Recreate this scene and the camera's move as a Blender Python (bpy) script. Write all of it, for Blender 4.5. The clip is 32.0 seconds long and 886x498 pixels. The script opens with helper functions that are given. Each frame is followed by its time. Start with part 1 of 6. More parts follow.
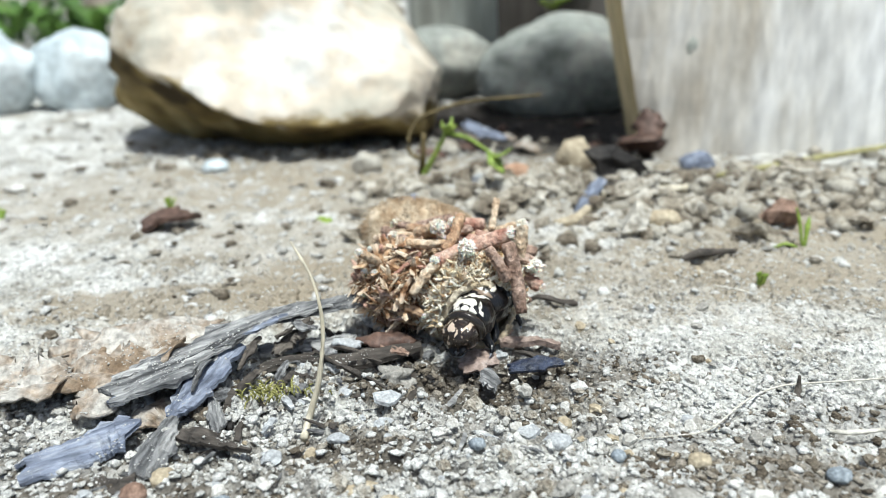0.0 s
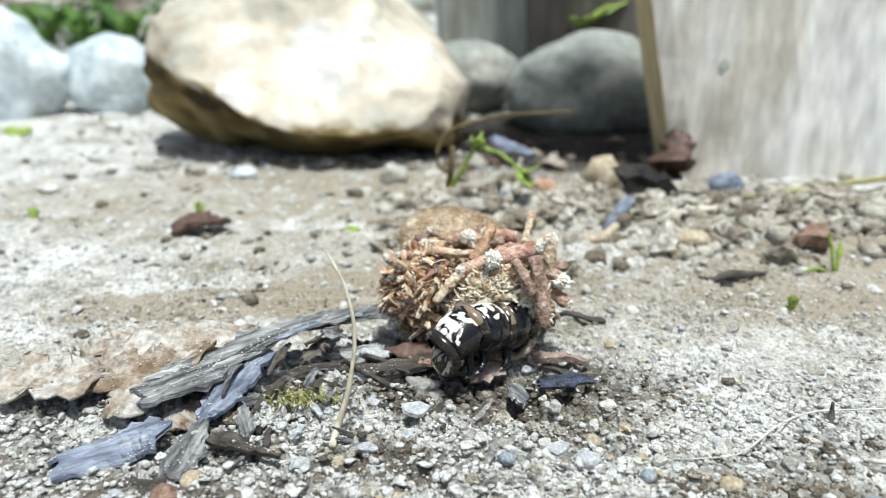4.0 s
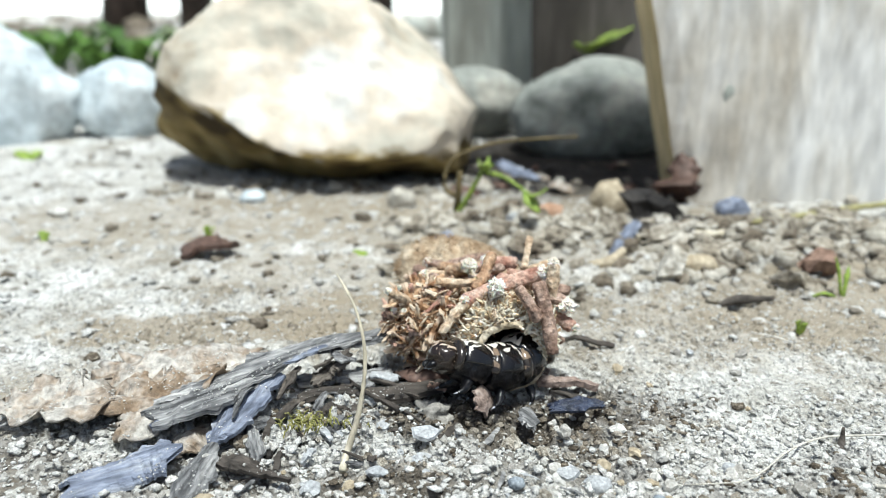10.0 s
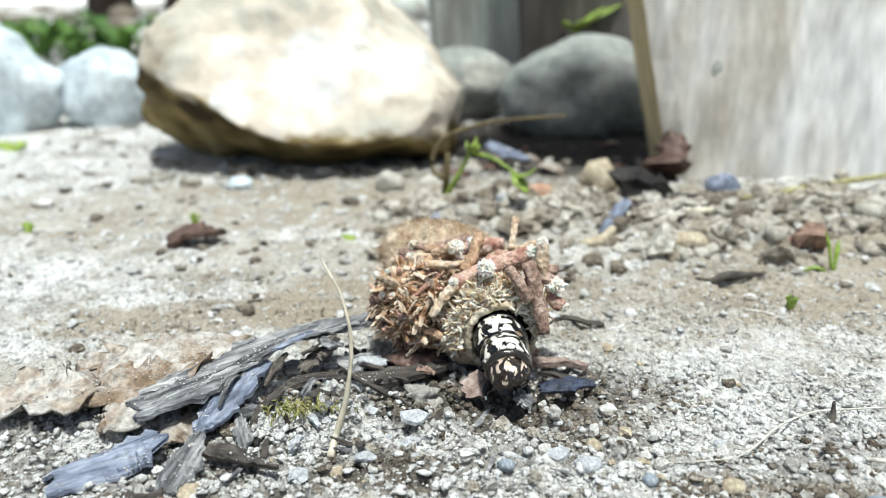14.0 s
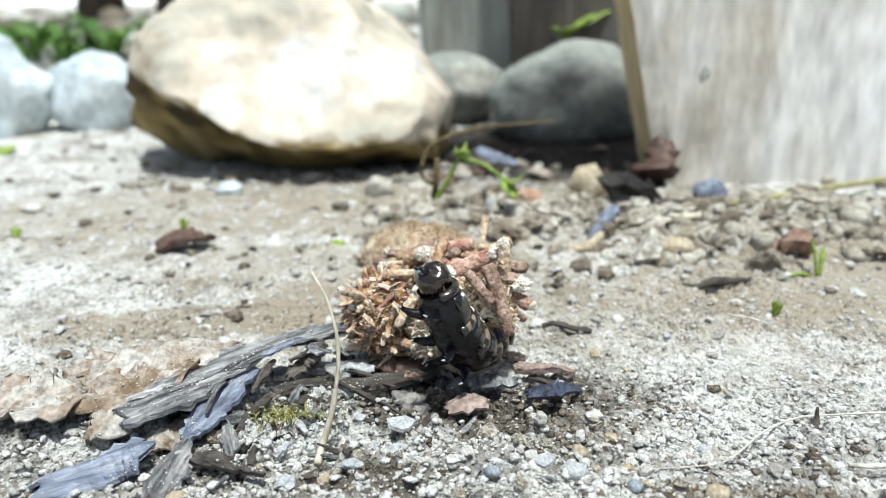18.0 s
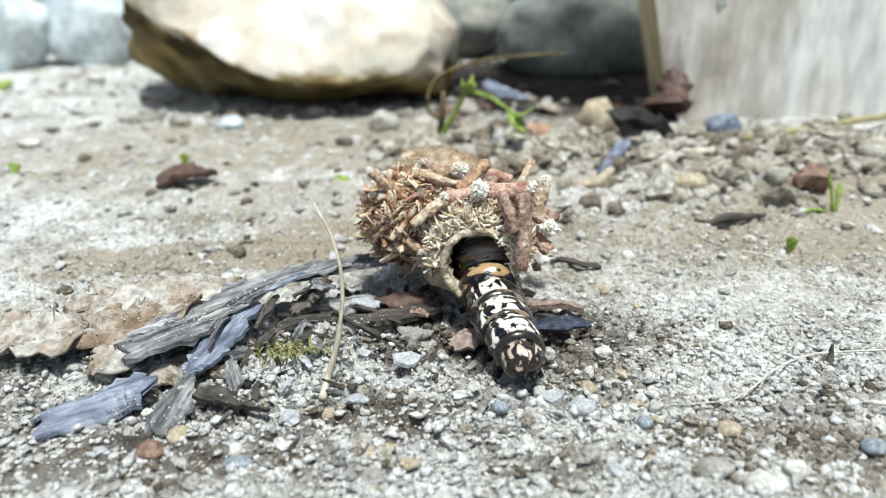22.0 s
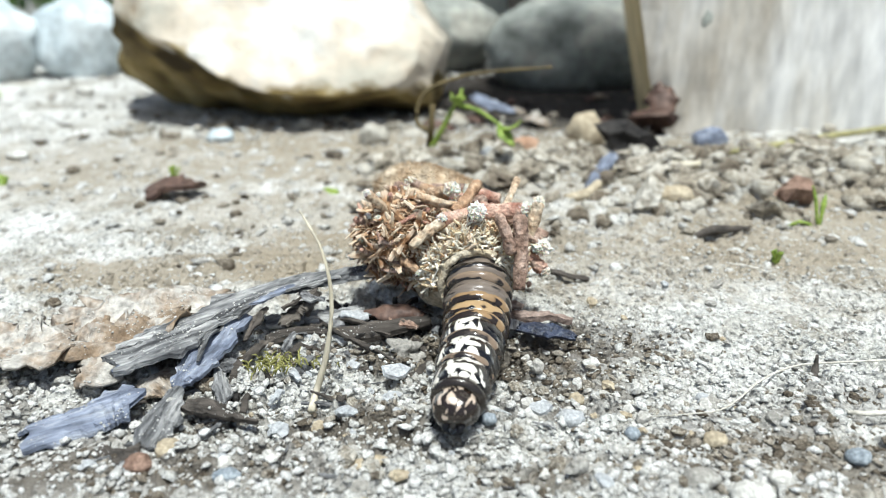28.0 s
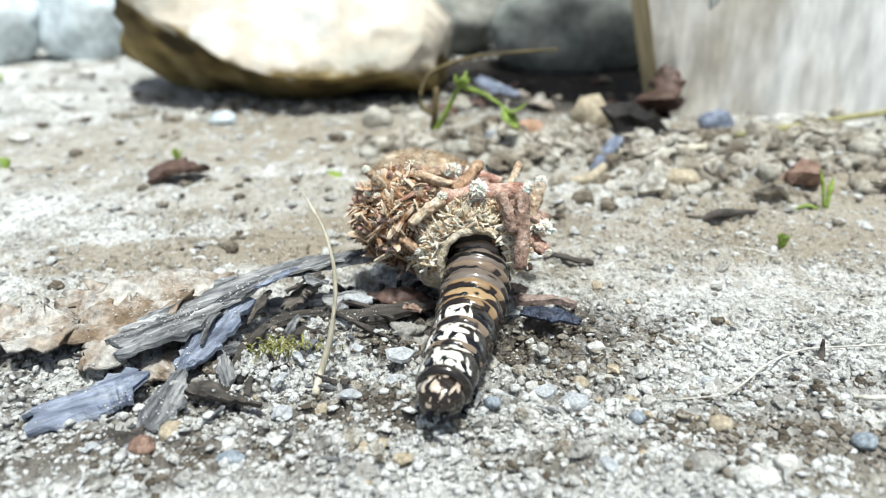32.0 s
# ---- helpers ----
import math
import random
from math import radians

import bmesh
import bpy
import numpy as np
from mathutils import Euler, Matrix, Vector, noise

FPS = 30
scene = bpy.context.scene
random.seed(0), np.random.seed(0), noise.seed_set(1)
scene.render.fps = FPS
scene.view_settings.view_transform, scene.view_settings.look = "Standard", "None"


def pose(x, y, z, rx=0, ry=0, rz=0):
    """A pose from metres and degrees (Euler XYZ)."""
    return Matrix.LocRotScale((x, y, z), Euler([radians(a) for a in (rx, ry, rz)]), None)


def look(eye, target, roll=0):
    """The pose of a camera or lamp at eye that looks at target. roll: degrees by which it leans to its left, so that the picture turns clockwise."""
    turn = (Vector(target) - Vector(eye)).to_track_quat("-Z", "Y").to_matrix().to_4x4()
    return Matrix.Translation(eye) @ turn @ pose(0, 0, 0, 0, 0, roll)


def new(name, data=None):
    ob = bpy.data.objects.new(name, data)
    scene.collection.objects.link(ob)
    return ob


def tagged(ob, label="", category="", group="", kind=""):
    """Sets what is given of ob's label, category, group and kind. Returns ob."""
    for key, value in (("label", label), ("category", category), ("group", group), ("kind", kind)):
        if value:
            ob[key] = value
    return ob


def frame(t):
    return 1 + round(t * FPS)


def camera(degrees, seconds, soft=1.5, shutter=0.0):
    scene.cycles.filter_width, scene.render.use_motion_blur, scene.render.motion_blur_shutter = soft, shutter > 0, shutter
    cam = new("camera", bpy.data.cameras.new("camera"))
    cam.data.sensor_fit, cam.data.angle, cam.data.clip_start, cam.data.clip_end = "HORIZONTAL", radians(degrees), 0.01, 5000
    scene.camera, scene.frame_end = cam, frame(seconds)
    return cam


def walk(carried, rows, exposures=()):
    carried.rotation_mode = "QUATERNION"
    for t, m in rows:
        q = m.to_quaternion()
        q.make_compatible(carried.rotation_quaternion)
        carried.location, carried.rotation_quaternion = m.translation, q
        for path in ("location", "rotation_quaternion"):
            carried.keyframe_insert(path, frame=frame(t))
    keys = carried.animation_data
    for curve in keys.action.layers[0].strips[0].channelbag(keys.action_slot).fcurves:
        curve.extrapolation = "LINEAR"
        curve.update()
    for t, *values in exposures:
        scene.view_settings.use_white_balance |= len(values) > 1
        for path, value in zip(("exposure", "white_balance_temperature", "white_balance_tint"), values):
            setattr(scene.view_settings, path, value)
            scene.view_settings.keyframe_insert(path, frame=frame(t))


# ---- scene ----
cam = camera(60.291, 32.0, soft=1.0, shutter=0.4)
cam.data.dof.use_dof = True
cam.data.dof.focus_distance, cam.data.dof.aperture_fstop = 0.087, 25.0

def view(x, y, z, turn, tilt, lean):
    """The camera's pose, from millimetres and degrees: its turn to the left, its tilt upwards, its lean to the left."""
    a, b = radians(turn), radians(tilt)
    eye = Vector((x, y, z)) * 0.001
    return look(eye, eye + Vector((-math.sin(a) * math.cos(b), math.cos(a) * math.cos(b), math.sin(b))), lean)


walk(cam, [
    (0.0, view(2.49, 0.83, 46.61, -2.01, -20.34, -1.51)),
    (0.5, view(2.80, 0.78, 46.60, -1.79, -20.35, -1.72)),
    (1.0, view(2.49, 0.79, 46.63, -1.91, -20.35, -1.54)),
    (1.5, view(2.75, 0.52, 46.79, -1.78, -20.19, -1.68)),
    (2.0, view(2.35, 0.68, 46.66, -2.12, -19.74, -1.42)),
    (2.5, view(2.66, 0.46, 46.80, -1.68, -19.77, -1.59)),
    (3.0, view(2.32, 0.59, 46.84, -1.68, -19.72, -1.40)),
    (3.5, view(2.36, 0.38, 46.98, -1.25, -19.50, -1.47)),
    (4.0, view(0.60, 0.69, 46.63, -0.68, -19.34, -0.08)),
    (4.5, view(-0.21, 0.09, 46.99, 0.54, -18.76, 0.17)),
    (6.5, view(-0.31, 0.22, 46.74, -0.02, -18.48, 0.61)),
    (7.0, view(-0.45, -0.93, 47.12, -0.07, -18.35, 0.58)),
    (7.5, view(-0.26, 0.16, 46.86, 0.02, -18.17, 0.49)),
    (8.0, view(-0.28, 0.14, 46.77, 0.27, -17.99, 0.41)),
    (8.5, view(0.29, -0.09, 46.96, 0.28, -17.89, -0.14)),
    (9.0, view(0.00, 0.00, 47.00, 0.00, -17.70, 0.00)),
    (9.5, view(0.47, -0.36, 47.15, 0.25, -17.45, -0.32)),
    (10.0, view(-0.10, 0.07, 46.92, -0.36, -17.57, -0.04)),
    (10.5, view(0.25, -0.00, 47.07, 0.08, -17.35, -0.54)),
    (11.0, view(0.70, -0.11, 47.16, 0.43, -17.12, -1.27)),
    (11.5, view(1.07, -0.39, 47.35, 1.03, -17.08, -1.64)),
    (12.0, view(0.66, 0.15, 47.08, 0.34, -17.62, -1.08)),
    (12.5, view(1.42, 0.05, 46.72, 0.89, -18.03, -1.73)),
    (13.0, view(1.03, 0.81, 46.61, 0.43, -18.88, -1.49)),
    (13.5, view(1.49, 0.95, 46.47, -0.19, -19.00, -1.44)),
    (14.0, view(0.91, 1.11, 46.33, -0.82, -18.79, -1.15)),
    (14.5, view(1.54, 0.75, 46.49, -0.55, -18.75, -1.44)),
    (16.5, view(1.32, 1.25, 46.72, -0.93, -19.27, -1.11)),
    (17.0, view(1.43, 1.12, 46.78, -1.65, -19.04, -0.81)),
    (17.5, view(1.61, 0.93, 46.90, -1.13, -18.84, -1.09)),
    (18.0, view(1.47, 0.84, 46.88, -1.46, -18.56, -0.94)),
    (18.5, view(1.48, 0.81, 46.90, -1.43, -18.64, -0.96)),
    (19.0, view(1.37, 0.90, 46.85, -1.36, -18.68, -0.99)),
    (19.5, view(1.44, 0.77, 46.87, -1.10, -18.74, -1.07)),
    (20.0, view(1.39, 0.93, 46.82, -1.53, -18.74, -0.91)),
    (20.5, view(1.44, 1.54, 46.19, -1.23, -20.19, -1.02)),
    (21.0, view(1.28, 2.94, 45.36, -1.04, -23.01, -0.98)),
    (21.5, view(1.31, 3.10, 45.27, -0.89, -23.28, -0.99)),
    (22.0, view(1.38, 3.08, 45.24, -0.94, -23.05, -1.06)),
    (22.5, view(1.33, 3.19, 45.20, -0.91, -23.28, -1.00)),
    (23.0, view(1.32, 3.14, 45.35, -0.91, -23.15, -1.02)),
    (23.5, view(1.11, 3.09, 45.20, -1.16, -22.85, -0.89)),
    (24.0, view(1.26, 2.92, 45.42, -1.27, -22.48, -0.85)),
    (24.5, view(1.45, 2.79, 45.42, -1.22, -22.30, -0.97)),
    (25.0, view(1.37, 2.86, 45.34, -1.16, -22.34, -0.95)),
    (25.5, view(1.40, 2.82, 45.46, -1.30, -22.27, -0.85)),
    (27.5, view(1.33, 2.70, 45.47, -1.81, -22.15, -0.65)),
    (28.0, view(1.42, 2.60, 45.40, -1.82, -22.12, -0.72)),
    (28.5, view(1.36, 2.53, 45.26, -1.79, -22.06, -0.71)),
    (29.0, view(1.34, 2.50, 45.36, -1.76, -22.17, -0.72)),
    (29.5, view(1.27, 2.65, 45.35, -1.72, -22.27, -0.70)),
    (30.0, view(1.39, 3.03, 45.19, -1.59, -23.12, -0.74)),
    (30.5, view(1.30, 3.02, 45.09, -1.73, -23.03, -0.74)),
    (31.0, view(1.36, 2.98, 45.22, -1.55, -23.13, -0.77)),
    (31.5, view(1.35, 2.96, 45.17, -1.49, -23.05, -0.81)),
    (32.0, view(1.32, 3.06, 45.05, -1.54, -23.29, -0.76)),
], exposures=((0.0, 0.78, 6080, 2.5), (12.0, 0.78, 6080, 2.5), (14.0, 0.81, 6080, 2.5), (20.0, 0.78, 6080, 2.5), (21.0, 0.75, 6080, 2.5), (23.0, 0.75, 6080, 2.5), (24.0, 0.82, 6080, 2.5), (32.0, 0.84, 6080, 2.5)))

# ---- light ----
world = bpy.data.worlds.new("sky")
scene.world = world
world.use_nodes = True
wn = world.node_tree.nodes
wl = world.node_tree.links
sky = wn.new("ShaderNodeTexSky")
sky.sky_type = 'NISHITA'
sky.sun_disc = False
sky.sun_elevation = radians(75)
sky.sun_rotation = radians(162)
sky.air_density, sky.dust_density, sky.ozone_density = 1.0, 4.0, 1.0
wl.new(sky.outputs[0], wn["Background"].inputs[0])
wn["Background"].inputs[1].default_value = 0.056
sun = new("sun", bpy.data.lights.new("sun", 'SUN'))
sun.data.energy, sun.data.angle, sun.data.color = 3.0, radians(7), (1.0, 0.97, 0.93)
sun.matrix_world = look((0.08, -0.25, 1.0), (0, 0, 0))

# ---- materials ----
def mat(name, stops, scale=400.0, rough=0.85, bump=0.3, bump_scale=None, metal=0.0, detail=6.0, stretch=(1, 1, 1),
        vary=0.0, island=0.0, fine=0.35, spec=0.3, soft=0.0):
    """A surface of noise between the colour stops, with a second, finer grain and relief. Scales are per metre."""
    m = bpy.data.materials.new(name)
    m.use_nodes = True
    n, l = m.node_tree.nodes, m.node_tree.links
    b = n["Principled BSDF"]
    tc = n.new("ShaderNodeTexCoord")
    mp = n.new("ShaderNodeMapping")
    mp.inputs["Scale"].default_value = stretch
    l.new(tc.outputs["Object"], mp.inputs[0])
    nz = n.new("ShaderNodeTexNoise")
    nz.inputs["Scale"].default_value, nz.inputs["Detail"].default_value = scale, detail
    nz.inputs["Roughness"].default_value = 0.62
    l.new(mp.outputs[0], nz.inputs["Vector"])
    fac = nz.outputs["Fac"]
    if vary or island:
        src = n.new("ShaderNodeNewGeometry").outputs["Random Per Island"] if island else n.new("ShaderNodeObjectInfo").outputs["Random"]
        ad = n.new("ShaderNodeMath")
        ad.operation = 'MULTIPLY_ADD'
        l.new(src, ad.inputs[0])
        ad.inputs[1].default_value = island or vary
        l.new(fac, ad.inputs[2])
        sb = n.new("ShaderNodeMath")
        sb.operation = 'SUBTRACT'
        l.new(ad.outputs[0], sb.inputs[0])
        sb.inputs[1].default_value = (island or vary) / 2
        fac = sb.outputs[0]
    rp = n.new("ShaderNodeValToRGB")
    els = rp.color_ramp.elements
    while len(els) < len(stops):
        els.new(0.5)
    for e, (p, c) in zip(els, stops):
        e.position, e.color = p, (*c, 1)
    l.new(fac, rp.inputs[0])
    nf = n.new("ShaderNodeTexNoise")
    nf.inputs["Scale"].default_value, nf.inputs["Detail"].default_value = (bump_scale or scale * 4), 5.0
    l.new(mp.outputs[0], nf.inputs["Vector"])
    mr = n.new("ShaderNodeMapRange")
    mr.inputs["From Min"].default_value, mr.inputs["From Max"].default_value = 0.3, 0.7
    mr.inputs["To Min"].default_value, mr.inputs["To Max"].default_value = 1 - fine, 1 + fine * 0.4
    l.new(nf.outputs["Fac"], mr.inputs["Value"])
    mx = n.new("ShaderNodeMix")
    mx.data_type, mx.blend_type = 'RGBA', 'MULTIPLY'
    mx.inputs["Factor"].default_value = 1.0
    l.new(rp.outputs[0], mx.inputs["A"])
    l.new(mr.outputs[0], mx.inputs["B"])
    l.new(mx.outputs["Result"], b.inputs["Base Color"])
    bp = n.new("ShaderNodeBump")
    bp.inputs["Strength"].default_value, bp.inputs["Distance"].default_value = bump, 0.0006
    l.new(nf.outputs["Fac"], bp.inputs["Height"])
    l.new(bp.outputs[0], b.inputs["Normal"])
    b.inputs["Roughness"].default_value, b.inputs["Metallic"].default_value = rough, metal
    b.inputs["Specular IOR Level"].default_value = spec
    if soft:
        b.inputs["Subsurface Weight"].default_value = soft
        b.inputs["Subsurface Radius"].default_value = (0.002, 0.001, 0.0006)
    return m


GRAIN = [(0.12, (0.25, 0.235, 0.205)), (0.3, (0.43, 0.418, 0.385)), (0.46, (0.56, 0.553, 0.52)), (0.62, (0.65, 0.647, 0.62)), (0.9, (0.76, 0.76, 0.74))]
M_grain = mat("pale_grit", GRAIN, 900, 0.95, 0.6, island=0.42, fine=0.4)
M_clod = mat("dry_clods", [(0.15, (0.11, 0.088, 0.064)), (0.34, (0.28, 0.24, 0.185)), (0.52, (0.43, 0.395, 0.325)), (0.8, (0.60, 0.57, 0.50))], 700, 0.95, 0.8, island=0.6, fine=0.45)
M_dampclod = mat("damp_clods", [(0.2, (0.09, 0.072, 0.052)), (0.42, (0.175, 0.147, 0.11)), (0.6, (0.27, 0.235, 0.185)), (0.88, (0.43, 0.395, 0.335))], 900, 0.9, 0.8, island=0.6, fine=0.45)
M_pebble = mat("pebble_grey", [(0.3, (0.31, 0.295, 0.265)), (0.5, (0.47, 0.455, 0.415)), (0.7, (0.62, 0.61, 0.575))], 700, 0.8, 0.3, vary=0.5)
M_clodp = mat("soil_lump", [(0.3, (0.15, 0.122, 0.09)), (0.45, (0.29, 0.255, 0.20)), (0.58, (0.44, 0.405, 0.34)), (0.75, (0.58, 0.555, 0.495))], 900, 0.95, 0.8, vary=0.35, fine=0.45)
M_white = mat("pebble_white", [(0.35, (0.54, 0.52, 0.47)), (0.65, (0.72, 0.71, 0.67))], 600, 0.7, 0.2)
M_blue = mat("pebble_blue", [(0.35, (0.17, 0.20, 0.23)), (0.65, (0.37, 0.41, 0.44))], 900, 0.75, 0.2)
M_redp = mat("pebble_red", [(0.35, (0.15, 0.09, 0.065)), (0.65, (0.33, 0.22, 0.165))], 700, 0.8, 0.3)
M_orange = mat("pebble_orange", [(0.35, (0.36, 0.21, 0.13)), (0.65, (0.55, 0.37, 0.26))], 500, 0.8, 0.3)
M_tan = mat("chip_tan", [(0.35, (0.34, 0.28, 0.19)), (0.65, (0.52, 0.45, 0.33))], 500, 0.8, 0.3)
M_rock = mat("pale_boulder", [(0.32, (0.37, 0.285, 0.19)), (0.43, (0.50, 0.475, 0.40)), (0.52, (0.65, 0.57, 0.46)), (0.6, (0.68, 0.665, 0.62)), (0.75, (0.74, 0.735, 0.71))], 22, 0.9, 0.9, 200, detail=12, fine=0.18)
# the boulder's broken lower layer is brown, with a soft uneven border
def broken_layer(m):
    n, l = m.node_tree.nodes, m.node_tree.links
    bs = n["Principled BSDF"]
    pale = bs.inputs["Base Color"].links[0].from_socket
    tc = n.new("ShaderNodeTexCoord")
    nz, nw = n.new("ShaderNodeTexNoise"), n.new("ShaderNodeTexNoise")
    nz.inputs["Scale"].default_value, nz.inputs["Detail"].default_value = 70, 8
    nw.inputs["Scale"].default_value, nw.inputs["Detail"].default_value = 90, 6
    sx = n.new("ShaderNodeSeparateXYZ")
    for q in (nz.inputs["Vector"], nw.inputs["Vector"], sx.inputs[0]):
        l.new(tc.outputs["Object"], q)
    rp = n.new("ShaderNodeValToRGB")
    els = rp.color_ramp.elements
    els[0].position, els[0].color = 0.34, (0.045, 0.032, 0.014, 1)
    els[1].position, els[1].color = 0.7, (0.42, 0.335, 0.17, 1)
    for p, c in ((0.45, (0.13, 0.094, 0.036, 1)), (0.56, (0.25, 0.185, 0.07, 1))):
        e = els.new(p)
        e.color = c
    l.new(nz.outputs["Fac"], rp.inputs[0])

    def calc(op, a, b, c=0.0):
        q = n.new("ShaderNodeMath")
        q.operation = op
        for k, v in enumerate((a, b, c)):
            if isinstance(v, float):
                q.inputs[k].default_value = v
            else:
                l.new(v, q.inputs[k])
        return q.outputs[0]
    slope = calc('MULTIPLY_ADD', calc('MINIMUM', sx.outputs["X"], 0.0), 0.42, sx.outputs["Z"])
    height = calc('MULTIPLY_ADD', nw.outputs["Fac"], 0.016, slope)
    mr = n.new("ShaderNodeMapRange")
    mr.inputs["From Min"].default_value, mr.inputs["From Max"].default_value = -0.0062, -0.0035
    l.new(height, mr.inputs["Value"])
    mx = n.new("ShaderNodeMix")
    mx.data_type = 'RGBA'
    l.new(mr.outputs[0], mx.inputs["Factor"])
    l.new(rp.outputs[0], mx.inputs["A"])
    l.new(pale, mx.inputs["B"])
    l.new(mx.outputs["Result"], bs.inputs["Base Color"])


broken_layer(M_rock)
M_stone = mat("grey_stone", [(0.3, (0.17, 0.185, 0.165)), (0.5, (0.32, 0.335, 0.305)), (0.7, (0.50, 0.475, 0.41))], 45, 0.85, 0.5, 300, detail=8)
M_blues = mat("bluish_stone", [(0.3, (0.34, 0.40, 0.43)), (0.5, (0.56, 0.63, 0.66)), (0.7, (0.75, 0.80, 0.81))], 40, 0.85, 0.5, 250, detail=8)
M_board = mat("weathered_board", [(0.3, (0.27, 0.225, 0.17)), (0.385, (0.47, 0.415, 0.335)), (0.46, (0.66, 0.62, 0.55)), (0.55, (0.80, 0.785, 0.75)), (0.68, (0.90, 0.895, 0.88))], 30, 0.9, 0.3, 300, stretch=(1, 1, 0.3), detail=8, fine=0.3)
M_boardedge = mat("board_edge", [(0.3, (0.38, 0.30, 0.15)), (0.6, (0.64, 0.54, 0.33))], 90, 0.9, 0.6, 400, stretch=(1, 1, 0.2))
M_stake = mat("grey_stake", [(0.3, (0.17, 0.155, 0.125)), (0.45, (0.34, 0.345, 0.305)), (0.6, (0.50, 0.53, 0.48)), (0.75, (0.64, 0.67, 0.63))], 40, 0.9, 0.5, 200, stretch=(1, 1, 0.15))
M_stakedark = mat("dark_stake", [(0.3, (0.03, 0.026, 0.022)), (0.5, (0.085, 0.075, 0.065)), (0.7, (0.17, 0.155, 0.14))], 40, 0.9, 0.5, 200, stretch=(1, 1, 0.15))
M_trunk = mat("dark_bark", [(0.3, (0.018, 0.014, 0.011)), (0.7, (0.07, 0.05, 0.04))], 40, 0.95, 0.8, 120, stretch=(1, 1, 0.3))
M_bark = mat("grey_bark", [(0.3, (0.05, 0.05, 0.052)), (0.42, (0.155, 0.157, 0.16)), (0.52, (0.29, 0.291, 0.29)), (0.66, (0.52, 0.515, 0.50))], 800, 0.85, 1.0, 2400, stretch=(1, 0.14, 1), vary=0.15, fine=0.55)
M_barkblue = mat("bluish_bark", [(0.3, (0.075, 0.085, 0.11)), (0.45, (0.17, 0.195, 0.26)), (0.58, (0.28, 0.312, 0.39)), (0.74, (0.48, 0.505, 0.55))], 700, 0.75, 0.9, 2200, stretch=(1, 0.14, 1), fine=0.45)
M_barkdark = mat("dark_strip", [(0.3, (0.026, 0.023, 0.02)), (0.55, (0.095, 0.082, 0.07)), (0.75, (0.22, 0.195, 0.165))], 450, 0.8, 0.8, 1500, stretch=(1, 0.25, 1))
M_leaf = mat("dead_leaf", [(0.3, (0.13, 0.088, 0.053)), (0.41, (0.28, 0.21, 0.145)), (0.51, (0.40, 0.345, 0.285)), (0.62, (0.51, 0.485, 0.44))], 230, 0.85, 0.9, 1100, fine=0.5, vary=0.12)
M_straw = mat("dry_straw", [(0.3, (0.44, 0.38, 0.26)), (0.7, (0.74, 0.69, 0.56))], 400, 0.6, 0.3, 1500, stretch=(1, 1, 0.2))
M_thread = mat("pale_thread", [(0.3, (0.50, 0.47, 0.40)), (0.7, (0.75, 0.72, 0.65))], 400, 0.7, 0.2)
M_moss = mat("yellow_moss", [(0.3, (0.17, 0.165, 0.045)), (0.7, (0.40, 0.39, 0.14))], 900, 0.8, 0.2)
M_green = mat("fresh_green", [(0.3, (0.15, 0.23, 0.035)), (0.7, (0.36, 0.47, 0.09))], 300, 0.55, 0.2, soft=0.1)
M_char = mat("charred_wood", [(0.3, (0.008, 0.007, 0.007)), (0.6, (0.035, 0.031, 0.028)), (0.8, (0.12, 0.11, 0.10))], 300, 0.7, 0.9, 900)
M_olive = mat("olive_stalk", [(0.3, (0.26, 0.24, 0.10)), (0.7, (0.46, 0.43, 0.22))], 300, 0.8, 0.3)
M_stem = mat("brown_stem", [(0.3, (0.08, 0.06, 0.025)), (0.7, (0.22, 0.17, 0.08))], 300, 0.8, 0.3)
M_grass = mat("far_leaves", [(0.3, (0.035, 0.085, 0.012)), (0.7, (0.13, 0.25, 0.04))], 60, 0.6, 0.2, vary=0.3)
M_seed = mat("brown_seed", [(0.3, (0.045, 0.026, 0.02)), (0.7, (0.17, 0.105, 0.08))], 300, 0.55, 0.3)
M_chip = mat("blue_black_chip", [(0.3, (0.008, 0.011, 0.022)), (0.6, (0.03, 0.042, 0.08)), (0.8, (0.11, 0.14, 0.2))], 900, 0.35, 0.8, 2200, spec=0.6)
M_scrap = mat("pinkish_scrap", [(0.3, (0.21, 0.15, 0.12)), (0.5, (0.36, 0.28, 0.24)), (0.75, (0.52, 0.46, 0.41))], 420, 0.8, 0.6, 1600, vary=0.2)
M_flake = mat("grey_flake", [(0.3, (0.34, 0.35, 0.355)), (0.7, (0.54, 0.56, 0.575))], 700, 0.7, 0.3)
M_sack = mat("silk_sack", [(0.25, (0.085, 0.046, 0.022)), (0.45, (0.19, 0.115, 0.06)), (0.6, (0.31, 0.21, 0.12)), (0.8, (0.50, 0.40, 0.27))], 260, 0.85, 0.9, 1300, fine=0.5)
M_inner = mat("sack_lining", [(0.3, (0.10, 0.07, 0.04)), (0.7, (0.26, 0.2, 0.12))], 300, 0.8, 0.4)
M_lip = mat("silk_lip", [(0.3, (0.40, 0.31, 0.19)), (0.5, (0.60, 0.51, 0.37)), (0.75, (0.76, 0.70, 0.57))], 420, 0.85, 0.9, 1800, fine=0.4)
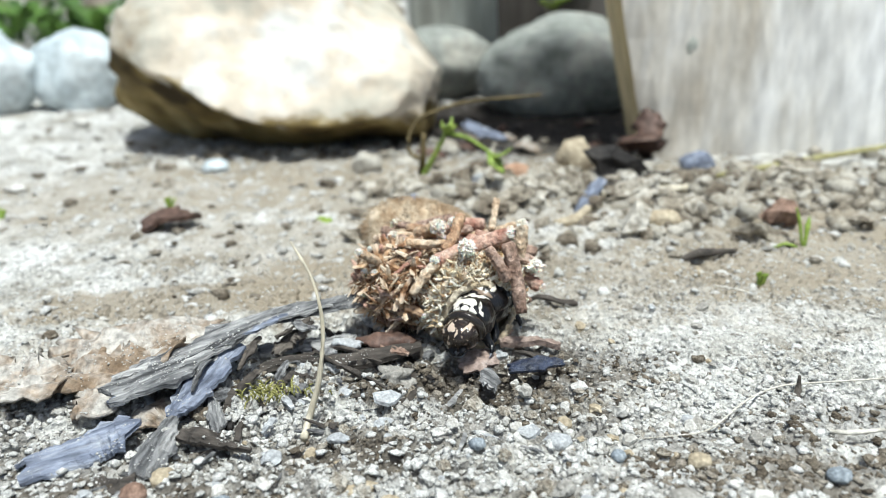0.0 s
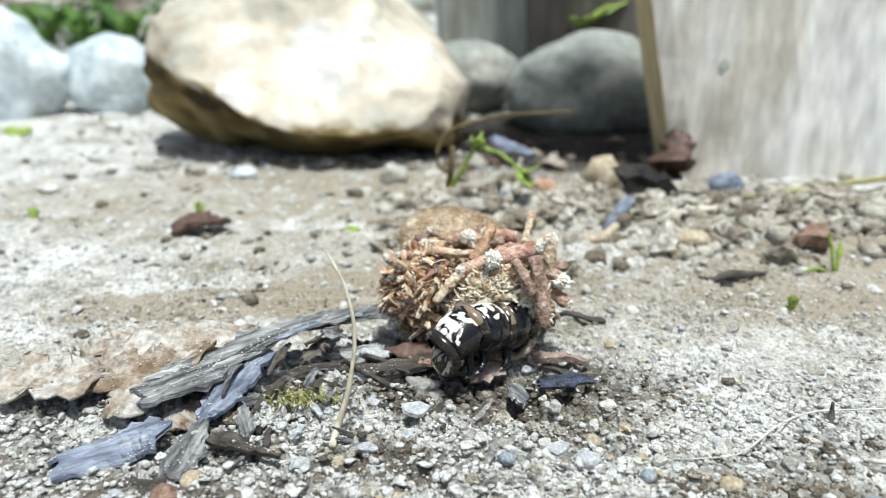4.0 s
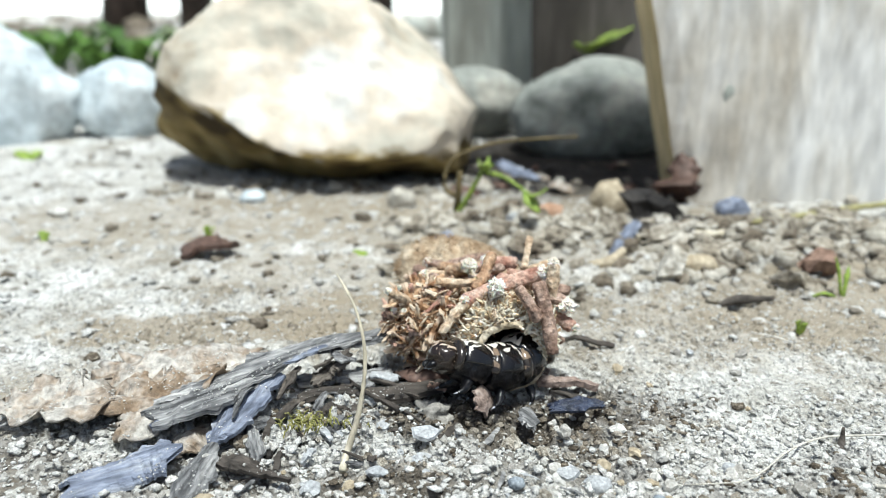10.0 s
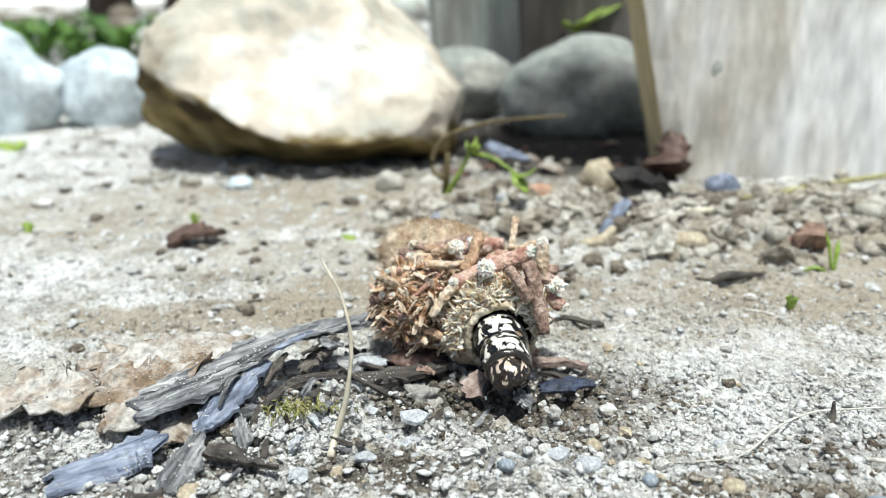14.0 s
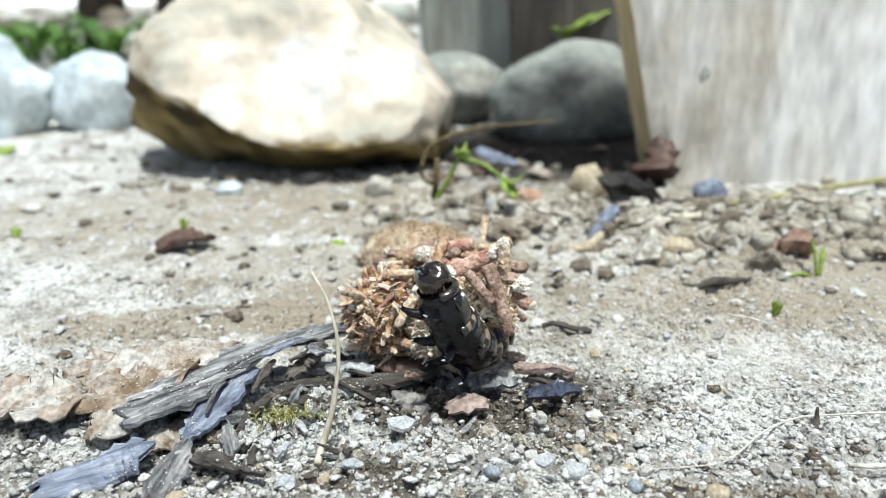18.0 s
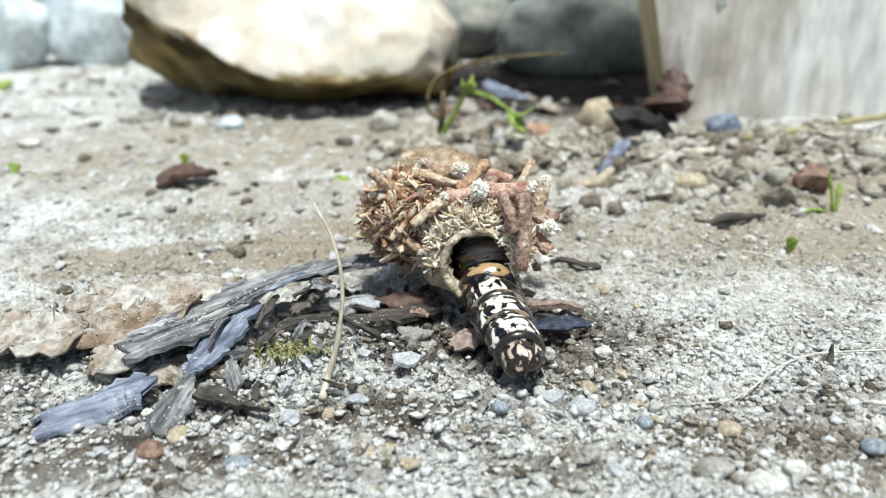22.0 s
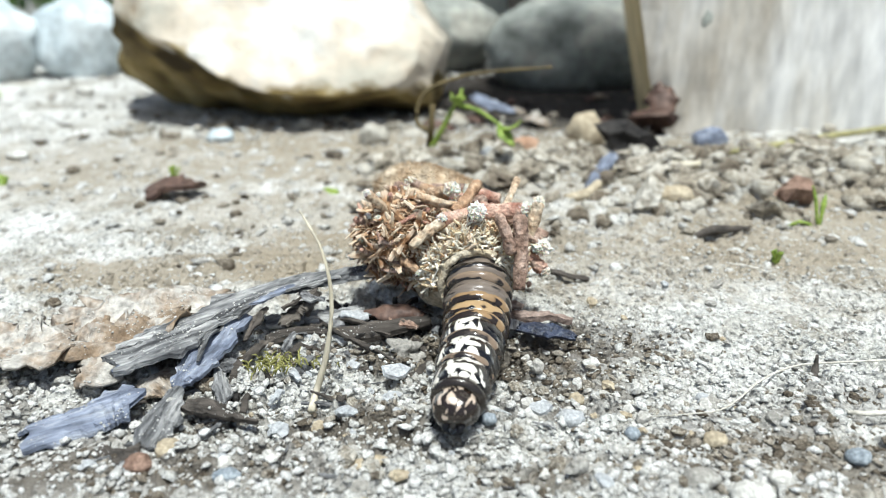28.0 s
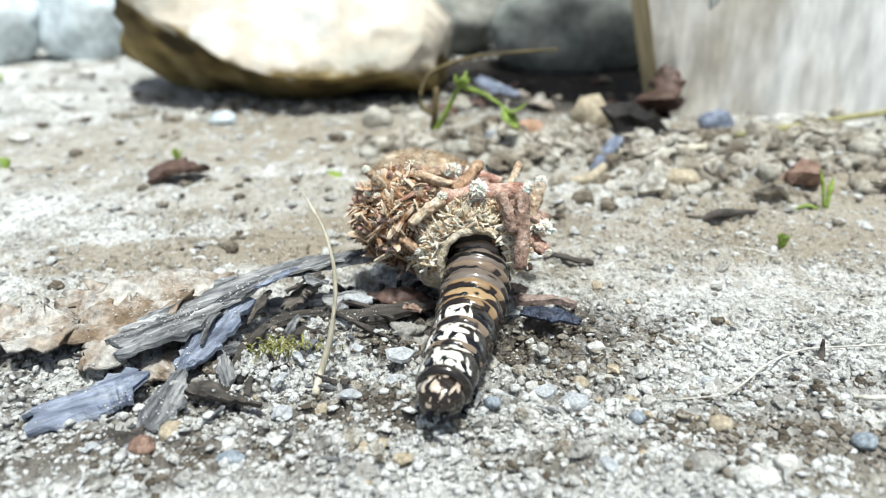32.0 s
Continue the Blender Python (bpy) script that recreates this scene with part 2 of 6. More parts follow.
M_chaff = mat("chaff", [(0.1, (0.15, 0.07, 0.034)), (0.28, (0.31, 0.17, 0.085)), (0.48, (0.48, 0.30, 0.17)), (0.7, (0.62, 0.46, 0.30)), (0.9, (0.82, 0.73, 0.58))], 500, 0.8, 0.4, 1800, vary=0.75)
M_chaffs = mat("fine_chaff", [(0.1, (0.15, 0.072, 0.038)), (0.28, (0.31, 0.175, 0.095)), (0.48, (0.47, 0.31, 0.19)), (0.7, (0.62, 0.48, 0.33)), (0.9, (0.83, 0.76, 0.63))], 500, 0.8, 0.4, 1800, island=0.9)
M_fringe = mat("mouth_fringe", [(0.1, (0.42, 0.27, 0.15)), (0.28, (0.66, 0.53, 0.34)), (0.46, (0.80, 0.72, 0.55)), (0.7, (0.90, 0.86, 0.75))], 500, 0.8, 0.4, 1800, island=0.8)
M_twigred = mat("reddish_twig", [(0.28, (0.27, 0.12, 0.085)), (0.43, (0.45, 0.25, 0.185)), (0.56, (0.60, 0.41, 0.32)), (0.72, (0.74, 0.62, 0.52))], 500, 0.8, 0.9, 1800, fine=0.45)
M_twig = mat("tan_twig", [(0.28, (0.28, 0.155, 0.085)), (0.45, (0.46, 0.30, 0.185)), (0.6, (0.60, 0.46, 0.32)), (0.75, (0.72, 0.62, 0.48))], 500, 0.8, 0.9, 1800, vary=0.25, fine=0.5)
M_twigdark = mat("brown_twig", [(0.28, (0.17, 0.102, 0.074)), (0.45, (0.33, 0.22, 0.165)), (0.6, (0.48, 0.35, 0.28)), (0.75, (0.64, 0.54, 0.46))], 550, 0.85, 1.0, 1800, fine=0.55)
M_wrap = mat("tan_leaf_wrap", [(0.28, (0.20, 0.125, 0.065)), (0.42, (0.36, 0.25, 0.15)), (0.55, (0.50, 0.40, 0.28)), (0.75, (0.62, 0.54, 0.42))], 300, 0.85, 0.4, 900, stretch=(1.4, 0.4, 1.4), fine=0.3)
M_pith = mat("white_pith", [(0.3, (0.66, 0.58, 0.46)), (0.45, (0.82, 0.77, 0.67)), (0.6, (0.90, 0.88, 0.82))], 900, 0.9, 0.5, 2500, soft=0.3, fine=0.2)
M_lead = mat("glossy_black", [(0.35, (0.004, 0.004, 0.005)), (0.7, (0.011, 0.011, 0.014))], 500, 0.2, 0.6, 800, spec=0.35)
M_claw = mat("pale_claw", [(0.3, (0.30, 0.32, 0.36)), (0.7, (0.6, 0.62, 0.66))], 500, 0.25, 0.1, spec=0.7)


def cut_ends(m, start, end, pale):
    """Stalk chips are paler at their freshly cut end."""
    n, l = m.node_tree.nodes, m.node_tree.links
    b = n["Principled BSDF"]
    base = b.inputs["Base Color"].links[0].from_socket
    sx = n.new("ShaderNodeSeparateXYZ")
    l.new(n.new("ShaderNodeTexCoord").outputs["Object"], sx.inputs[0])
    mr = n.new("ShaderNodeMapRange")
    mr.inputs["From Min"].default_value, mr.inputs["From Max"].default_value = start, end
    mr.inputs["To Max"].default_value = 0.5
    l.new(sx.outputs["Y"], mr.inputs["Value"])
    mx = n.new("ShaderNodeMix")
    mx.data_type = 'RGBA'
    l.new(mr.outputs[0], mx.inputs["Factor"])
    l.new(base, mx.inputs["A"])
    mx.inputs["B"].default_value = (*pale, 1)
    l.new(mx.outputs["Result"], b.inputs["Base Color"])


cut_ends(M_chaff, 0.0004, 0.0011, (0.74, 0.65, 0.52))


def ground_material():
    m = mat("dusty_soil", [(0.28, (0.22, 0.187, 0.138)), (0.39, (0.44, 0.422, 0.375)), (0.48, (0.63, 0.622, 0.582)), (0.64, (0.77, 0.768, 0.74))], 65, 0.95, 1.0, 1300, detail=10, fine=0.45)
    n, l = m.node_tree.nodes, m.node_tree.links
    b = n["Principled BSDF"]
    base = b.inputs["Base Color"].links[0].from_socket
    next(q for q in n if q.type == 'BUMP').inputs["Distance"].default_value = 0.0012
    tc = n.new("ShaderNodeTexCoord")
    wob = n.new("ShaderNodeTexNoise")
    wob.inputs["Scale"].default_value, wob.inputs["Detail"].default_value = 220, 5
    l.new(tc.outputs["Object"], wob.inputs["Vector"])
    # crumbs of darker soil between the bleached ones
    for scale, lo, hi, amount, c in ((420, 0.40, 0.33, 0.75, (0.13, 0.108, 0.08)), (120, 0.43, 0.34, 0.55, (0.27, 0.232, 0.175))):
        nz = n.new("ShaderNodeTexNoise")
        nz.inputs["Scale"].default_value, nz.inputs["Detail"].default_value, nz.inputs["Roughness"].default_value = scale, 4, 0.6
        l.new(tc.outputs["Object"], nz.inputs["Vector"])
        mr = n.new("ShaderNodeMapRange")
        mr.inputs["From Min"].default_value, mr.inputs["From Max"].default_value = hi, lo
        mr.inputs["To Min"].default_value, mr.inputs["To Max"].default_value = amount, 0.0
        l.new(nz.outputs["Fac"], mr.inputs["Value"])
        mx = n.new("ShaderNodeMix")
        mx.data_type = 'RGBA'
        l.new(mr.outputs[0], mx.inputs["Factor"])
        l.new(base, mx.inputs["A"])
        mx.inputs["B"].default_value = (*c, 1)
        base = mx.outputs["Result"]
    # damp brown soil: in front of the bag, by the edge of the path, and in small patches; the hollow's near-black spot
    # is painted shade
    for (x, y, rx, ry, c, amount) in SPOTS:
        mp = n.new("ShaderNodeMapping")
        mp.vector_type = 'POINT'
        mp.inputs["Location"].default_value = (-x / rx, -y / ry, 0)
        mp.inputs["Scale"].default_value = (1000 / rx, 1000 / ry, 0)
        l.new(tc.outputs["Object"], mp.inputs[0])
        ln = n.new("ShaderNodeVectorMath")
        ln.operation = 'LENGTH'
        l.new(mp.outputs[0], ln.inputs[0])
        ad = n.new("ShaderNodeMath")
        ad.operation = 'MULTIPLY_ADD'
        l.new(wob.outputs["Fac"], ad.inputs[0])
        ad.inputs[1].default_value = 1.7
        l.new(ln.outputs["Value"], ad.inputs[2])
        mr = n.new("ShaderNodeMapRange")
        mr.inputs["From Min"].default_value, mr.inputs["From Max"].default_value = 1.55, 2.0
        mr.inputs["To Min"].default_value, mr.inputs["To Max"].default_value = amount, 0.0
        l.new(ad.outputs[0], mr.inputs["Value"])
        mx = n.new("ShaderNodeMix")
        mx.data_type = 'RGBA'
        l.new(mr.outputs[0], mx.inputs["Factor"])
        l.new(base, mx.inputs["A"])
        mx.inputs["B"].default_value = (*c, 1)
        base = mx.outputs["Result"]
    l.new(base, b.inputs["Base Color"])
    return m


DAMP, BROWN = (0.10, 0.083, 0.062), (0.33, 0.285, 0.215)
# The near-black spot at (44, 242) is shade painted into the hollow behind.
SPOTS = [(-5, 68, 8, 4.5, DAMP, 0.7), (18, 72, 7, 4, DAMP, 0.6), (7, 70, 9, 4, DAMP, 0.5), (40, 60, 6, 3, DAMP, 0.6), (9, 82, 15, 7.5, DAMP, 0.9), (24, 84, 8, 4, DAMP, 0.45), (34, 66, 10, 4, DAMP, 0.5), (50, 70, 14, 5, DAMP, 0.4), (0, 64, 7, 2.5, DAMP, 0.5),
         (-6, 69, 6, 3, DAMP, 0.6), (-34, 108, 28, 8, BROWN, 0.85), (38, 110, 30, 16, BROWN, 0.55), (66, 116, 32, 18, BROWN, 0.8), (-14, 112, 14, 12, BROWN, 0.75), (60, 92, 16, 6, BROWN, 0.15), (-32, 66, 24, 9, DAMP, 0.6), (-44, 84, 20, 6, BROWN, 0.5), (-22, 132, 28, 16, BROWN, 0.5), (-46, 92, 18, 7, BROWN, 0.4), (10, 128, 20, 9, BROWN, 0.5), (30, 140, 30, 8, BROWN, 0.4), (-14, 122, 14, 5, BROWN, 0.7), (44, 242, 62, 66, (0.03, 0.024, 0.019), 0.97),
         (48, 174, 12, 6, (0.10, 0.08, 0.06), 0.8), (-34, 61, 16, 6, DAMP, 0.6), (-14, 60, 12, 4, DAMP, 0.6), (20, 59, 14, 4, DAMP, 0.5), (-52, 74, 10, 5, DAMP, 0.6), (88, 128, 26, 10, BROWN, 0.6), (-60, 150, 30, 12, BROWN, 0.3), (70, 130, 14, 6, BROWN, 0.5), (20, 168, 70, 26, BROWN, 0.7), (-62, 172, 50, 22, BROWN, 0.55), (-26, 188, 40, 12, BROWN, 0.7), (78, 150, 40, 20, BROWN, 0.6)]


# ---- building helpers; lengths in millimetres ----
def mesh(name, verts, faces, material, smooth=False):
    me = bpy.data.meshes.new(name)
    me.from_pydata([tuple(c * 0.001 for c in v) for v in verts], [], faces)
    me.materials.append(material)
    if smooth:
        me.polygons.foreach_set("use_smooth", [True] * len(me.polygons))
    me.update()
    return me


def thing(name, me, label, category, at=(0, 0, 0), group="", kind="", turn=(0, 0, 0)):
    ob = new(name, me)
    ob.matrix_basis = pose(at[0] * 0.001, at[1] * 0.001, at[2] * 0.001, *turn)
    return tagged(ob, label, category, group, kind)


def part(name, me, parent, label="", m=None):
    ob = new(name, me)
    ob.parent = parent
    if m is not None:
        ob.matrix_basis = m
    if label:
        ob["label"] = label
    return ob


def fbm(x, y, z=0.0, octaves=4):
    return noise.fractal(Vector((x, y, z)), 0.9, 2.1, octaves)


def ground_z(x, y):
    """Height of the soil, in millimetres."""
    h = 0.7 * fbm(x * 0.11, y * 0.11)
    if y < 320 and -140 < x < 160:
        # crumbly soil, with cracks between the crumbs; smoother where it is trodden
        crumb = 0.5 + 0.5 * fbm(x * 0.045, y * 0.06, 21.0, 2)
        crumb += 0.8 * math.exp(-(((x + 12) / 26) ** 2 + ((y - 74) / 12) ** 2)) + 0.7 * math.exp(-(((x - 12) / 15) ** 2 + ((y - 84) / 8) ** 2))
        crumb = max(0.25, min(1.4, crumb))
        h += crumb * (2.0 * abs(noise.noise(Vector((x * 0.33, y * 0.33, 3.0)))) + 1.0 * abs(noise.noise(Vector((x * 0.8, y * 0.8, 5.0)))) - 0.9)
        if y < 135 and abs(x) < 80:
            # packed crumbs of about a millimetre, each at its own height, with crevices between
            for f, a in ((0.42, 0.85), (1.05, 0.52)):
                d, c = noise.voronoi(Vector((x * f + 0.5 * noise.noise(Vector((x * 0.9, y * 0.9, 2.0))), y * f, 0.3)))
                h += a * crumb * (min(1.0, (d[1] - d[0]) * 3.2) ** 0.5 * (0.45 + 0.9 * noise.cell(c[0] * 7.3)) - 0.6)
    heap = math.exp(-(((x - 72) / 50) ** 2 + ((y - 147) / 22) ** 2))
    h += heap * (2.6 + 2.6 * fbm(x * 0.16, y * 0.16, 7.0))
    heap2 = math.exp(-(((x - 22) / 20) ** 2 + ((y - 160) / 16) ** 2))
    h += heap2 * (1.5 + 1.6 * fbm(x * 0.2, y * 0.2, 5.0))
    rim = math.exp(-(((x + 28) / 45) ** 2 + ((y - 200) / 10) ** 2))
    h += rim * (0.8 + 1.2 * fbm(x * 0.2, y * 0.2, 9.0))
    h -= 1.1 * math.exp(-(((x - 9) / 11) ** 2 + ((y - 84) / 5) ** 2))
    far = max(0.0, (y - 330) / 1000)
    return h + min(far, 1.0) * 14 * fbm(x * 0.006, y * 0.006, 2.0)


def tube(path, radii, sides=8, wob=0.0, seed=0, cap=True):
    """A round sweep along a path."""
    rnd = random.Random(seed)
    pts = [Vector(p) for p in path]
    verts, faces = [], []
    up = Vector((0.13, 0.2, 1)).normalized()
    for i, p in enumerate(pts):
        t = (pts[min(i + 1, len(pts) - 1)] - pts[max(i - 1, 0)]).normalized()
        u = t.cross(up)
        if u.length < 1e-3:
            u = t.cross(Vector((1, 0, 0)))
        u.normalize()
        v = t.cross(u)
        for k in range(sides):
            a = 2 * math.pi * k / sides
            r = radii[i] * (1 + wob * rnd.uniform(-1, 1))
            verts.append(p + u * (r * math.cos(a)) + v * (r * math.sin(a)))
    n = len(pts)
    for i in range(n - 1):
        for k in range(sides):
            a, b = i * sides + k, i * sides + (k + 1) % sides
            faces.append((a, b, b + sides, a + sides))
    if cap:
        faces.append(tuple(range(sides))[::-1])
        faces.append(tuple(range((n - 1) * sides, n * sides)))
    return verts, faces


def curve_points(pts, n):
    """A smooth line of n points through the given ones."""
    p = [Vector(q) for q in pts]
    p = [p[0] * 2 - p[1]] + p + [p[-1] * 2 - p[-2]]
    out = []
    for i in range(n):
        s = i / (n - 1) * (len(p) - 3)
        k = min(int(s), len(p) - 4)
        f = s - k
        a, b, c, d = p[k:k + 4]
        out.append(0.5 * (2 * b + (c - a) * f + (2 * a - 5 * b + 4 * c - d) * f * f + (3 * b - a - 3 * c + d) * f ** 3))
    return out


def ribbon(pts, widths, thick=0.5, n=18, cols=6, ragged=0.25, cup=0.3, seed=0, rough=0.25):
    """A strip of bark or leaf with thickness, ragged edges and a cupped section."""
    rnd = random.Random(seed)
    line = curve_points(pts, n)
    tops = []
    ends = [rnd.uniform(-1, 1) for _ in range(cols + 1)]
    for i, p in enumerate(line):
        t = (line[min(i + 1, n - 1)] - line[max(i - 1, 0)]).normalized()
        side = t.cross(Vector((0, 0, 1)))
        side.normalize()
        nor = side.cross(t)
        f = i / (n - 1) * (len(widths) - 1)
        k = min(int(f), len(widths) - 2)
        w = widths[k] + (widths[k + 1] - widths[k]) * (f - k)
        l, r = [1 + ragged * (1.5 * fbm(i * 9.0 / n, seed * 1.7, h, 3) + 0.35 * rnd.uniform(-1, 1)) for h in (0.0, 40.0)]
        row = []
        for c in range(cols + 1):
            u = c / cols * 2 - 1
            off = u * w / 2 * (r if u > 0 else l)
            z = -cup * u * u * w / 2 + rough * fbm((p.x + side.x * off) * 0.16, (p.y + side.y * off) * 0.16, seed, 3)
            z += rough * 0.9 * fbm(off * 0.9, i * 3.0 / n, seed + 0.5, 3)
            q = p + side * off + nor * z
            if i in (0, n - 1):
                q = q + t * (ends[c] * w * 0.22)
            row.append((q, nor))
        tops.append(row)
    verts = [q for row in tops for q, _ in row] + [q - nn * thick for row in tops for q, nn in row]
    m, base = cols + 1, n * (cols + 1)
    faces = []
    for i in range(n - 1):
        for c in range(cols):
            a = i * m + c
            faces.append((a, a + 1, a + m + 1, a + m))
            faces.append((base + a, base + a + m, base + a + m + 1, base + a + 1))
    for i in range(n - 1):
        a, b = i * m, i * m + cols
        faces.append((a, a + m, base + a + m, base + a))
        faces.append((b, base + b, base + b + m, b + m))
    for c in range(cols):
        a, b = c, (n - 1) * m + c
        faces.append((a, base + a, base + a + 1, a + 1))
        faces.append((b, b + 1, base + b + 1, base + b))
    return verts, faces


def lump(rx, ry, rz, seed, sub=2, rough=0.25, freq=1.3, flat=0.0):
    """An uneven stone."""
    bm = bmesh.new()
    bmesh.ops.create_icosphere(bm, subdivisions=sub, radius=1)
    o = Vector((seed * 3.7, seed * 1.3, seed * 2.1))
    vs = []
    for v in bm.verts:
        d = 1 + rough * noise.fractal(v.co * freq + o, 1.0, 2.0, 4)
        z = v.co.z * d
        if flat and z < -flat:
            z = -flat
        vs.append((v.co.x * d * rx, v.co.y * d * ry, z * rz))
    fs = [tuple(v.index for v in f.verts) for f in bm.faces]
    bm.free()
    return vs, fs

# ---- ground ----
def spaced(lo, hi, a, b, step, grow, back=1.12):
    """Coordinates from lo to hi, a step apart between a and b and ever wider outside."""
    mid = [a + step * i for i in range(int((b - a) / step) + 1)]
    right, s = [], step
    while (right[-1] if right else mid[-1]) < hi:
        s *= grow
        right.append((right[-1] if right else mid[-1]) + s)
    left, s = [], step
    while (left[-1] if left else mid[0]) > lo:
        s *= back
        left.append((left[-1] if left else mid[0]) - s)
    return left[::-1] + mid + right


def build_ground():
    xs = spaced(-60000, 60000, -50, 58, 0.27, 1.04, 1.05)
    ys = spaced(-60000, 80000, 53, 108, 0.25, 1.025, 1.12)
    nx = len(xs)
    verts = [(x, y, ground_z(x, y)) for y in ys for x in xs]
    faces = [(j * nx + i, j * nx + i + 1, (j + 1) * nx + i + 1, (j + 1) * nx + i) for j in range(len(ys) - 1) for i in range(nx - 1)]
    return thing("ground", mesh("ground", verts, faces, ground_material(), False), "dry pale gravelly soil with damp brown patches and painted shade in a hollow", "ground", kind="structure")


ground = build_ground()

ICO = lump(1, 1, 1, 1, 1, 0.0)
ICO_V, ICO_F = np.array(ICO[0]), np.array(ICO[1])


def scatter(count, xr, yr, size, seed, keep=None, flat=0.75, sink=0.35, low=True):
    """Many small uneven stones on the soil, as one lot of vertices and faces."""
    rng = np.random.default_rng(seed)
    if low:
        t = (1 + 5 ** 0.5) / 2
        bv = np.array([(-1, t, 0), (1, t, 0), (-1, -t, 0), (1, -t, 0), (0, -1, t), (0, 1, t), (0, -1, -t), (0, 1, -t), (t, 0, -1), (t, 0, 1), (-t, 0, -1), (-t, 0, 1)]) / 1.9
        bf = np.array([(0, 11, 5), (0, 5, 1), (0, 1, 7), (0, 7, 10), (0, 10, 11), (1, 5, 9), (5, 11, 4), (11, 10, 2), (10, 7, 6), (7, 1, 8), (3, 9, 4), (3, 4, 2), (3, 2, 6), (3, 6, 8), (3, 8, 9), (4, 9, 5), (2, 4, 11), (6, 2, 10), (8, 6, 7), (9, 8, 1)])
    else:
        bv, bf = ICO_V, ICO_F
    V, Fc, off = [], [], 0
    done = 0
    while done < count:
        x, y = rng.uniform(*xr), rng.uniform(*yr)
        done += 1
        if keep and not keep(x, y, rng):
            continue
        r = size[0] * (size[1] / size[0]) ** (rng.random() ** 1.7)
        a = rng.uniform(0, 6.283)
        v = bv * (1 + rng.uniform(-0.5, 0.45, (len(bv), 1))) * (r * rng.uniform(0.7, 1.5), r * rng.uniform(0.7, 1.3), r * rng.uniform(0.5, 1) * flat)
        tilt = rng.uniform(-0.5, 0.5)
        c, s = np.cos(a), np.sin(a)
        ct, st = np.cos(tilt), np.sin(tilt)
        v = np.stack([v[:, 0], v[:, 1] * ct - v[:, 2] * st, v[:, 1] * st + v[:, 2] * ct], 1)
        v = np.stack([v[:, 0] * c - v[:, 1] * s + x, v[:, 0] * s + v[:, 1] * c + y, v[:, 2] + ground_z(x, y) + r * sink], 1)
        V.append(v)
        Fc.append(bf + off)
        off += len(bv)
    return np.concatenate(V) * 0.001, np.concatenate(Fc)


def joined(name, V, Fc, material):
    me = bpy.data.meshes.new(name)
    me.vertices.add(len(V))
    me.vertices.foreach_set("co", V.astype(np.float32).ravel())
    me.loops.add(len(Fc) * 3)
    me.loops.foreach_set("vertex_index", Fc.astype(np.int32).ravel())
    me.polygons.add(len(Fc))
    me.polygons.foreach_set("loop_start", np.arange(0, len(Fc) * 3, 3, dtype=np.int32))
    me.materials.append(material)
    me.update(calc_edges=True)
    me.validate()
    return me


# where damp soil shows between the pale crumbs: x, y, half widths, how much
DAMPS = ((17.6, 77.6, 8, 4, 1.0), (9, 82, 13, 5.5, 0.95), (35, 61.5, 13, 4.5, 1.0), (-5.5, 69.8, 5.5, 2.8, 0.95), (-15, 61, 5, 2, 0.85), (10.5, 59, 4.5, 1.8, 0.7), (47, 71, 6, 2, 0.7), (52, 64, 8, 3, 0.6), (24, 84, 8, 3.5, 0.6), (-32, 59.5, 11, 3.5, 0.7), (-50, 68, 7, 4, 0.6))


def dampness(x, y):
    return max(a * math.exp(-(((x - cx) / rx) ** 2 + ((y - cy) / ry) ** 2)) for cx, cy, rx, ry, a in DAMPS)


BARE = ((42, 112, 24, 13, 0.45), (-36, 109, 24, 7, 0.75), (-14, 114, 12, 12, 0.7), (66, 114, 24, 12, 0.6))


def bareness(x, y):
    """Trodden brown soil with little grit on it."""
    return max(a * math.exp(-(((x - cx) / rx) ** 2 + ((y - cy) / ry) ** 2)) for cx, cy, rx, ry, a in BARE)


def near_keep(x, y, rng):
    return rng.random() > bareness(x, y) and abs(x) < 0.62 * y + 8 and rng.random() > 1.1 * dampness(x, y) and fbm(x * 0.09, y * 0.09, 11.0) > rng.uniform(-1.0, 0.35)


def front_keep(x, y, rng):
    """The loose layer of small pebbles thins out away from the bag."""
    return abs(x) < 0.62 * y + 4 and rng.random() > dampness(x, y) and rng.random() < 1.25 - (y - 50) / 34 + 0.5 * fbm(x * 0.12, y * 0.12, 31.0)


thing("gravel", joined("gravel", *scatter(22000, (-72, 82), (46, 126), (0.12, 0.42), 3, near_keep, 0.65, 0.0), M_grain), "loose pale grit and fine gravel lying on the soil", "gravel", kind="stuff")
thing("gravel", joined("fine_grit", *scatter(9000, (-58, 72), (50, 112), (0.07, 0.18), 23, lambda x, y, r: abs(x) < 0.62 * y + 4, 0.8, 0.25), M_grain), "fine pale grit and dust grains on the soil", "gravel", kind="stuff")
thing("gravel", joined("packed_gravel", *scatter(13000, (-50, 58), (50, 88), (0.2, 0.66), 13, front_keep, 0.8, 0.22), M_grain), "pale angular fine gravel packed on the soil", "gravel", kind="stuff")
thing("gravel", joined("coarse_gravel", *scatter(9000, (-130, 150), (100, 300), (0.25, 1.3), 4, lambda x, y, r: r.random() > bareness(x, y) and abs(x) < 0.65 * y + 10 and ((x - 38) / 36) ** 2 + ((y - 236) / 46) ** 2 > 1, 0.6, 0.0), M_grain), "coarser pale grit and crumbs of dry soil", "gravel", kind="stuff")
thing("soil_crumbs", joined("scattered_crumbs", *scatter(1800, (-130, 120), (104, 290), (0.5, 1.8), 14, lambda x, y, r: abs(x) < 0.65 * y + 10 and fbm(x * 0.05, y * 0.05, 3.0) > r.uniform(-0.2, 0.7), 0.7, 0.1), M_dampclod), "scattered darker crumbs of soil on the pale ground", "soil", kind="stuff")


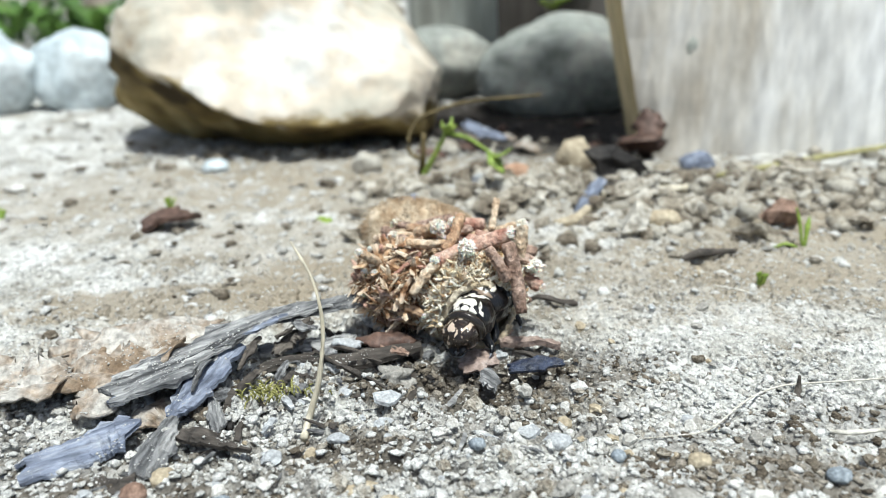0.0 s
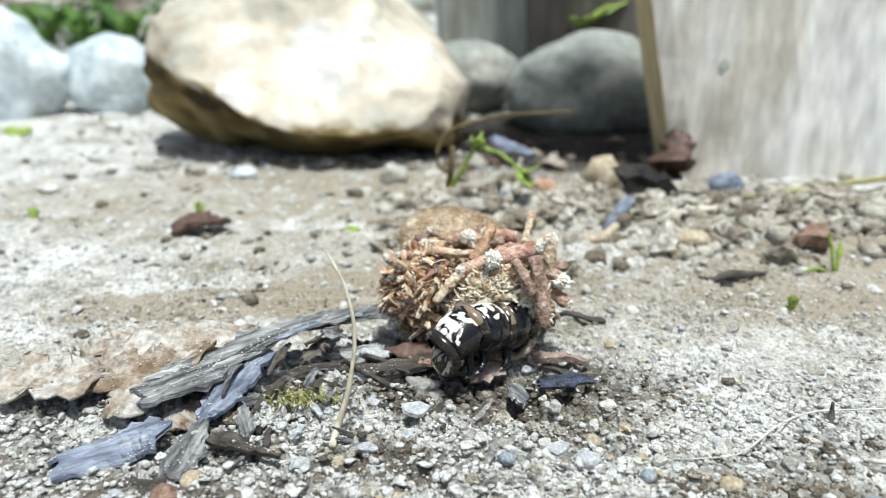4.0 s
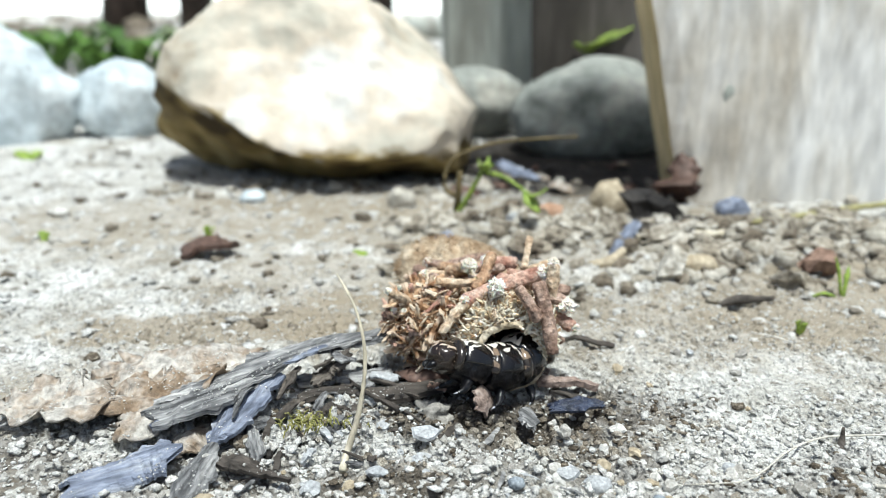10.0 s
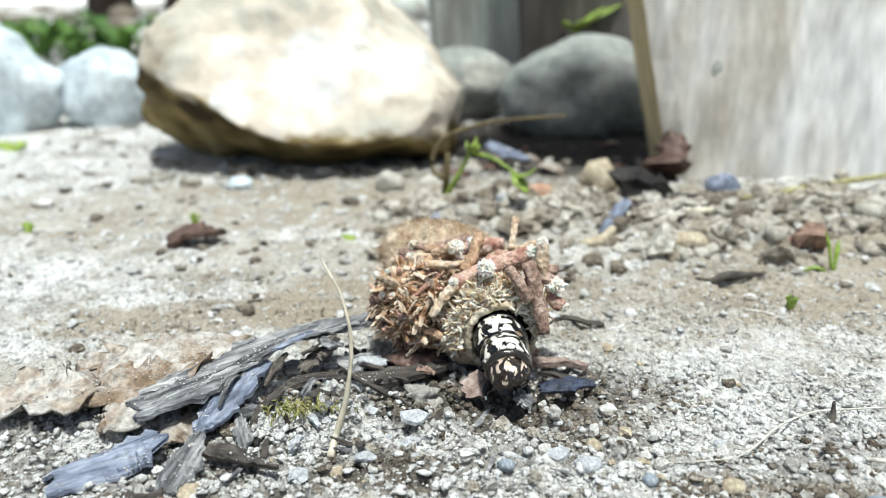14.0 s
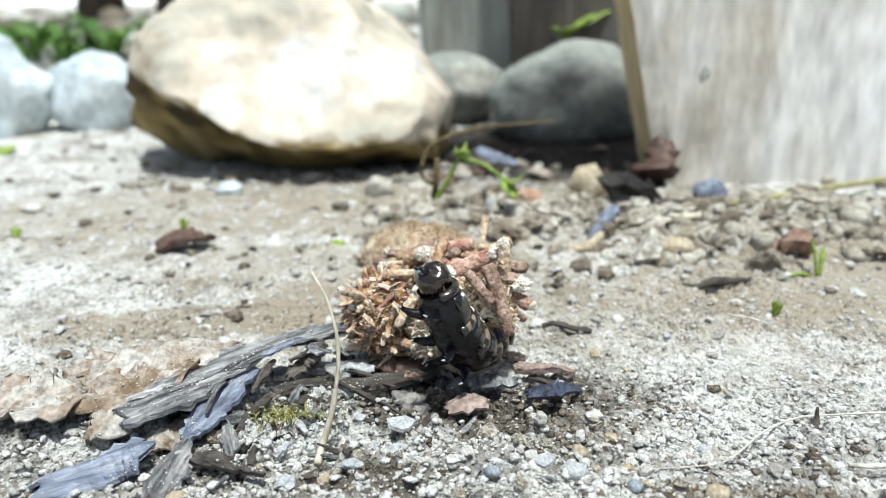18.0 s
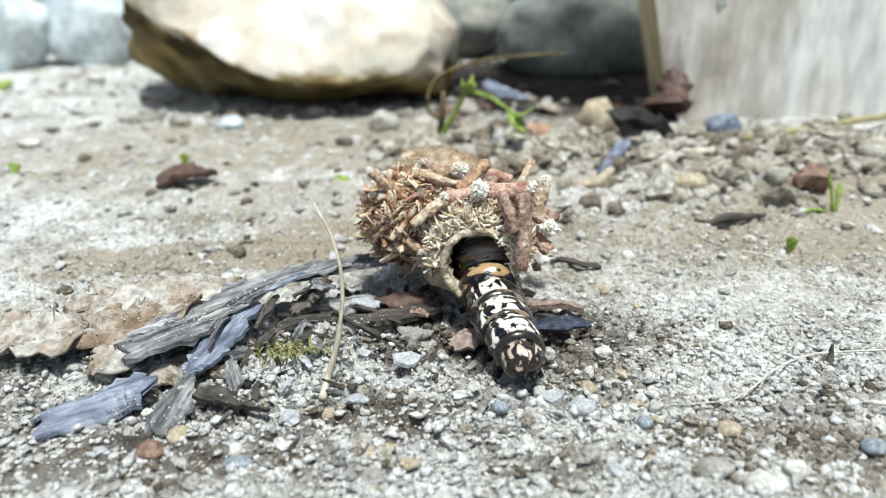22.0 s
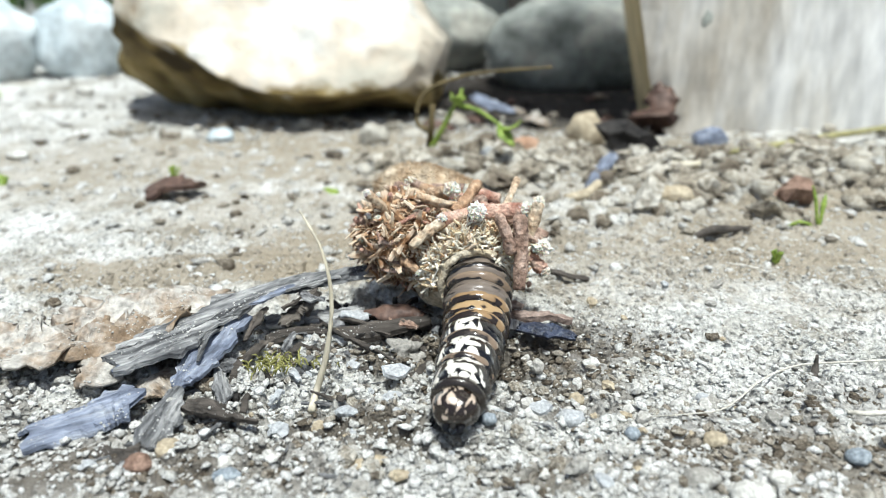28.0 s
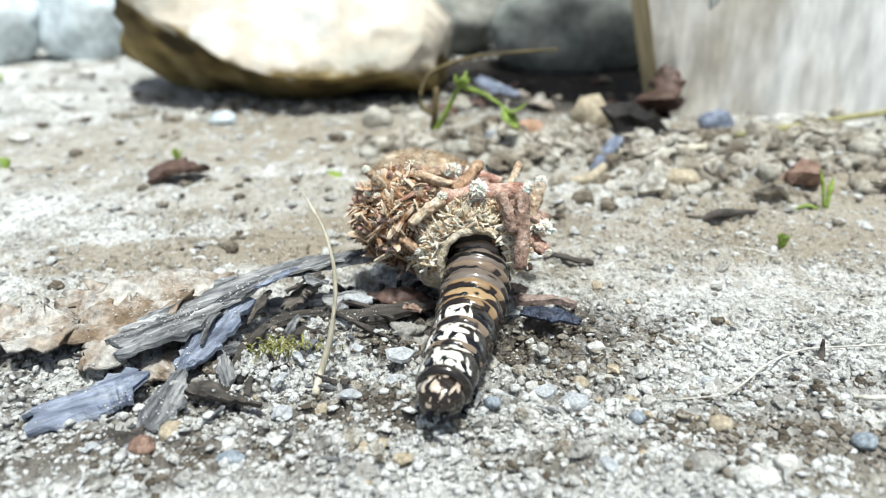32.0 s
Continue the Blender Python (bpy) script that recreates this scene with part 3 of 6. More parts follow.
def heap_keep(x, y, rng):
    return rng.random() < math.exp(-(((x - 70) / 46) ** 2 + ((y - 149) / 21) ** 2)) + 0.9 * math.exp(-(((x - 22) / 20) ** 2 + ((y - 160) / 15) ** 2)) + 0.6 * math.exp(-(((x + 25) / 45) ** 2 + ((y - 203) / 8) ** 2))


thing("soil_crumbs", joined("soil_crumbs", *scatter(6000, (-80, 140), (118, 220), (0.4, 3.0), 5, heap_keep, 0.8, 0.12), M_clod), "crumbled clods of dry brown soil in a low heap", "soil", kind="stuff")


def damp_keep(x, y, rng):
    return rng.random() < dampness(x, y) + 0.5 * math.exp(-(((x + 8) / 14) ** 2 + ((y - 84) / 5) ** 2))


thing("damp_crumbs", joined("damp_crumbs", *scatter(17000, (-30, 62), (54, 98), (0.12, 0.7), 8, damp_keep, 0.7, 0.05), M_dampclod), "damp dark brown crumbs of soil before the bag", "soil", kind="stuff")
thing("rubble", joined("rubble", *scatter(1500, (-1500, 1200), (330, 2600), (4, 26), 6, None, 0.7, 0.3), M_clod), "far stony rubble on the ground behind the rocks", "rubble", kind="stuff")


# ---- rocks and boards behind ----
def boulder():
    """A pale angular boulder: big sloped faces above, a brown face cut back below, an overhang in front."""
    planes = (((-40, -18, 5), (-0.50, -0.52, -0.69)), ((4, -30, -12.5), (-0.02, -0.34, -0.94)), ((-37, -8, 10), (-0.93, -0.1, 0.2)), ((-34, -6, 13), (-0.65, -0.15, 0.76)),
              ((36, -4, 2), (0.68, -0.10, 0.72)), ((0, -30, -12), (0.06, -0.84, 0.54)), ((42, -6, -8), (0.93, -0.30, -0.10)), ((0, 0, -25), (0, 0, -1)), ((-16, -20, 14), (-0.25, -0.86, 0.45)),
              ((0, 28, 0), (0, 1, 0.1)), ((4, -10, 25), (0.1, -0.45, 0.89)))
    planes = [(Vector(q), Vector(n).normalized()) for q, n in planes]
    pts = []
    bm = bmesh.new()
    bmesh.ops.create_icosphere(bm, subdivisions=6, radius=1)
    vs = []
    for v in bm.verts:
        c = v.co
        p = Vector((c.x * 52, c.y * 40, c.z * 38))
        wob = 2.2 * noise.fractal(p * 0.035, 1.0, 2.0, 3)
        for q, n in planes:
            d = n.dot(p - q) - wob
            if d > 0:
                p = p - n * d * 0.94
        pts.append((c.copy(), p))
    for v, (c, p) in zip(bm.verts, pts):
        v.co = p
    for _ in range(14):
        bmesh.ops.smooth_vert(bm, verts=bm.verts, factor=0.5, use_axis_x=True, use_axis_y=True, use_axis_z=True)
    for v, (c, _) in zip(bm.verts, pts):
        p = v.co
        q = p * 0.03
        p = p + c * (2.4 * noise.fractal(q * 0.9, 1.0, 2.0, 2) + 1.2 * noise.fractal(q * 2.2, 1.0, 2.0, 5) + 0.9 * noise.ridged_multi_fractal(q * 3.4, 1.0, 2.0, 4, 1.0, 2.0) - 0.8)
        vs.append((p.x * 1.06, p.y, p.z))
    fs = [tuple(v.index for v in f.verts) for f in bm.faces]
    bm.free()
    return vs, fs


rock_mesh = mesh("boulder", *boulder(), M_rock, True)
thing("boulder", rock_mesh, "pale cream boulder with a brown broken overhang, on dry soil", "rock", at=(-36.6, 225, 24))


def stone(name, size, at, seed, material, label, rough=0.16, group="", turn=0):
    return thing(name, mesh(name, *lump(*size, seed, 4, rough, 0.9), material, True), label, "rock", at=at, group=group, turn=(0, 0, turn))


stone("stone", (30, 21, 17.5), (52, 262, 12.5), 2, M_stone, "dark grey rounded stone in the shade beside the board", 0.22, "stones behind")
stone("stone", (20, 16, 14), (14, 296, 12), 3, M_stone, "dark grey-green stone wedged behind the boulder", 0.14, "stones behind")
stone("stone", (37, 24, 31), (-173, 292, 13), 4, M_blues, "pale bluish rounded stone with a dark crack", 0.24, "stones behind")
stone("stone", (18, 16, 17), (-121, 300, 11), 5, M_blues, "pale bluish upright stone beside another", 0.22, "stones behind")
stone("stone", (18, 14, 14), (-97, 318, 10), 6, M_pebble, "pale grey stone with mossy green patches", 0.14, "stones behind")
stone("stone", (20, 16, 12), (-72, 335, 7), 7, M_pebble, "pale grey stone behind the boulder", 0.14, "stones behind")


def slab(w, t, h, seed, bend=0.6, lean=0.0):
    """An upright weathered board: worn edges, uneven faces."""
    nx, nz = 26, 40
    V, Fc = [], []
    for side in (0, 1):
        for j in range(nz + 1):
            for i in range(nx + 1):
                x, z = w * i / nx, h * j / nz
                e = min(i, nx - i) / nx
                y = (t if side else 0) + (bend * fbm(x * 0.05, z * 0.012, seed) + 0.5 * fbm(x * 0.35, z * 0.03, seed + 2)) * (1 if side == 0 else -1)
                if i in (0, nx):
                    y += 1.2 if side == 0 else -1.2
                V.append((x + lean * z + 0.5 * fbm(z * 0.08, seed, 1.0) * (1 if e < 0.02 else 0), y, z))
    m, base = nx + 1, (nx + 1) * (nz + 1)
    for j in range(nz):
        for i in range(nx):
            a = j * m + i
            Fc.append((a, a + 1, a + m + 1, a + m))
            Fc.append((base + a, base + a + m, base + a + m + 1, base + a + 1))
    rim = []
    for j in range(nz):
        a, b = j * m, j * m + nx
        rim.append((a, a + m, base + a + m, base + a))
        rim.append((b, base + b, base + b + m, b + m))
    for i in range(nx):
        b = nz * m + i
        rim.append((b, b + 1, base + b + 1, base + b))
        rim.append((i, base + i, base + i + 1, i + 1))
    return V, Fc, rim


def plank(name, w, t, h, at, turn, seed, face, edge, label, lean=0.0):
    V, Fc, rim = slab(w, t, h, seed, lean=lean)
    me = mesh(name, V, Fc + rim, face)
    me.materials.append(edge)
    for p in me.polygons:
        p.material_index = 1 if p.index >= len(Fc) else 0
    return thing(name, me, label, "board", at=at, turn=turn)


board = plank("wooden_board", 120, 22, 190, (61.8, 186, -4), (0, 0, -2), 3, M_board, M_boardedge, "weathered grey wooden board standing upright in the soil", -0.22)
part("knot", mesh("knot", *lump(1.5, 0.6, 3.4, 8, 3, 0.5), M_stake, True), board, "dark weathered knot", pose(0.0085, 0.0004, 0.032, 0, 6, 0))
plank("wooden_stake", 42, 20, 190, (5, 335, -4), (0, -3, 4), 5, M_stake, M_stake, "grey-green weathered stake behind the stones")
# Stake widened so its dark wood stands in for shade beside the board.
plank("wooden_stake", 124, 20, 190, (38, 304, -4), (0, -2, -4), 6, M_stakedark, M_stakedark, "dark grey weathered stake, widened to stand in for shade")

# far trunks, a fallen log, low green plants and the bright distance
def trunk(x, y, r, seed, label):
    path = [(x + 6 * fbm(z * 0.004, seed), y, z) for z in range(-20, 2200, 120)]
    rad = [r * (1.25 if i == 0 else 1.0 - 0.015 * i) for i in range(len(path))]
    thing("tree_trunk", mesh("tree_trunk", *tube(path, rad, 14, 0.06, seed), M_trunk, True), label, "tree trunk", group="trunks behind")


trunk(-545, 1400, 36, 1, "dark slender tree trunk far behind the rocks")
trunk(-420, 1400, 27, 2, "dark slender tree trunk far behind the rocks")
trunk(-110, 1500, 26, 3, "dark slender tree trunk far behind the boulder")
thing("log", mesh("log", *tube([(-60 + 15 * i, 1150 + 4 * i, 16) for i in range(10)], [16] * 10, 12, 0.06, 4), M_stake, True), "brown weathered log lying on the ground", "log")
bd = thing("backdrop", mesh("backdrop", [(-30000, 9000, -40), (30000, 9000, -40), (30000, 9000, 3000), (-30000, 9000, 3000)], [(0, 1, 2, 3)], M_white), "pale glowing sheet for the bright distance", "backdrop", kind="structure")
# The backdrop glows: emission stands in for sunlight on the far distance.
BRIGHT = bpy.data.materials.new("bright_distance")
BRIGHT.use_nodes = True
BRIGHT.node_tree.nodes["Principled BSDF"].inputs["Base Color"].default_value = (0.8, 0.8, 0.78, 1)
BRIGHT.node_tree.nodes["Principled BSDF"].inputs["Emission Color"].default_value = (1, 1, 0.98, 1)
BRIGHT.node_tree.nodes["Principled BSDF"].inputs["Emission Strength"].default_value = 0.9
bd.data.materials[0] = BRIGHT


def leafy(x, y, spread, count, size, seed, label):
    rnd = random.Random(seed)
    stem = new("low_plant")
    stem.matrix_basis = pose(x * 0.001, y * 0.001, 0.004)
    tagged(stem, label, "plant", "low plants behind")
    for k in range(count):
        a, r = rnd.uniform(0, 6.28), spread * rnd.random() ** 0.7
        bx, by = r * math.cos(a), r * math.sin(a) * 0.6
        l = size * rnd.uniform(0.6, 1.3)
        b = rnd.uniform(0, 6.28)
        h = l * rnd.uniform(0.3, 0.8)
        v, f = ribbon([(bx, by, -1), (bx + l * 0.5 * math.cos(b), by + l * 0.5 * math.sin(b), h), (bx + l * math.cos(b), by + l * math.sin(b), h * 0.8)], [l * 0.05, l * 0.3, l * 0.02], 0.4, 6, 2, 0.1, 0.3, k)
        part("leaf", mesh("leaf", v, f, M_grass, True), stem)


leafy(-235, 560, 62, 60, 34, 11, "low green leafy plants behind the pale stones")
leafy(-300, 640, 70, 50, 34, 12, "low green leafy plants behind the pale stones")
leafy(-470, 800, 60, 26, 26, 13, "low green leafy plants behind the pale stones")
leafy(30, 600, 26, 14, 20, 14, "small green plant between the stakes and the stones")

# ---- bark, leaves and straws on the ground ----
def litter(name, me, label, category, group=""):
    return thing(name, me, label, category, group=group)


def strip(name, pts, widths, material, label, thick=0.45, cup=0.35, seed=0, ragged=0.3, n=20, cols=6, category="bark", rough=0.35, parent=None):
    """A strip whose own y runs along it, so that its grain does."""
    a, b = Vector(pts[0]), Vector(pts[-1])
    yaw = math.atan2(-(b.x - a.x), b.y - a.y)
    back = Matrix.Rotation(-yaw, 3, 'Z')
    local = [back @ (Vector(p) - a) for p in pts]
    me = mesh(name, *ribbon(local, widths, thick, n, cols, ragged, cup, seed, rough * 1.6), material, category == "leaf")
    place = Matrix.Translation(a * 0.001) @ Matrix.Rotation(yaw, 4, 'Z')
    if parent is not None:
        return part(name, me, parent, label, parent.matrix_basis.inverted() @ place)
    ob = tagged(new(name, me), label, category, "bark litter")
    ob.matrix_basis = place
    return ob


main_bark = strip("bark_strip", [(-5.3, 94.8, 5.5), (-12.1, 92.7, 5.4), (-19.1, 89.6, 5.0), (-23.8, 84.2, 4.6), (-27.6, 78.7, 4.2), (-31.9, 75.4, 3.8)], [3.0, 3.4, 4.2, 5.4, 6.4, 4.6], M_bark, "weathered grey bark strip with a split end, on gravel", 0.6, 0.08, 1, 0.3, 36, 10)
strip("bark_strip", [(-28.5, 71.6, 2.4), (-31.2, 71.0, 2.2), (-34.7, 69.1, 1.2), (-38.2, 66.8, 0.6)], [5.5, 6.0, 5.0, 3.0], M_barkblue, "bluish grey curled bark strip half sunk in grit", 0.5, 0.55, 2, 0.2)
strip("bark_strip", [(-21.2, 86.2, 4.2), (-23.0, 80.4, 3.4), (-24.0, 75.6, 2.6), (-25.3, 73.3, 1.6)], [3.6, 4.6, 3.6, 1.2], M_barkblue, "bluish grey bark splinter leaning on the longer strip", 0.5, 0.3, 3, 0.25)
strip("bark_strip", [(-24.8, 72.9, 1.6), (-25.3, 69.1, 1.2), (-25.8, 64.2, 0.7)], [1.6, 4.2, 2.4], M_bark, "grey twisted bark sliver on grit", 0.4, 0.4, 4, 0.25)
strip("bark_strip", [(-23.6, 71.2, 1.3), (-19.8, 69.8, 1.4), (-15.5, 68.0, 0.8)], [1.4, 2.0, 0.6], M_barkdark, "dark brown bark sliver on grit", 0.5, 0.5, 5, 0.25)
strip("bark_strip", [(-26.1, 63.5, 0.6), (-26.7, 61.5, 0.6), (-28.3, 58.7, 0.5)], [0.8, 1.8, 0.6], M_bark, "thin grey bark splinter on grit", 0.4, 0.3, 6, 0.2)
strip("bark_strip", [(-29.9, 64.5, 0.7), (-27.6, 63.3, 0.8), (-25.8, 64.1, 0.8)], [1.0, 2.0, 1.0], M_barkdark, "small dark bark chip on grit", 0.4, 0.3, 7, 0.2)
strip("bark_strip", [(-27.2, 78.4, 1.0), (-28.5, 75.6, 1.3), (-29.2, 73.9, 1.0)], [4.0, 5.0, 2.0], M_leaf, "curled brown leaf scrap under the bark", 0.3, 0.8, 8, 0.2)
strip("bark_strip", [(-11.8, 90.0, 4.2), (-14.4, 89.4, 2.6), (-16.0, 87.6, 1.2)], [2.2, 3.2, 1.4], M_barkdark, "dark splinter hanging from the bark strip", 0.4, 0.2, 9, 0.3)
strip("bark_strip", [(-6.4, 92.2, 1.0), (-12.2, 91.1, 0.9), (-18.5, 90.1, 0.8)], [3.0, 3.2, 2.2], M_bark, "flat grey bark piece under the longer strip", 0.5, 0.2, 10, 0.3)
strip("bark_strip", [(-17.7, 85.5, 0.8), (-11.8, 87.7, 1.0), (-4.7, 86.9, 1.0), (2.3, 89.2, 1.0)], [1.4, 1.8, 2.0, 1.4], M_barkdark, "dark rotten twig lying before the bag", 0.7, 0.5, 11, 0.25)
strip("bark_strip", [(12.8, 89.0, 1.2), (16.7, 88.6, 1.5), (20.5, 88.1, 1.0)], [1.4, 1.9, 0.9], M_scrap, "grey-brown bark piece beside the bag", 0.8, 0.4, 12, 0.25)
strip("bark_strip", [(-22.5, 79.7, 0.8), (-20.2, 73.7, 0.8), (-20.3, 71.5, 0.5)], [1.4, 1.8, 0.8], M_bark, "dark bark flake in a hollow of the litter", 0.4, 0.3, 13, 0.3)
strip("bark_strip", [(-27.0, 84.0, 3.6), (-30.5, 81.6, 3.4), (-35.0, 80.2, 2.6)], [2.6, 3.6, 2.2], M_bark, "torn flat grey bark sheet over the leaves", 0.35, 0.1, 14, 0.4, 18, 6)
rk = random.Random(77)
for k, (p, q, w, m) in enumerate([((-9.1, 92.7, 5.6), (-17.2, 88.7, 5.0), 1.2, M_bark), ((-14.7, 90.6, 5.2), (-22.0, 85.1, 4.6), 1.6, M_barkblue), ((-17.8, 88.3, 5.2), (-25.4, 80.4, 4.2), 1.4, M_bark), ((-20.5, 84.3, 4.6), (-26.9, 76.7, 3.8), 1.1, M_bark),
                               ((-24.1, 80.3, 4.2), (-31.0, 75.0, 3.2), 1.5, M_bark), ((-27.2, 79.9, 3.8), (-31.7, 74.3, 2.8), 0.9, M_barkblue), ((-11.8, 90.4, 4.8), (-16.0, 88.7, 3.0), 1.6, M_barkdark), ((-13.0, 90.5, 4.0), (-13.0, 89.3, 1.4), 1.2, M_barkdark),
                               ((-13.9, 90.1, 4.6), (-10.6, 88.3, 4.2), 1.0, M_bark), ((-17.8, 87.6, 4.0), (-19.8, 82.8, 2.0), 1.4, M_barkdark), ((-21.8, 82.6, 4.0), (-23.2, 76.0, 3.0), 1.0, M_bark)]):
    mid = (Vector(p) + Vector(q)) / 2 + Vector((rk.uniform(-0.6, 0.6), rk.uniform(-0.6, 0.6), rk.uniform(0.1, 0.7)))
    strip("splinter", [p, tuple(mid), q], [w * 0.5, w, w * 0.3], m, "thin bark splinter", 0.3, 0.3, 100 + k, 0.35, 14, 4, parent=main_bark)
for k, (p, q, w, m) in enumerate([((-17.6, 84.8, 0.8), (-19.3, 79.7, 0.7), 1.6, M_barkdark), ((-14.4, 86.1, 0.8), (-15.2, 82.3, 0.6), 1.0, M_bark), ((-22.8, 78.3, 0.9), (-19.8, 79.4, 0.9), 2.4, M_bark), ((-9.2, 90.1, 0.9), (-2.6, 85.4, 0.8), 0.8, M_barkdark), ((-13.8, 73.7, 0.6), (-15.0, 71.5, 0.5), 1.0, M_flake),
                               ((0.9, 87.0, 1.0), (-2.7, 88.6, 1.0), 1.4, M_twigdark), ((-8.0, 84.3, 0.8), (-4.8, 82.2, 0.7), 0.7, M_barkdark), ((14.1, 85.8, 1.2), (18.6, 83.4, 0.8), 1.3, M_barkdark), ((18.6, 104.0, 0.3), (25.5, 101.5, 0.2), 1.3, M_barkdark), ((11.8, 93.8, 0.9), (14.5, 91.1, 0.9), 2.0, M_scrap)]):
    mid = (Vector(p) + Vector(q)) / 2 + Vector((0, 0, rk.uniform(0.1, 0.5)))
    strip("bark_scrap", [p, tuple(mid), q], [w * 0.6, w, w * 0.4], m, "small bark scrap lying on grit beside the bag", 0.35, 0.3, 130 + k, 0.35, 10, 4)
strip("dead_leaf", [(-24.0, 94.6, 2.4), (-29.2, 91.1, 3.4), (-35.4, 90.3, 2.8), (-44.3, 92.5, 1.4)], [5, 13, 14, 6], M_leaf, "flat tan dead leaf with curled torn edges", 0.3, 0.12, 21, 0.22, 26, 12, "leaf", 1.0)
strip("dead_leaf", [(-27.5, 87.5, 2.8), (-32.2, 83.0, 3.0), (-39.1, 83.5, 2.2), (-44.1, 87.0, 1.2)], [4, 9, 10, 4], M_leaf, "torn tan dead leaf under the bark", 0.3, -0.08, 22, 0.3, 24, 10, "leaf", 1.0)
strip("dead_leaf", [(-39.8, 83.3, 2.4), (-42.6, 81.0, 2.8), (-47.3, 81.3, 2.4), (-51.7, 84.4, 1.6)], [7, 11, 10, 5], M_leaf, "pale pinkish dead leaf with a ragged hem", 0.3, -0.1, 23, 0.3, 24, 12, "leaf", 0.9)
strip("dead_leaf", [(-32.9, 79.8, 2.2), (-34.6, 77.7, 2.4), (-36.8, 77.6, 1.8)], [3, 6, 4], M_leaf, "curled tan leaf edge under the bark", 0.3, 0.5, 24, 0.2, 14, 8, "leaf", 0.5)


def line_thing(name, pts, r, material, label, category, n=24, sides=7, wob=0.08, seed=1):
    path = curve_points(pts, n)
    k = len(r) - 1
    rad = [r[min(int(i / (n - 1) * k), k - 1)] + (r[min(int(i / (n - 1) * k), k - 1) + 1] - r[min(int(i / (n - 1) * k), k - 1)]) * (i / (n - 1) * k - min(int(i / (n - 1) * k), k - 1)) for i in range(n)]
    return thing(name, mesh(name, *tube(path, rad, sides, wob, seed), material, True), label, category)


line_thing("straw", [(-10.5, 71.0, -0.5), (-10.2, 73.6, 0.3), (-9.0, 74.5, 4.0), (-8.2, 75.5, 8.7), (-8.3, 76.5, 12.3), (-9.2, 78.0, 15.3), (-10.4, 79.0, 17.4), (-11.4, 80.0, 18.8)], [0.42, 0.4, 0.3, 0.22, 0.16, 0.18, 0.08], M_straw, "pale dry curved straw standing in the grit", "straw")
line_thing("straw", [(55.7, 75.8, 0.8), (47.7, 75.4, 0.9), (43.0, 75.1, 0.8), (38.2, 72.7, 0.7), (32.2, 67.6, 0.7), (28.5, 66.9, 0.6), (24.2, 66.9, 0.4)], [0.11, 0.13, 0.12, 0.1, 0.08, 0.05], M_thread, "thin pale dry root lying on gravel", "root")
line_thing("straw", [(44.3, 66.5, 0.5), (46.2, 65.8, 0.7), (50.0, 66.3, 0.5)], [0.2, 0.3, 0.2], M_thread, "short pale dry root lying on gravel", "root")
line_thing("twig", [(44.4, 73.5, 0.0), (45.2, 75.0, 0.3), (45.4, 75.5, 1.9)], [0.45, 0.4, 0.15], M_barkdark, "small bluish splinter standing in gravel", "twig")
line_thing("straw", [(47.0, 104.9, 0.4), (49.5, 102.0, 0.9), (51.9, 99.7, 0.4)], [0.12, 0.15, 0.1], M_thread, "fine pale dry fibre on the soil", "root")
line_thing("straw", [(-12.6, 91.3, 0.4), (-8.8, 85.5, 0.9), (-5.2, 82.8, 0.6), (-1.8, 79.4, 0.3)], [0.2, 0.3, 0.25, 0.15], M_barkdark, "dark thin rootlet before the bark", "root")
line_thing("straw", [(-51.7, 78.6, 0.4), (-49.2, 80.2, 0.7), (-47.0, 83.9, 0.4)], [0.15, 0.3, 0.2], M_bark, "grey dry stalk on grit", "root")
line_thing("twig", [(37.7, 149.8, 1.8), (47.5, 148.1, 3.0), (56.4, 147.6, 3.2), (66.5, 152.7, 2.6)], [0.7, 0.9, 0.8, 0.5], M_straw, "thin dry stalk lying over the clods", "twig")
line_thing("twig", [(66.1, 155.2, 3.5), (80.8, 161.1, 3.5), (96.0, 168.7, 3.2), (118.3, 179.6, 2.6)], [0.5, 0.8, 0.8, 0.6], M_olive, "olive-yellow dry stalk along the foot of the board", "twig")
strip("bark_strip", [(33.3, 139.6, 2.0), (36.2, 142.9, 4.5), (40.8, 151.7, 5.2)], [2.0, 3.6, 2.4], M_barkblue, "dark grey curled leaf blade standing in the clods", 0.5, 0.5, 44, 0.15)
line_thing("twig", [(42.2, 154.1, 2.5), (46.9, 154.1, 3.0), (53.4, 160.0, 2.5)], [0.7, 0.9, 0.5], M_barkdark, "short dark stick in the clods", "twig")
line_thing("twig", [(28.1, 134.8, 1.0), (31.9, 135.6, 1.4), (35.3, 139.2, 2.4)], [0.9, 1.1, 0.9], M_tan, "broken pale twig at the foot of the heap", "twig")
line_thing("twig", [(45.6, 115.7, 0.6), (48.9, 115.9, 1.4), (55.3, 117.9, 0.8)], [0.5, 0.9, 0.4], M_barkdark, "small dark stick on the soil", "twig")
line_thing("curl", [(46.3, 109.4, 0.5), (49.5, 119.0, -1.5), (50.8, 119.0, 0.2), (53.0, 118.0, 1.7)], [0.2, 0.45, 0.5, 0.15], M_tan, "small curled brown stalk standing on the soil", "twig", 14)


def chunk(name, size, at, seed, material, label, category="pebble", rough=0.22, sub=3, group="", turn=(0, 0, 0)):
    x, y = at[0], at[1]
    z = at[2] if len(at) > 2 and at[2] > 0.4 else ground_z(x, y) + size[2] * 0.4
    return thing(name, mesh(name, *lump(*size, seed, sub, rough, 1.2), material, sub > 2), label, category, at=(x, y, z), group=group, turn=turn)


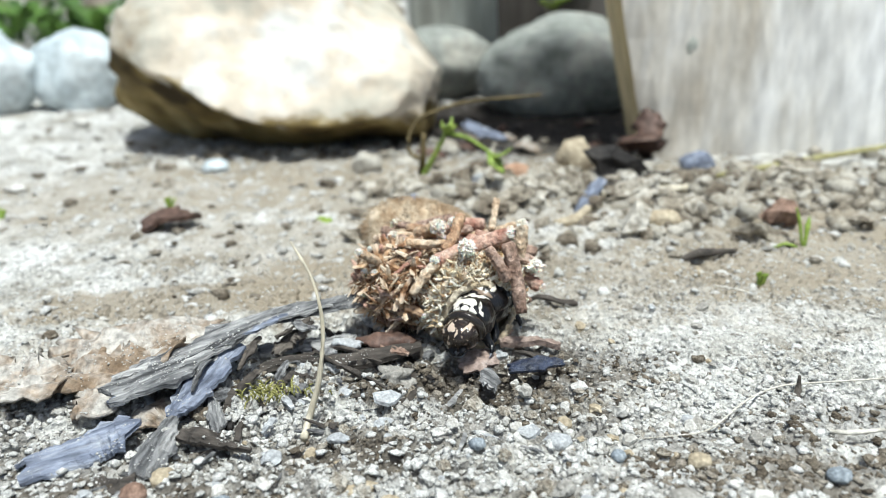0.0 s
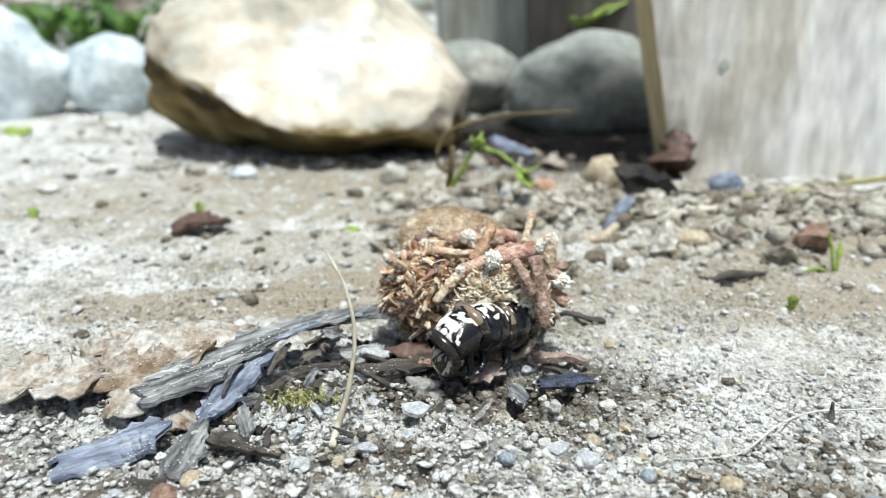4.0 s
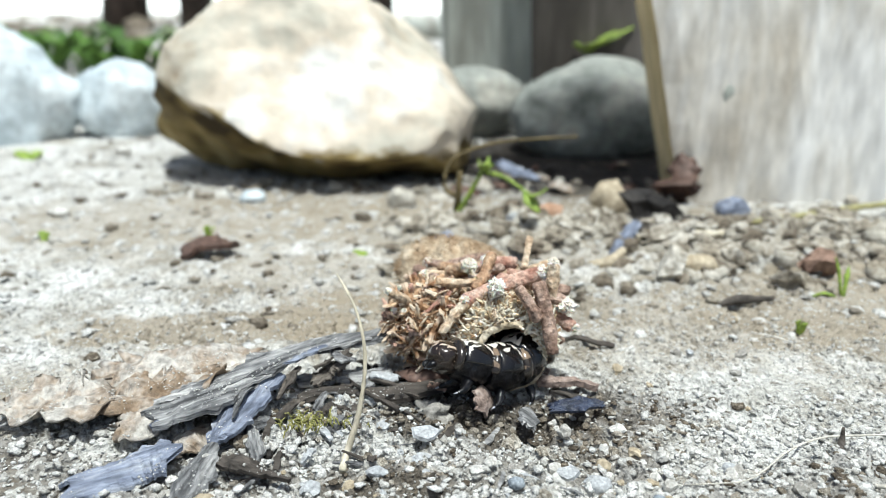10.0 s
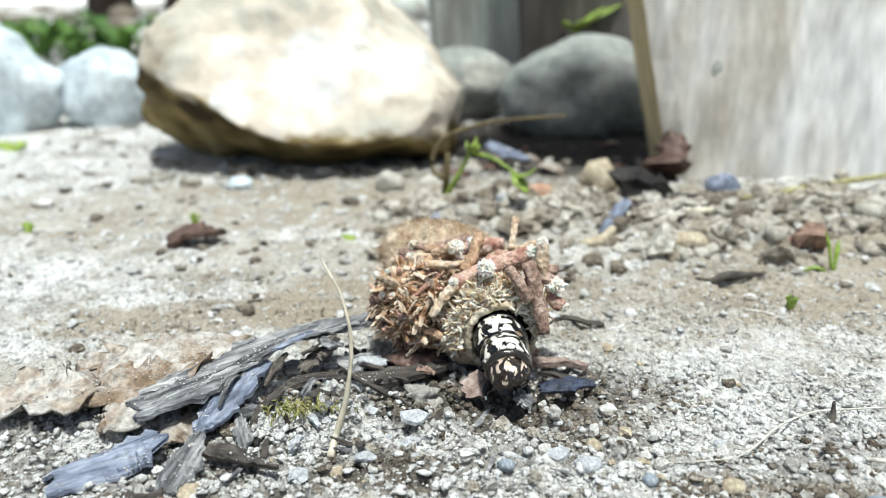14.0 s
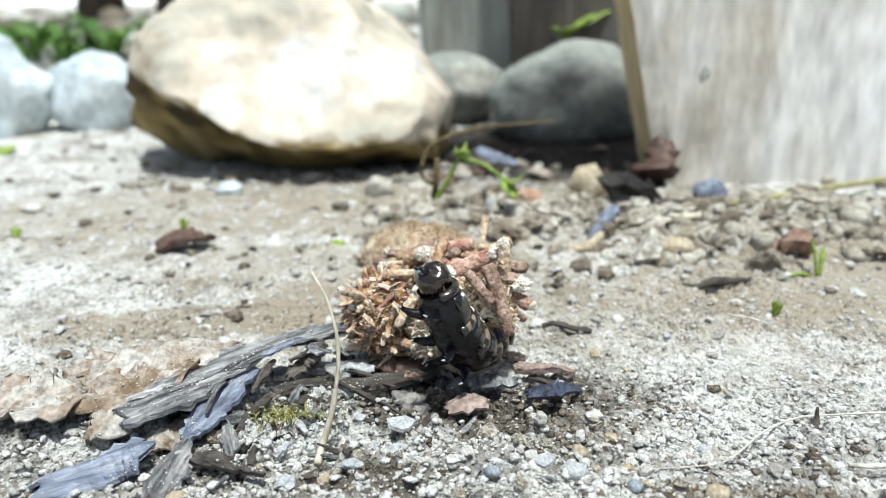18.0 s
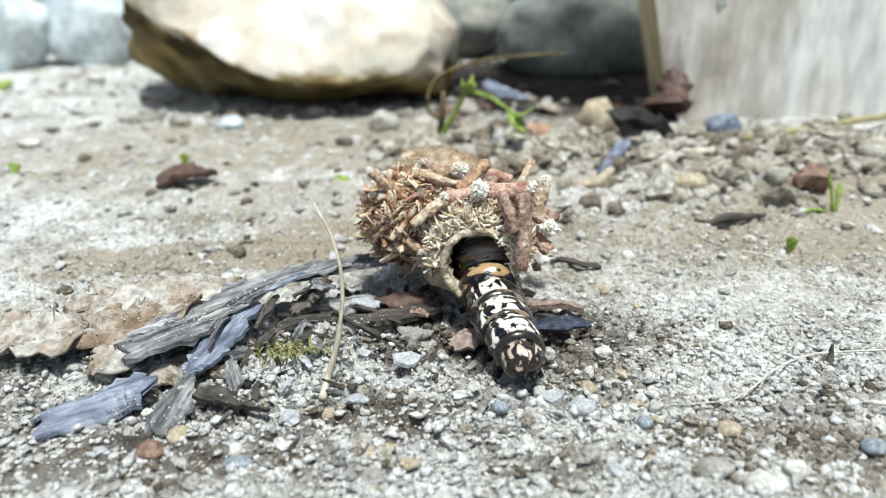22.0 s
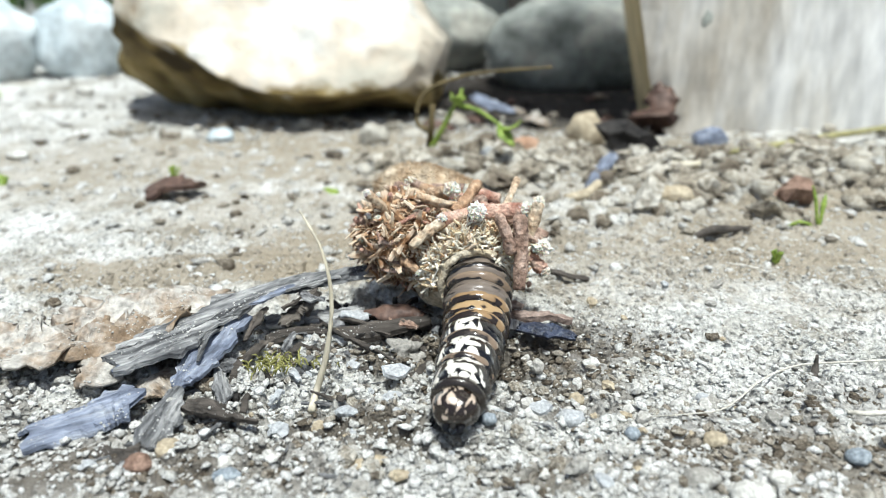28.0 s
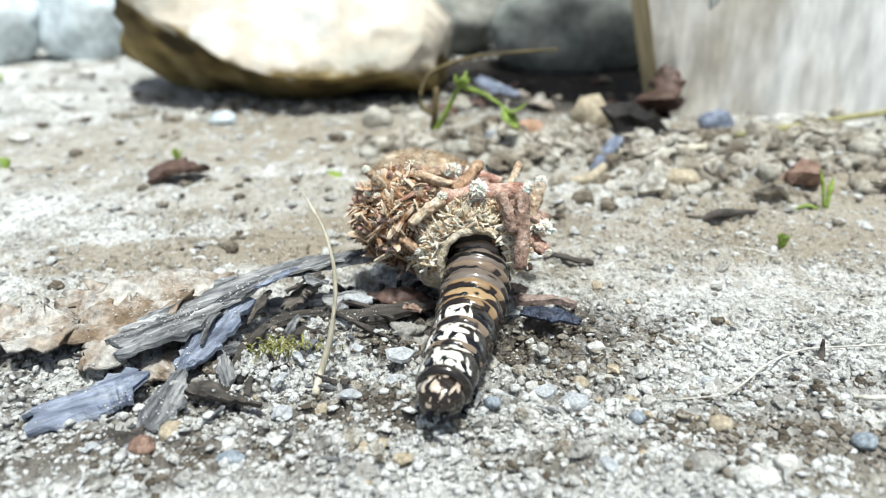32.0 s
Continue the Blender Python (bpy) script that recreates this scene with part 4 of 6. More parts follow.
def flake(w, d, t, at, turn, seed, material, label, category="stone flake"):
    """A flat broken flake with a few straight edges."""
    rf = random.Random(seed)
    n = rf.choice((5, 6, 7))
    rim = [(math.cos(6.283 * (k + rf.uniform(-0.3, 0.3)) / n), math.sin(6.283 * (k + rf.uniform(-0.3, 0.3)) / n), rf.uniform(0.7, 1.1)) for k in range(n)]
    V = [(c * q * w * 0.9, s_ * q * d * 0.9, t * rf.uniform(0.7, 1.2)) for c, s_, q in rim] + [(c * q * w, s_ * q * d, 0) for c, s_, q in rim] + [(c * q * w * 0.8, s_ * q * d * 0.8, -t) for c, s_, q in rim]
    Fc = [tuple(range(n)), tuple(range(2 * n, 3 * n))[::-1]]
    for o in (0, n):
        Fc += [(o + k, o + n + k, o + n + (k + 1) % n, o + (k + 1) % n) for k in range(n)]
    return thing("stone_flake", mesh("stone_flake", V, Fc, material), label, category, at=(at[0], at[1], ground_z(*at) + t + 0.3), turn=turn)


chunk("pebble", (1.9, 1.2, 1.0), (-23.3, 66.4, 0.0), 1, M_white, "smooth white oval pebble on grit")
chunk("pebble", (1.4, 1.1, 0.9), (-25.6, 62.2, 0.0), 2, M_redp, "small red-brown pebble on grit")
chunk("pebble", (1.3, 1.2, 1.1), (-23.7, 65.1, 0.0), 3, M_tan, "small tan pebble on grit")
chunk("pebble", (1.3, 0.9, 0.5), (-16.7, 59.9, 0.0), 4, M_blue, "blue-grey flat pebble on grit")
chunk("pebble", (0.8, 0.8, 0.6), (22.0, 65.0, 0.0), 5, M_blue, "blue-grey small pebble on gravel")
chunk("pebble", (0.9, 0.7, 0.6), (7.8, 66.8, 0.0), 6, M_blue, "dark blue small pebble on gravel")
chunk("pebble", (1.5, 1.1, 0.9), (16.4, 68.2, 0.0), 7, M_flake, "pale grey angular pebble with a blue stain")
chunk("pebble", (0.9, 0.9, 0.9), (17.7, 71.8, 0.0), 8, M_tan, "tiny round buff pebble on gravel")
flake(2.3, 1.3, 0.35, (-1.5, 75.5), (20, 6, 30), 9, M_flake, "flat pale grey stone flake on grit")
flake(1.7, 0.8, 0.35, (-6.7, 80.2), (16, 0, 60), 10, M_flake, "small pale stone flake on grit")
flake(1.6, 1.1, 0.5, (13.6, 69.5), (14, -8, 10), 12, M_flake, "pale grey angular stone flake on gravel")
flake(1.1, 0.8, 0.4, (23.5, 67.0), (10, 6, 40), 13, M_pebble, "small grey angular stone flake on gravel")
chunk("chip", (2.8, 1.0, 0.4), (-4.9, 62.5, 0.0), 11, M_tan, "pale buff bark chip on gravel", "chip", turn=(0, 0, 12))
chunk("soil_clod", (2.4, 1.6, 1.3), (-0.9, 83.2, 0.0), 12, M_pebble, "grey crumbly clod before the bag", "clod", 0.8, 4)
chunk("pebble", (2.0, 1.4, 0.8), (30.0, 55.8, 0.0), 13, M_pebble, "broad pale pebble at the gravel's edge")
chunk("pebble", (1.2, 0.9, 0.7), (33.4, 57.1, 0.0), 14, M_white, "small pale chip standing on gravel", turn=(60, 20, 0))
chunk("pebble", (1.7, 1.2, 0.8), (26.1, 57.5, 0.0), 15, M_pebble, "flat grey pebble in damp soil")
chunk("pebble", (1.2, 0.9, 0.8), (29.5, 63.2, 0.0), 16, M_tan, "small tan pebble in damp soil")
chunk("pebble", (1.2, 1.0, 0.8), (41.9, 59.9, 0.0), 17, M_blue, "dull violet pebble on gravel")
chunk("pebble", (3.6, 2.4, 3.0), (24.4, 162.3, 0.0), 18, M_orange, "orange-brown pebble among clods", turn=(0, 0, 20))
chunk("pebble", (4.0, 3.2, 3.0), (67.9, 129.4, 2.6), 19, M_redp, "rough red-brown stone on the heap of clods", "pebble", 0.9, 2)
chunk("soil_clod", (4.6, 4.0, 4.2), (40.2, 175.4, 3.4), 20, M_tan, "rounded buff clod before the shaded hollow", "clod", 0.3)
chunk("charred_wood", (6.6, 3.6, 4.0), (47.7, 161.0, 4.2), 27, M_char, "black charred wood lump among the clods", "charred wood", 0.9, 2, "", (10, 25, 10))
chunk("charred_wood", (4.0, 2.0, 1.2), (52.4, 158.8, 2.6), 34, M_char, "small black charred splinter among the clods", "charred wood", 0.8, 3)
chunk("pebble", (4.0, 3.0, 3.0), (65.5, 164.9, 3.5), 22, M_barkblue, "bluish grey pebble at the foot of the board")
chunk("pebble", (1.8, 1.4, 2.2), (16.5, 161.1, 2.0), 23, M_flake, "pale bluish pebble among clods")
chunk("soil_clod", (5.0, 3.0, 1.6), (46.2, 132.8, 2.0), 24, M_tan, "flat ochre clod in front of the stalk", "clod", 0.3)
chunk("soil_clod", (3.4, 3.0, 3.0), (-9.4, 184.7, 1.5), 25, M_clod, "brown clod at the foot of the boulder", "clod", 0.35)
chunk("pebble", (3.4, 2.4, 2.0), (-47.1, 188.8, 1.0), 26, M_blues, "pale bluish pebble before the boulder")
chunk("pebble", (3.0, 2.4, 1.6), (-106.9, 257.0, 1.0), 27, M_white, "white pebble before the pale stones")
chunk("pebble", (2.6, 1.6, 1.0), (-90.5, 176.2, 0.6), 28, M_white, "white pebble on the soil")
strip("seed_husk", [(-50.4, 143.3, 0.8), (-47.3, 144.5, 2.0), (-43.5, 144.4, 2.6), (-41.3, 146.3, 2.2)], [4, 7, 8, 4], M_seed, "brown curled seed husk lying on the soil", 0.9, -0.25, 29, 0.1, 16, 8, "seed", 0.3)
strip("bark_strip", [(-2.6, 146.0, 0.6), (0.7, 152.1, 1.6), (4.3, 159.5, 1.2)], [2, 4, 2], M_barkblue, "grey leaf scrap behind the bag", 0.4, 0.3, 31, 0.2)
strip("dead_leaf", [(56.8, 185.8, 2.0), (56.6, 181.0, 7.2), (58.6, 182.0, 11.0), (59.7, 183.0, 12.8)], [8, 11, 9, 4], M_seed, "curled red-brown dead leaf against the board", 0.4, 0.5, 32, 0.25, 16, 8, "leaf", 0.8)
strip("dead_leaf", [(16.7, 205.0, 7.5), (21.7, 202.0, 5.7), (26.7, 200.0, 3.8)], [4, 7, 4], M_barkblue, "violet-grey dead leaf in the shaded hollow", 0.4, 0.4, 33, 0.25, 14, 8, "leaf", 0.6)

from mathutils.bvhtree import BVHTree


def dust_on(objects, count, seed):
    """Grit that has come to lie on the litter."""
    rng = np.random.default_rng(seed)
    tv, tf = [], []
    for ob in objects:
        o = len(tv)
        m = ob.matrix_world
        tv += [m @ v.co * 1000 for v in ob.data.vertices]
        tf += [tuple(i + o for i in p.vertices) for p in ob.data.polygons]
    tree = BVHTree.FromPolygons(tv, tf)
    V, Fc, off = [], [], 0
    t = (1 + 5 ** 0.5) / 2
    bv = np.array([(-1, t, 0), (1, t, 0), (-1, -t, 0), (1, -t, 0), (0, -1, t), (0, 1, t), (0, -1, -t), (0, 1, -t), (t, 0, -1), (t, 0, 1), (-t, 0, -1), (-t, 0, 1)]) / 1.9
    bf = np.array([(0, 11, 5), (0, 5, 1), (0, 1, 7), (0, 7, 10), (0, 10, 11), (1, 5, 9), (5, 11, 4), (11, 10, 2), (10, 7, 6), (7, 1, 8), (3, 9, 4), (3, 4, 2), (3, 2, 6), (3, 6, 8), (3, 8, 9), (4, 9, 5), (2, 4, 11), (6, 2, 10), (8, 6, 7), (9, 8, 1)])
    for _ in range(count):
        x, y = rng.uniform(-62, 2), rng.uniform(62, 110)
        hit, nor, _, _ = tree.ray_cast(Vector((x, y, 30)), Vector((0, 0, -1)))
        if hit is None or fbm(x * 0.25, y * 0.25, 6.0) < rng.uniform(-0.1, 0.35):
            continue
        r = 0.03 * (6 ** (rng.random() ** 2.2))
        v = bv * (1 + rng.uniform(-0.3, 0.3, (12, 1))) * (r, r, r * 0.7) + (hit.x, hit.y, hit.z + r * 0.2)
        V.append(v)
        Fc.append(bf + off)
        off += 12
    return np.concatenate(V) * 0.001, np.concatenate(Fc)


bpy.context.view_layer.update()
thing("grit", joined("grit", *dust_on([o for o in scene.objects if o.name.split(".")[0] in ("bark_strip", "dead_leaf", "splinter") and o.type == 'MESH'], 24000, 9), M_grain), "pale grit strewn over the dead leaves and bark", "grit", kind="stuff")

PEBBLES = [mesh("pebble", *lump(1, rk.uniform(0.7, 1), rk.uniform(0.5, 0.8), 200 + k, 2, 0.5, 1.5), (M_pebble, M_clodp, M_pebble, M_white, M_clodp, M_pebble, M_flake, M_clodp, M_pebble, M_pebble, M_tan, M_clodp)[k % 12]) for k in range(24)]
for k in range(300):
    y = rk.uniform(55, 104)
    x = rk.uniform(-0.5, 0.52) * y
    if rk.random() < 0.35:
        x, y = rk.gauss(16, 11), rk.gauss(68, 5)
    elif rk.random() < 0.3:
        x, y = rk.gauss(-12, 9), rk.gauss(70, 6)
    r = rk.choice((0.35, 0.45, 0.55, 0.7, 0.95)) * rk.uniform(0.8, 1.2)
    ob = part("pebble", PEBBLES[k % 24], ground, "", Matrix.LocRotScale(Vector((x, y, ground_z(x, y) + r * 0.3)) * 0.001, Euler((rk.uniform(-0.4, 0.4), rk.uniform(-0.4, 0.4), rk.uniform(0, 6.28))), Vector((r, r, r))))

# dark bark flakes under and round the longer strip and the bag
FLAKES = [mesh("bark_flake", *ribbon([(-1, 0, 0), (0, 0, 0.25), (1, 0, -0.1)], [rk.uniform(0.3, 0.9), rk.uniform(0.6, 1.1), rk.uniform(0.2, 0.7)], 0.16, 7, 4, 0.4, 0.4, 300 + k, 0.3), (M_barkdark, M_char, M_barkdark, M_bark)[k % 4]) for k in range(12)]
for k in range(90):
    x, y = (rk.gauss(-9, 8), rk.gauss(85, 4)) if k % 3 else (rk.gauss(-22, 8), rk.gauss(76, 4))
    r = rk.choice((0.5, 0.8, 1.1, 1.5)) * rk.uniform(0.7, 1.2)
    ob = tagged(new("bark_flake", FLAKES[k % 12]), "small dark rotten bark flake among the litter", "bark", "bark litter")
    ob.matrix_basis = Matrix.LocRotScale(Vector((x, y, ground_z(x, y) + 0.3 * r)) * 0.001, Euler((rk.uniform(-0.5, 0.5), rk.uniform(-0.6, 0.6), rk.uniform(0, 6.28))), Vector((r, r, r)))

for k in range(44):
    x, y = rk.gauss(-3, 4.5), rk.gauss(91.5, 3.0)
    r = rk.choice((0.7, 1.0, 1.4, 1.9)) * rk.uniform(0.7, 1.2)
    ob = tagged(new("bark_flake", FLAKES[k % 12]), "small rotten bark flake lying under the bag", "bark", "bark litter")
    ob.matrix_basis = Matrix.LocRotScale(Vector((x, y, ground_z(x, y) + 0.3 * r)) * 0.001, Euler((rk.uniform(-0.5, 0.5), rk.uniform(-0.6, 0.6), rk.uniform(0, 6.28))), Vector((r, r, r)))
strip("dead_leaf", [(-6.5, 92.0, 0.6), (-2.6, 90.2, 2.2), (1.6, 89.6, 1.0)], [1.8, 4.2, 1.8], M_seed, "curled dark brown dead leaf beside the bag", 0.3, 0.5, 61, 0.25, 14, 8, "leaf", 0.5)
strip("dead_leaf", [(-9.5, 91.6, 0.6), (-7.6, 90.2, 1.4), (-5.4, 89.4, 0.8)], [1.0, 2.6, 1.2], M_flake, "small pale grey-green dead leaf on the litter", 0.3, 0.4, 62, 0.2, 12, 6, "leaf", 0.4)

# pale slivers of bark and stalk strewn over the grit
SLIVERS = [mesh("sliver", *ribbon([(-1, 0, 0), (0, 0.08, 0.12), (1, 0, 0)], [rk.uniform(0.1, 0.25), rk.uniform(0.22, 0.4), rk.uniform(0.05, 0.2)], 0.1, 8, 3, 0.4, 0.3, 340 + k, 0.1), (M_bark, M_barkdark, M_flake, M_bark)[k % 4]) for k in range(8)]
for k in range(46):
    x, y = (rk.gauss(-20, 9), rk.gauss(68, 5)) if k % 3 else (rk.gauss(4, 12), rk.gauss(72, 7))
    r = rk.choice((0.8, 1.2, 1.6, 2.2)) * rk.uniform(0.7, 1.2)
    ob = tagged(new("sliver", SLIVERS[k % 8]), "thin pale sliver of bark lying on grit", "sliver", "bark litter")
    ob.matrix_basis = Matrix.LocRotScale(Vector((x, y, ground_z(x, y) + 0.35)) * 0.001, Euler((rk.uniform(-0.3, 0.3), rk.uniform(-0.25, 0.25), rk.uniform(0, 6.28))), Vector((r, r, r)))

# larger clods of the heap
CLODS = [mesh("soil_clod", *lump(rk.uniform(1.0, 1.5), rk.uniform(0.7, 1), rk.uniform(0.45, 0.8), 500 + k, 3 if k % 2 else 1, 0.9, 1.9 if k % 2 else 1.2), M_clodp) for k in range(14)]
for k in range(110):
    x, y = (rk.gauss(68, 32), rk.gauss(146, 13)) if k % 3 else (rk.gauss(24, 14), rk.gauss(160, 9))
    if y < 122 or y > 180:
        continue
    r = rk.choice((1.6, 2.0, 2.6, 3.4)) * rk.uniform(0.8, 1.2)
    ob = tagged(new("soil_clod", CLODS[k % 14]), "crumbly pale brown clod of dry soil on the heap", "clod", "clods of the heap")
    ob.matrix_basis = Matrix.LocRotScale(Vector((x, y, ground_z(x, y) + 0.25 * r)) * 0.001, Euler((rk.uniform(-0.4, 0.4), rk.uniform(-0.4, 0.4), rk.uniform(0, 6.28))), Vector((r, r, r)))

# rotten leaves in the hollow before the stones
for k in range(16):
    x, y = rk.uniform(6, 58), rk.uniform(186, 232)
    l = rk.uniform(4, 9)
    a = rk.uniform(0, 6.28)
    d = Vector((math.cos(a), math.sin(a) * 0.5, rk.uniform(-0.1, 0.35))) * l
    p = Vector((x, y, ground_z(x, y) + 1.2))
    strip("dead_leaf", [p - d * 0.5, p + Vector((0, 0, l * 0.15)), p + d * 0.5], [l * 0.3, l * 0.6, l * 0.25], (M_seed, M_barkdark, M_leaf)[k % 3], "dark rotten leaf lying in the shaded hollow", 0.3, 0.5, 400 + k, 0.25, 8, 5, "leaf", 0.5)

# moss tuft
moss = new("moss_tuft")
moss.matrix_basis = pose(*[c * 0.001 for c in (-15.3, 79.4, 0.4)])
tagged(moss, "small yellow-green moss tuft on grit", "moss")
rm = random.Random(5)
for k in range(90):
    x, y = rm.gauss(0, 2.0), rm.gauss(0, 0.9)
    a = rm.uniform(0, 6.28)
    v, f = tube([(x, y, -0.3), (x + 0.3 * math.cos(a), y + 0.3 * math.sin(a), 0.4), (x + 0.8 * math.cos(a), y + 0.8 * math.sin(a), rm.uniform(0.3, 0.8))], [0.08, 0.1, 0.03], 5)
    part("moss_shoot", mesh("moss_shoot", v, f, M_moss), moss)


# seedling behind the bag
def seedling():
    base = Vector((3.6, 168.1, 0.0))
    ob = new("seedling")
    ob.matrix_basis = Matrix.Translation(base * 0.001)
    tagged(ob, "small seedling with a brown stem and bright green leaves", "plant")

    def rel(pts):
        return [Vector(p) - base for p in pts]

    def st(pts, r, m, n=12):
        path = curve_points(rel(pts), n)
        part("stem", mesh("stem", *tube(path, [r * (1 - 0.5 * i / n) for i in range(n)], 7), m, True), ob)
    st([(3.7, 170.2, -1.0), (4.3, 166.0, 6.1), (4.7, 166.0, 12.5)], 1.0, M_stem)
    st([(3.9, 166.0, 2.2), (7.6, 164.0, 9.1), (10.3, 163.0, 15.0)], 0.7, M_green)
    st([(10.3, 163.0, 12.9), (14.0, 160.0, 12.3), (18.0, 157.0, 10.1), (19.8, 155.0, 9.0)], 0.5, M_green)
    st([(3.9, 167.0, 6.5), (1.4, 168.0, 8.2), (2.0, 169.0, 12.5), (5.2, 170.0, 15.6), (14.8, 172.0, 18.0), (32.1, 176.0, 18.4)], 0.55, M_stem, 24)
    for k, (p, q, r, w) in enumerate([((18.0, 157.0, 10.1), (19.4, 155.0, 8.6), (20.8, 153.0, 6.4), 4.2), ((18.4, 157.0, 9.3), (20.5, 155.0, 10.0), (22.3, 154.0, 11.4), 3.8), ((10.3, 163.0, 12.9), (10.0, 162.0, 14.8), (10.7, 162.0, 16.5), 3.8), ((9.8, 163.0, 13.1), (9.1, 163.0, 14.4), (8.8, 163.0, 15.6), 2.6)]):
        part("leaf", mesh("leaf", *ribbon(rel([p, q, r]), [0.6, w, 0.5], 0.25, 9, 4, 0.1, 0.2, k, 0.1), M_green, True), ob)


seedling()


def sprig(name, base, tips, label, r=0.4, w=1.6):
    ob = new(name)
    b = Vector(base)
    ob.matrix_basis = Matrix.Translation(b * 0.001)
    tagged(ob, label, "plant", "small sprouts")
    for k, tip in enumerate(tips):
        t = Vector(tip) - b
        part("leaf", mesh("leaf", *ribbon([(0, 0, -0.5), t * 0.55 + Vector((0, 0, 0.8)), t], [w * 0.5, w, w * 0.15], 0.25, 9, 3, 0.08, 0.3, k, 0.1), M_green, True), ob)


sprig("grass_sprout", (67.9, 119.5, 0.5), [(66.6, 121.0, 7.0), (69.5, 122.0, 5.2), (62.6, 120.0, 0.4)], "bright green grass blades among the clods", w=0.9)
sprig("sprout", (-15.4, 142.2, 0.0), [(-17.3, 150.0, -0.7), (-15.0, 149.0, -0.9)], "tiny green sprout on the soil", w=2.0)
sprig("sprout", (-49.5, 157.7, 0.0), [(-49.8, 158.0, 2.4), (-48.2, 158.0, 2.1)], "tiny green sprout beside a brown husk", w=1.5)
sprig("sprout", (54.9, 106.6, 0.0), [(54.6, 107.0, 1.4), (55.1, 106.0, 1.3)], "tiny green sprout on the path", w=1.2)
sprig("sprout", (-83.8, 155.6, 0.0), [(-85.5, 158.0, 1.2), (-83.3, 157.0, 1.1)], "tiny green sprout on the soil", w=1.6)
sprig("sprout", (56.2, 300.0, 31.7), [(51.4, 298.0, 34.4), (59.5, 296.0, 34.5), (67.5, 300.0, 38.9), (74.3, 302.0, 39.9)], "yellow-green leaves behind the dark stone", w=7.0)
sprig("sprout", (44.3, 142.1, 2.0), [(45.8, 150.0, 0.7), (47.8, 150.0, 0.5)], "tiny green sprout among the clods", w=1.8)
sprig("sprout", (-133.4, 246.3, 0.5), [(-139.9, 252.0, 1.9), (-131.4, 252.0, 1.9)], "green shoots at the foot of the pale stones", w=5.0)


# ---- the bag of the bagworm ----
BAG = Vector((4, 110, 4))


def rel(p):
    return Vector(p) - BAG


bag = new("bagworm_bag")
bag.matrix_basis = Matrix.Translation(BAG * 0.001)
tagged(bag, "brown silk bag covered in chopped twigs and chaff, lying on gravel", "bagworm bag")

#            y      cx    cz    rx    rz
SECTIONS = ((89.0, 9.0, 5.0, 3.7, 3.8), (88.0, 8.9, 5.0, 4.2, 4.3), (88.8, 8.6, 5.1, 5.0, 5.0), (91.5, 7.0, 5.3, 6.8, 5.6), (95, 5.6, 5.3, 8.0, 5.9), (101, 4.8, 5.3, 8.4, 5.9), (108, 4.2, 5.2, 8.2, 5.7), (116, 3.4, 5.0, 7.2, 5.4), (124, 2.4, 4.6, 5.6, 4.8), (130, 1.8, 4.0, 3.6, 3.4), (132.5, 1.6, 3.8, 0.6, 0.6))
LINING = ((89.0, 9.0, 5.0, 3.7, 3.8), (94, 8.5, 5.2, 4.0, 4.0), (104, 6.0, 5.2, 4.4, 4.3), (116, 4.0, 5.0, 4.3, 4.2), (123, 3.0, 4.6, 3.4, 3.2), (125, 3.0, 4.6, 0.5, 0.5))


def sleeve(rows, sides=40, rough=0.5, seed=1):
    V, Fc = [], []
    fine = []
    for a, b in zip(rows, rows[1:]):
        k = max(1, int(abs(b[0] - a[0]) / 1.2))
        fine += [[a[j] + (b[j] - a[j]) * i / k for j in range(5)] for i in range(k)]
    fine.append(list(rows[-1]))
    for y, cx, cz, rx, rz in fine:
        for k in range(sides):
            a = 2 * math.pi * k / sides
            d = 1 + rough * 0.12 * fbm(math.cos(a) * 3, math.sin(a) * 3 + seed, y * 0.35)
            V.append(rel((cx + rx * d * math.cos(a), y + 0.5 * rough * fbm(a * 1.5, seed, y), cz + rz * d * math.sin(a))))
    n = len(fine)
    for i in range(n - 1):
        for k in range(sides):
            a, b = i * sides + k, i * sides + (k + 1) % sides
            Fc.append((a, a + sides, b + sides, b))
    return V, Fc


sack = part("sack", mesh("sack", *sleeve(SECTIONS[3:], rough=0.9), M_sack, True), bag, "brown felted silk sack")
part("mouth_rim", mesh("mouth_rim", *sleeve(SECTIONS[:4], rough=1.6, seed=4), M_lip, True), bag, "pale ragged silk rim of the mouth")
part("lining", mesh("lining", *sleeve(LINING, rough=0.6, seed=7), M_inner, True), bag, "dark silk lining of the mouth")


def on_sack(y, a, out=0.0):
    """A point of the sack's outside at y and angle a (0: to the right, 90 degrees: up)."""
    rows = SECTIONS[2:]
    for p, q in zip(rows, rows[1:]):
        if p[0] <= y <= q[0]:
            f = (y - p[0]) / (q[0] - p[0])
            cx, cz, rx, rz = [p[j] + (q[j] - p[j]) * f for j in range(1, 5)]
            return Vector((cx + (rx + out) * math.cos(a), y, cz + (rz + out) * math.sin(a)))
    return Vector((SECTIONS[2][1], y, SECTIONS[2][2]))


rb = random.Random(21)


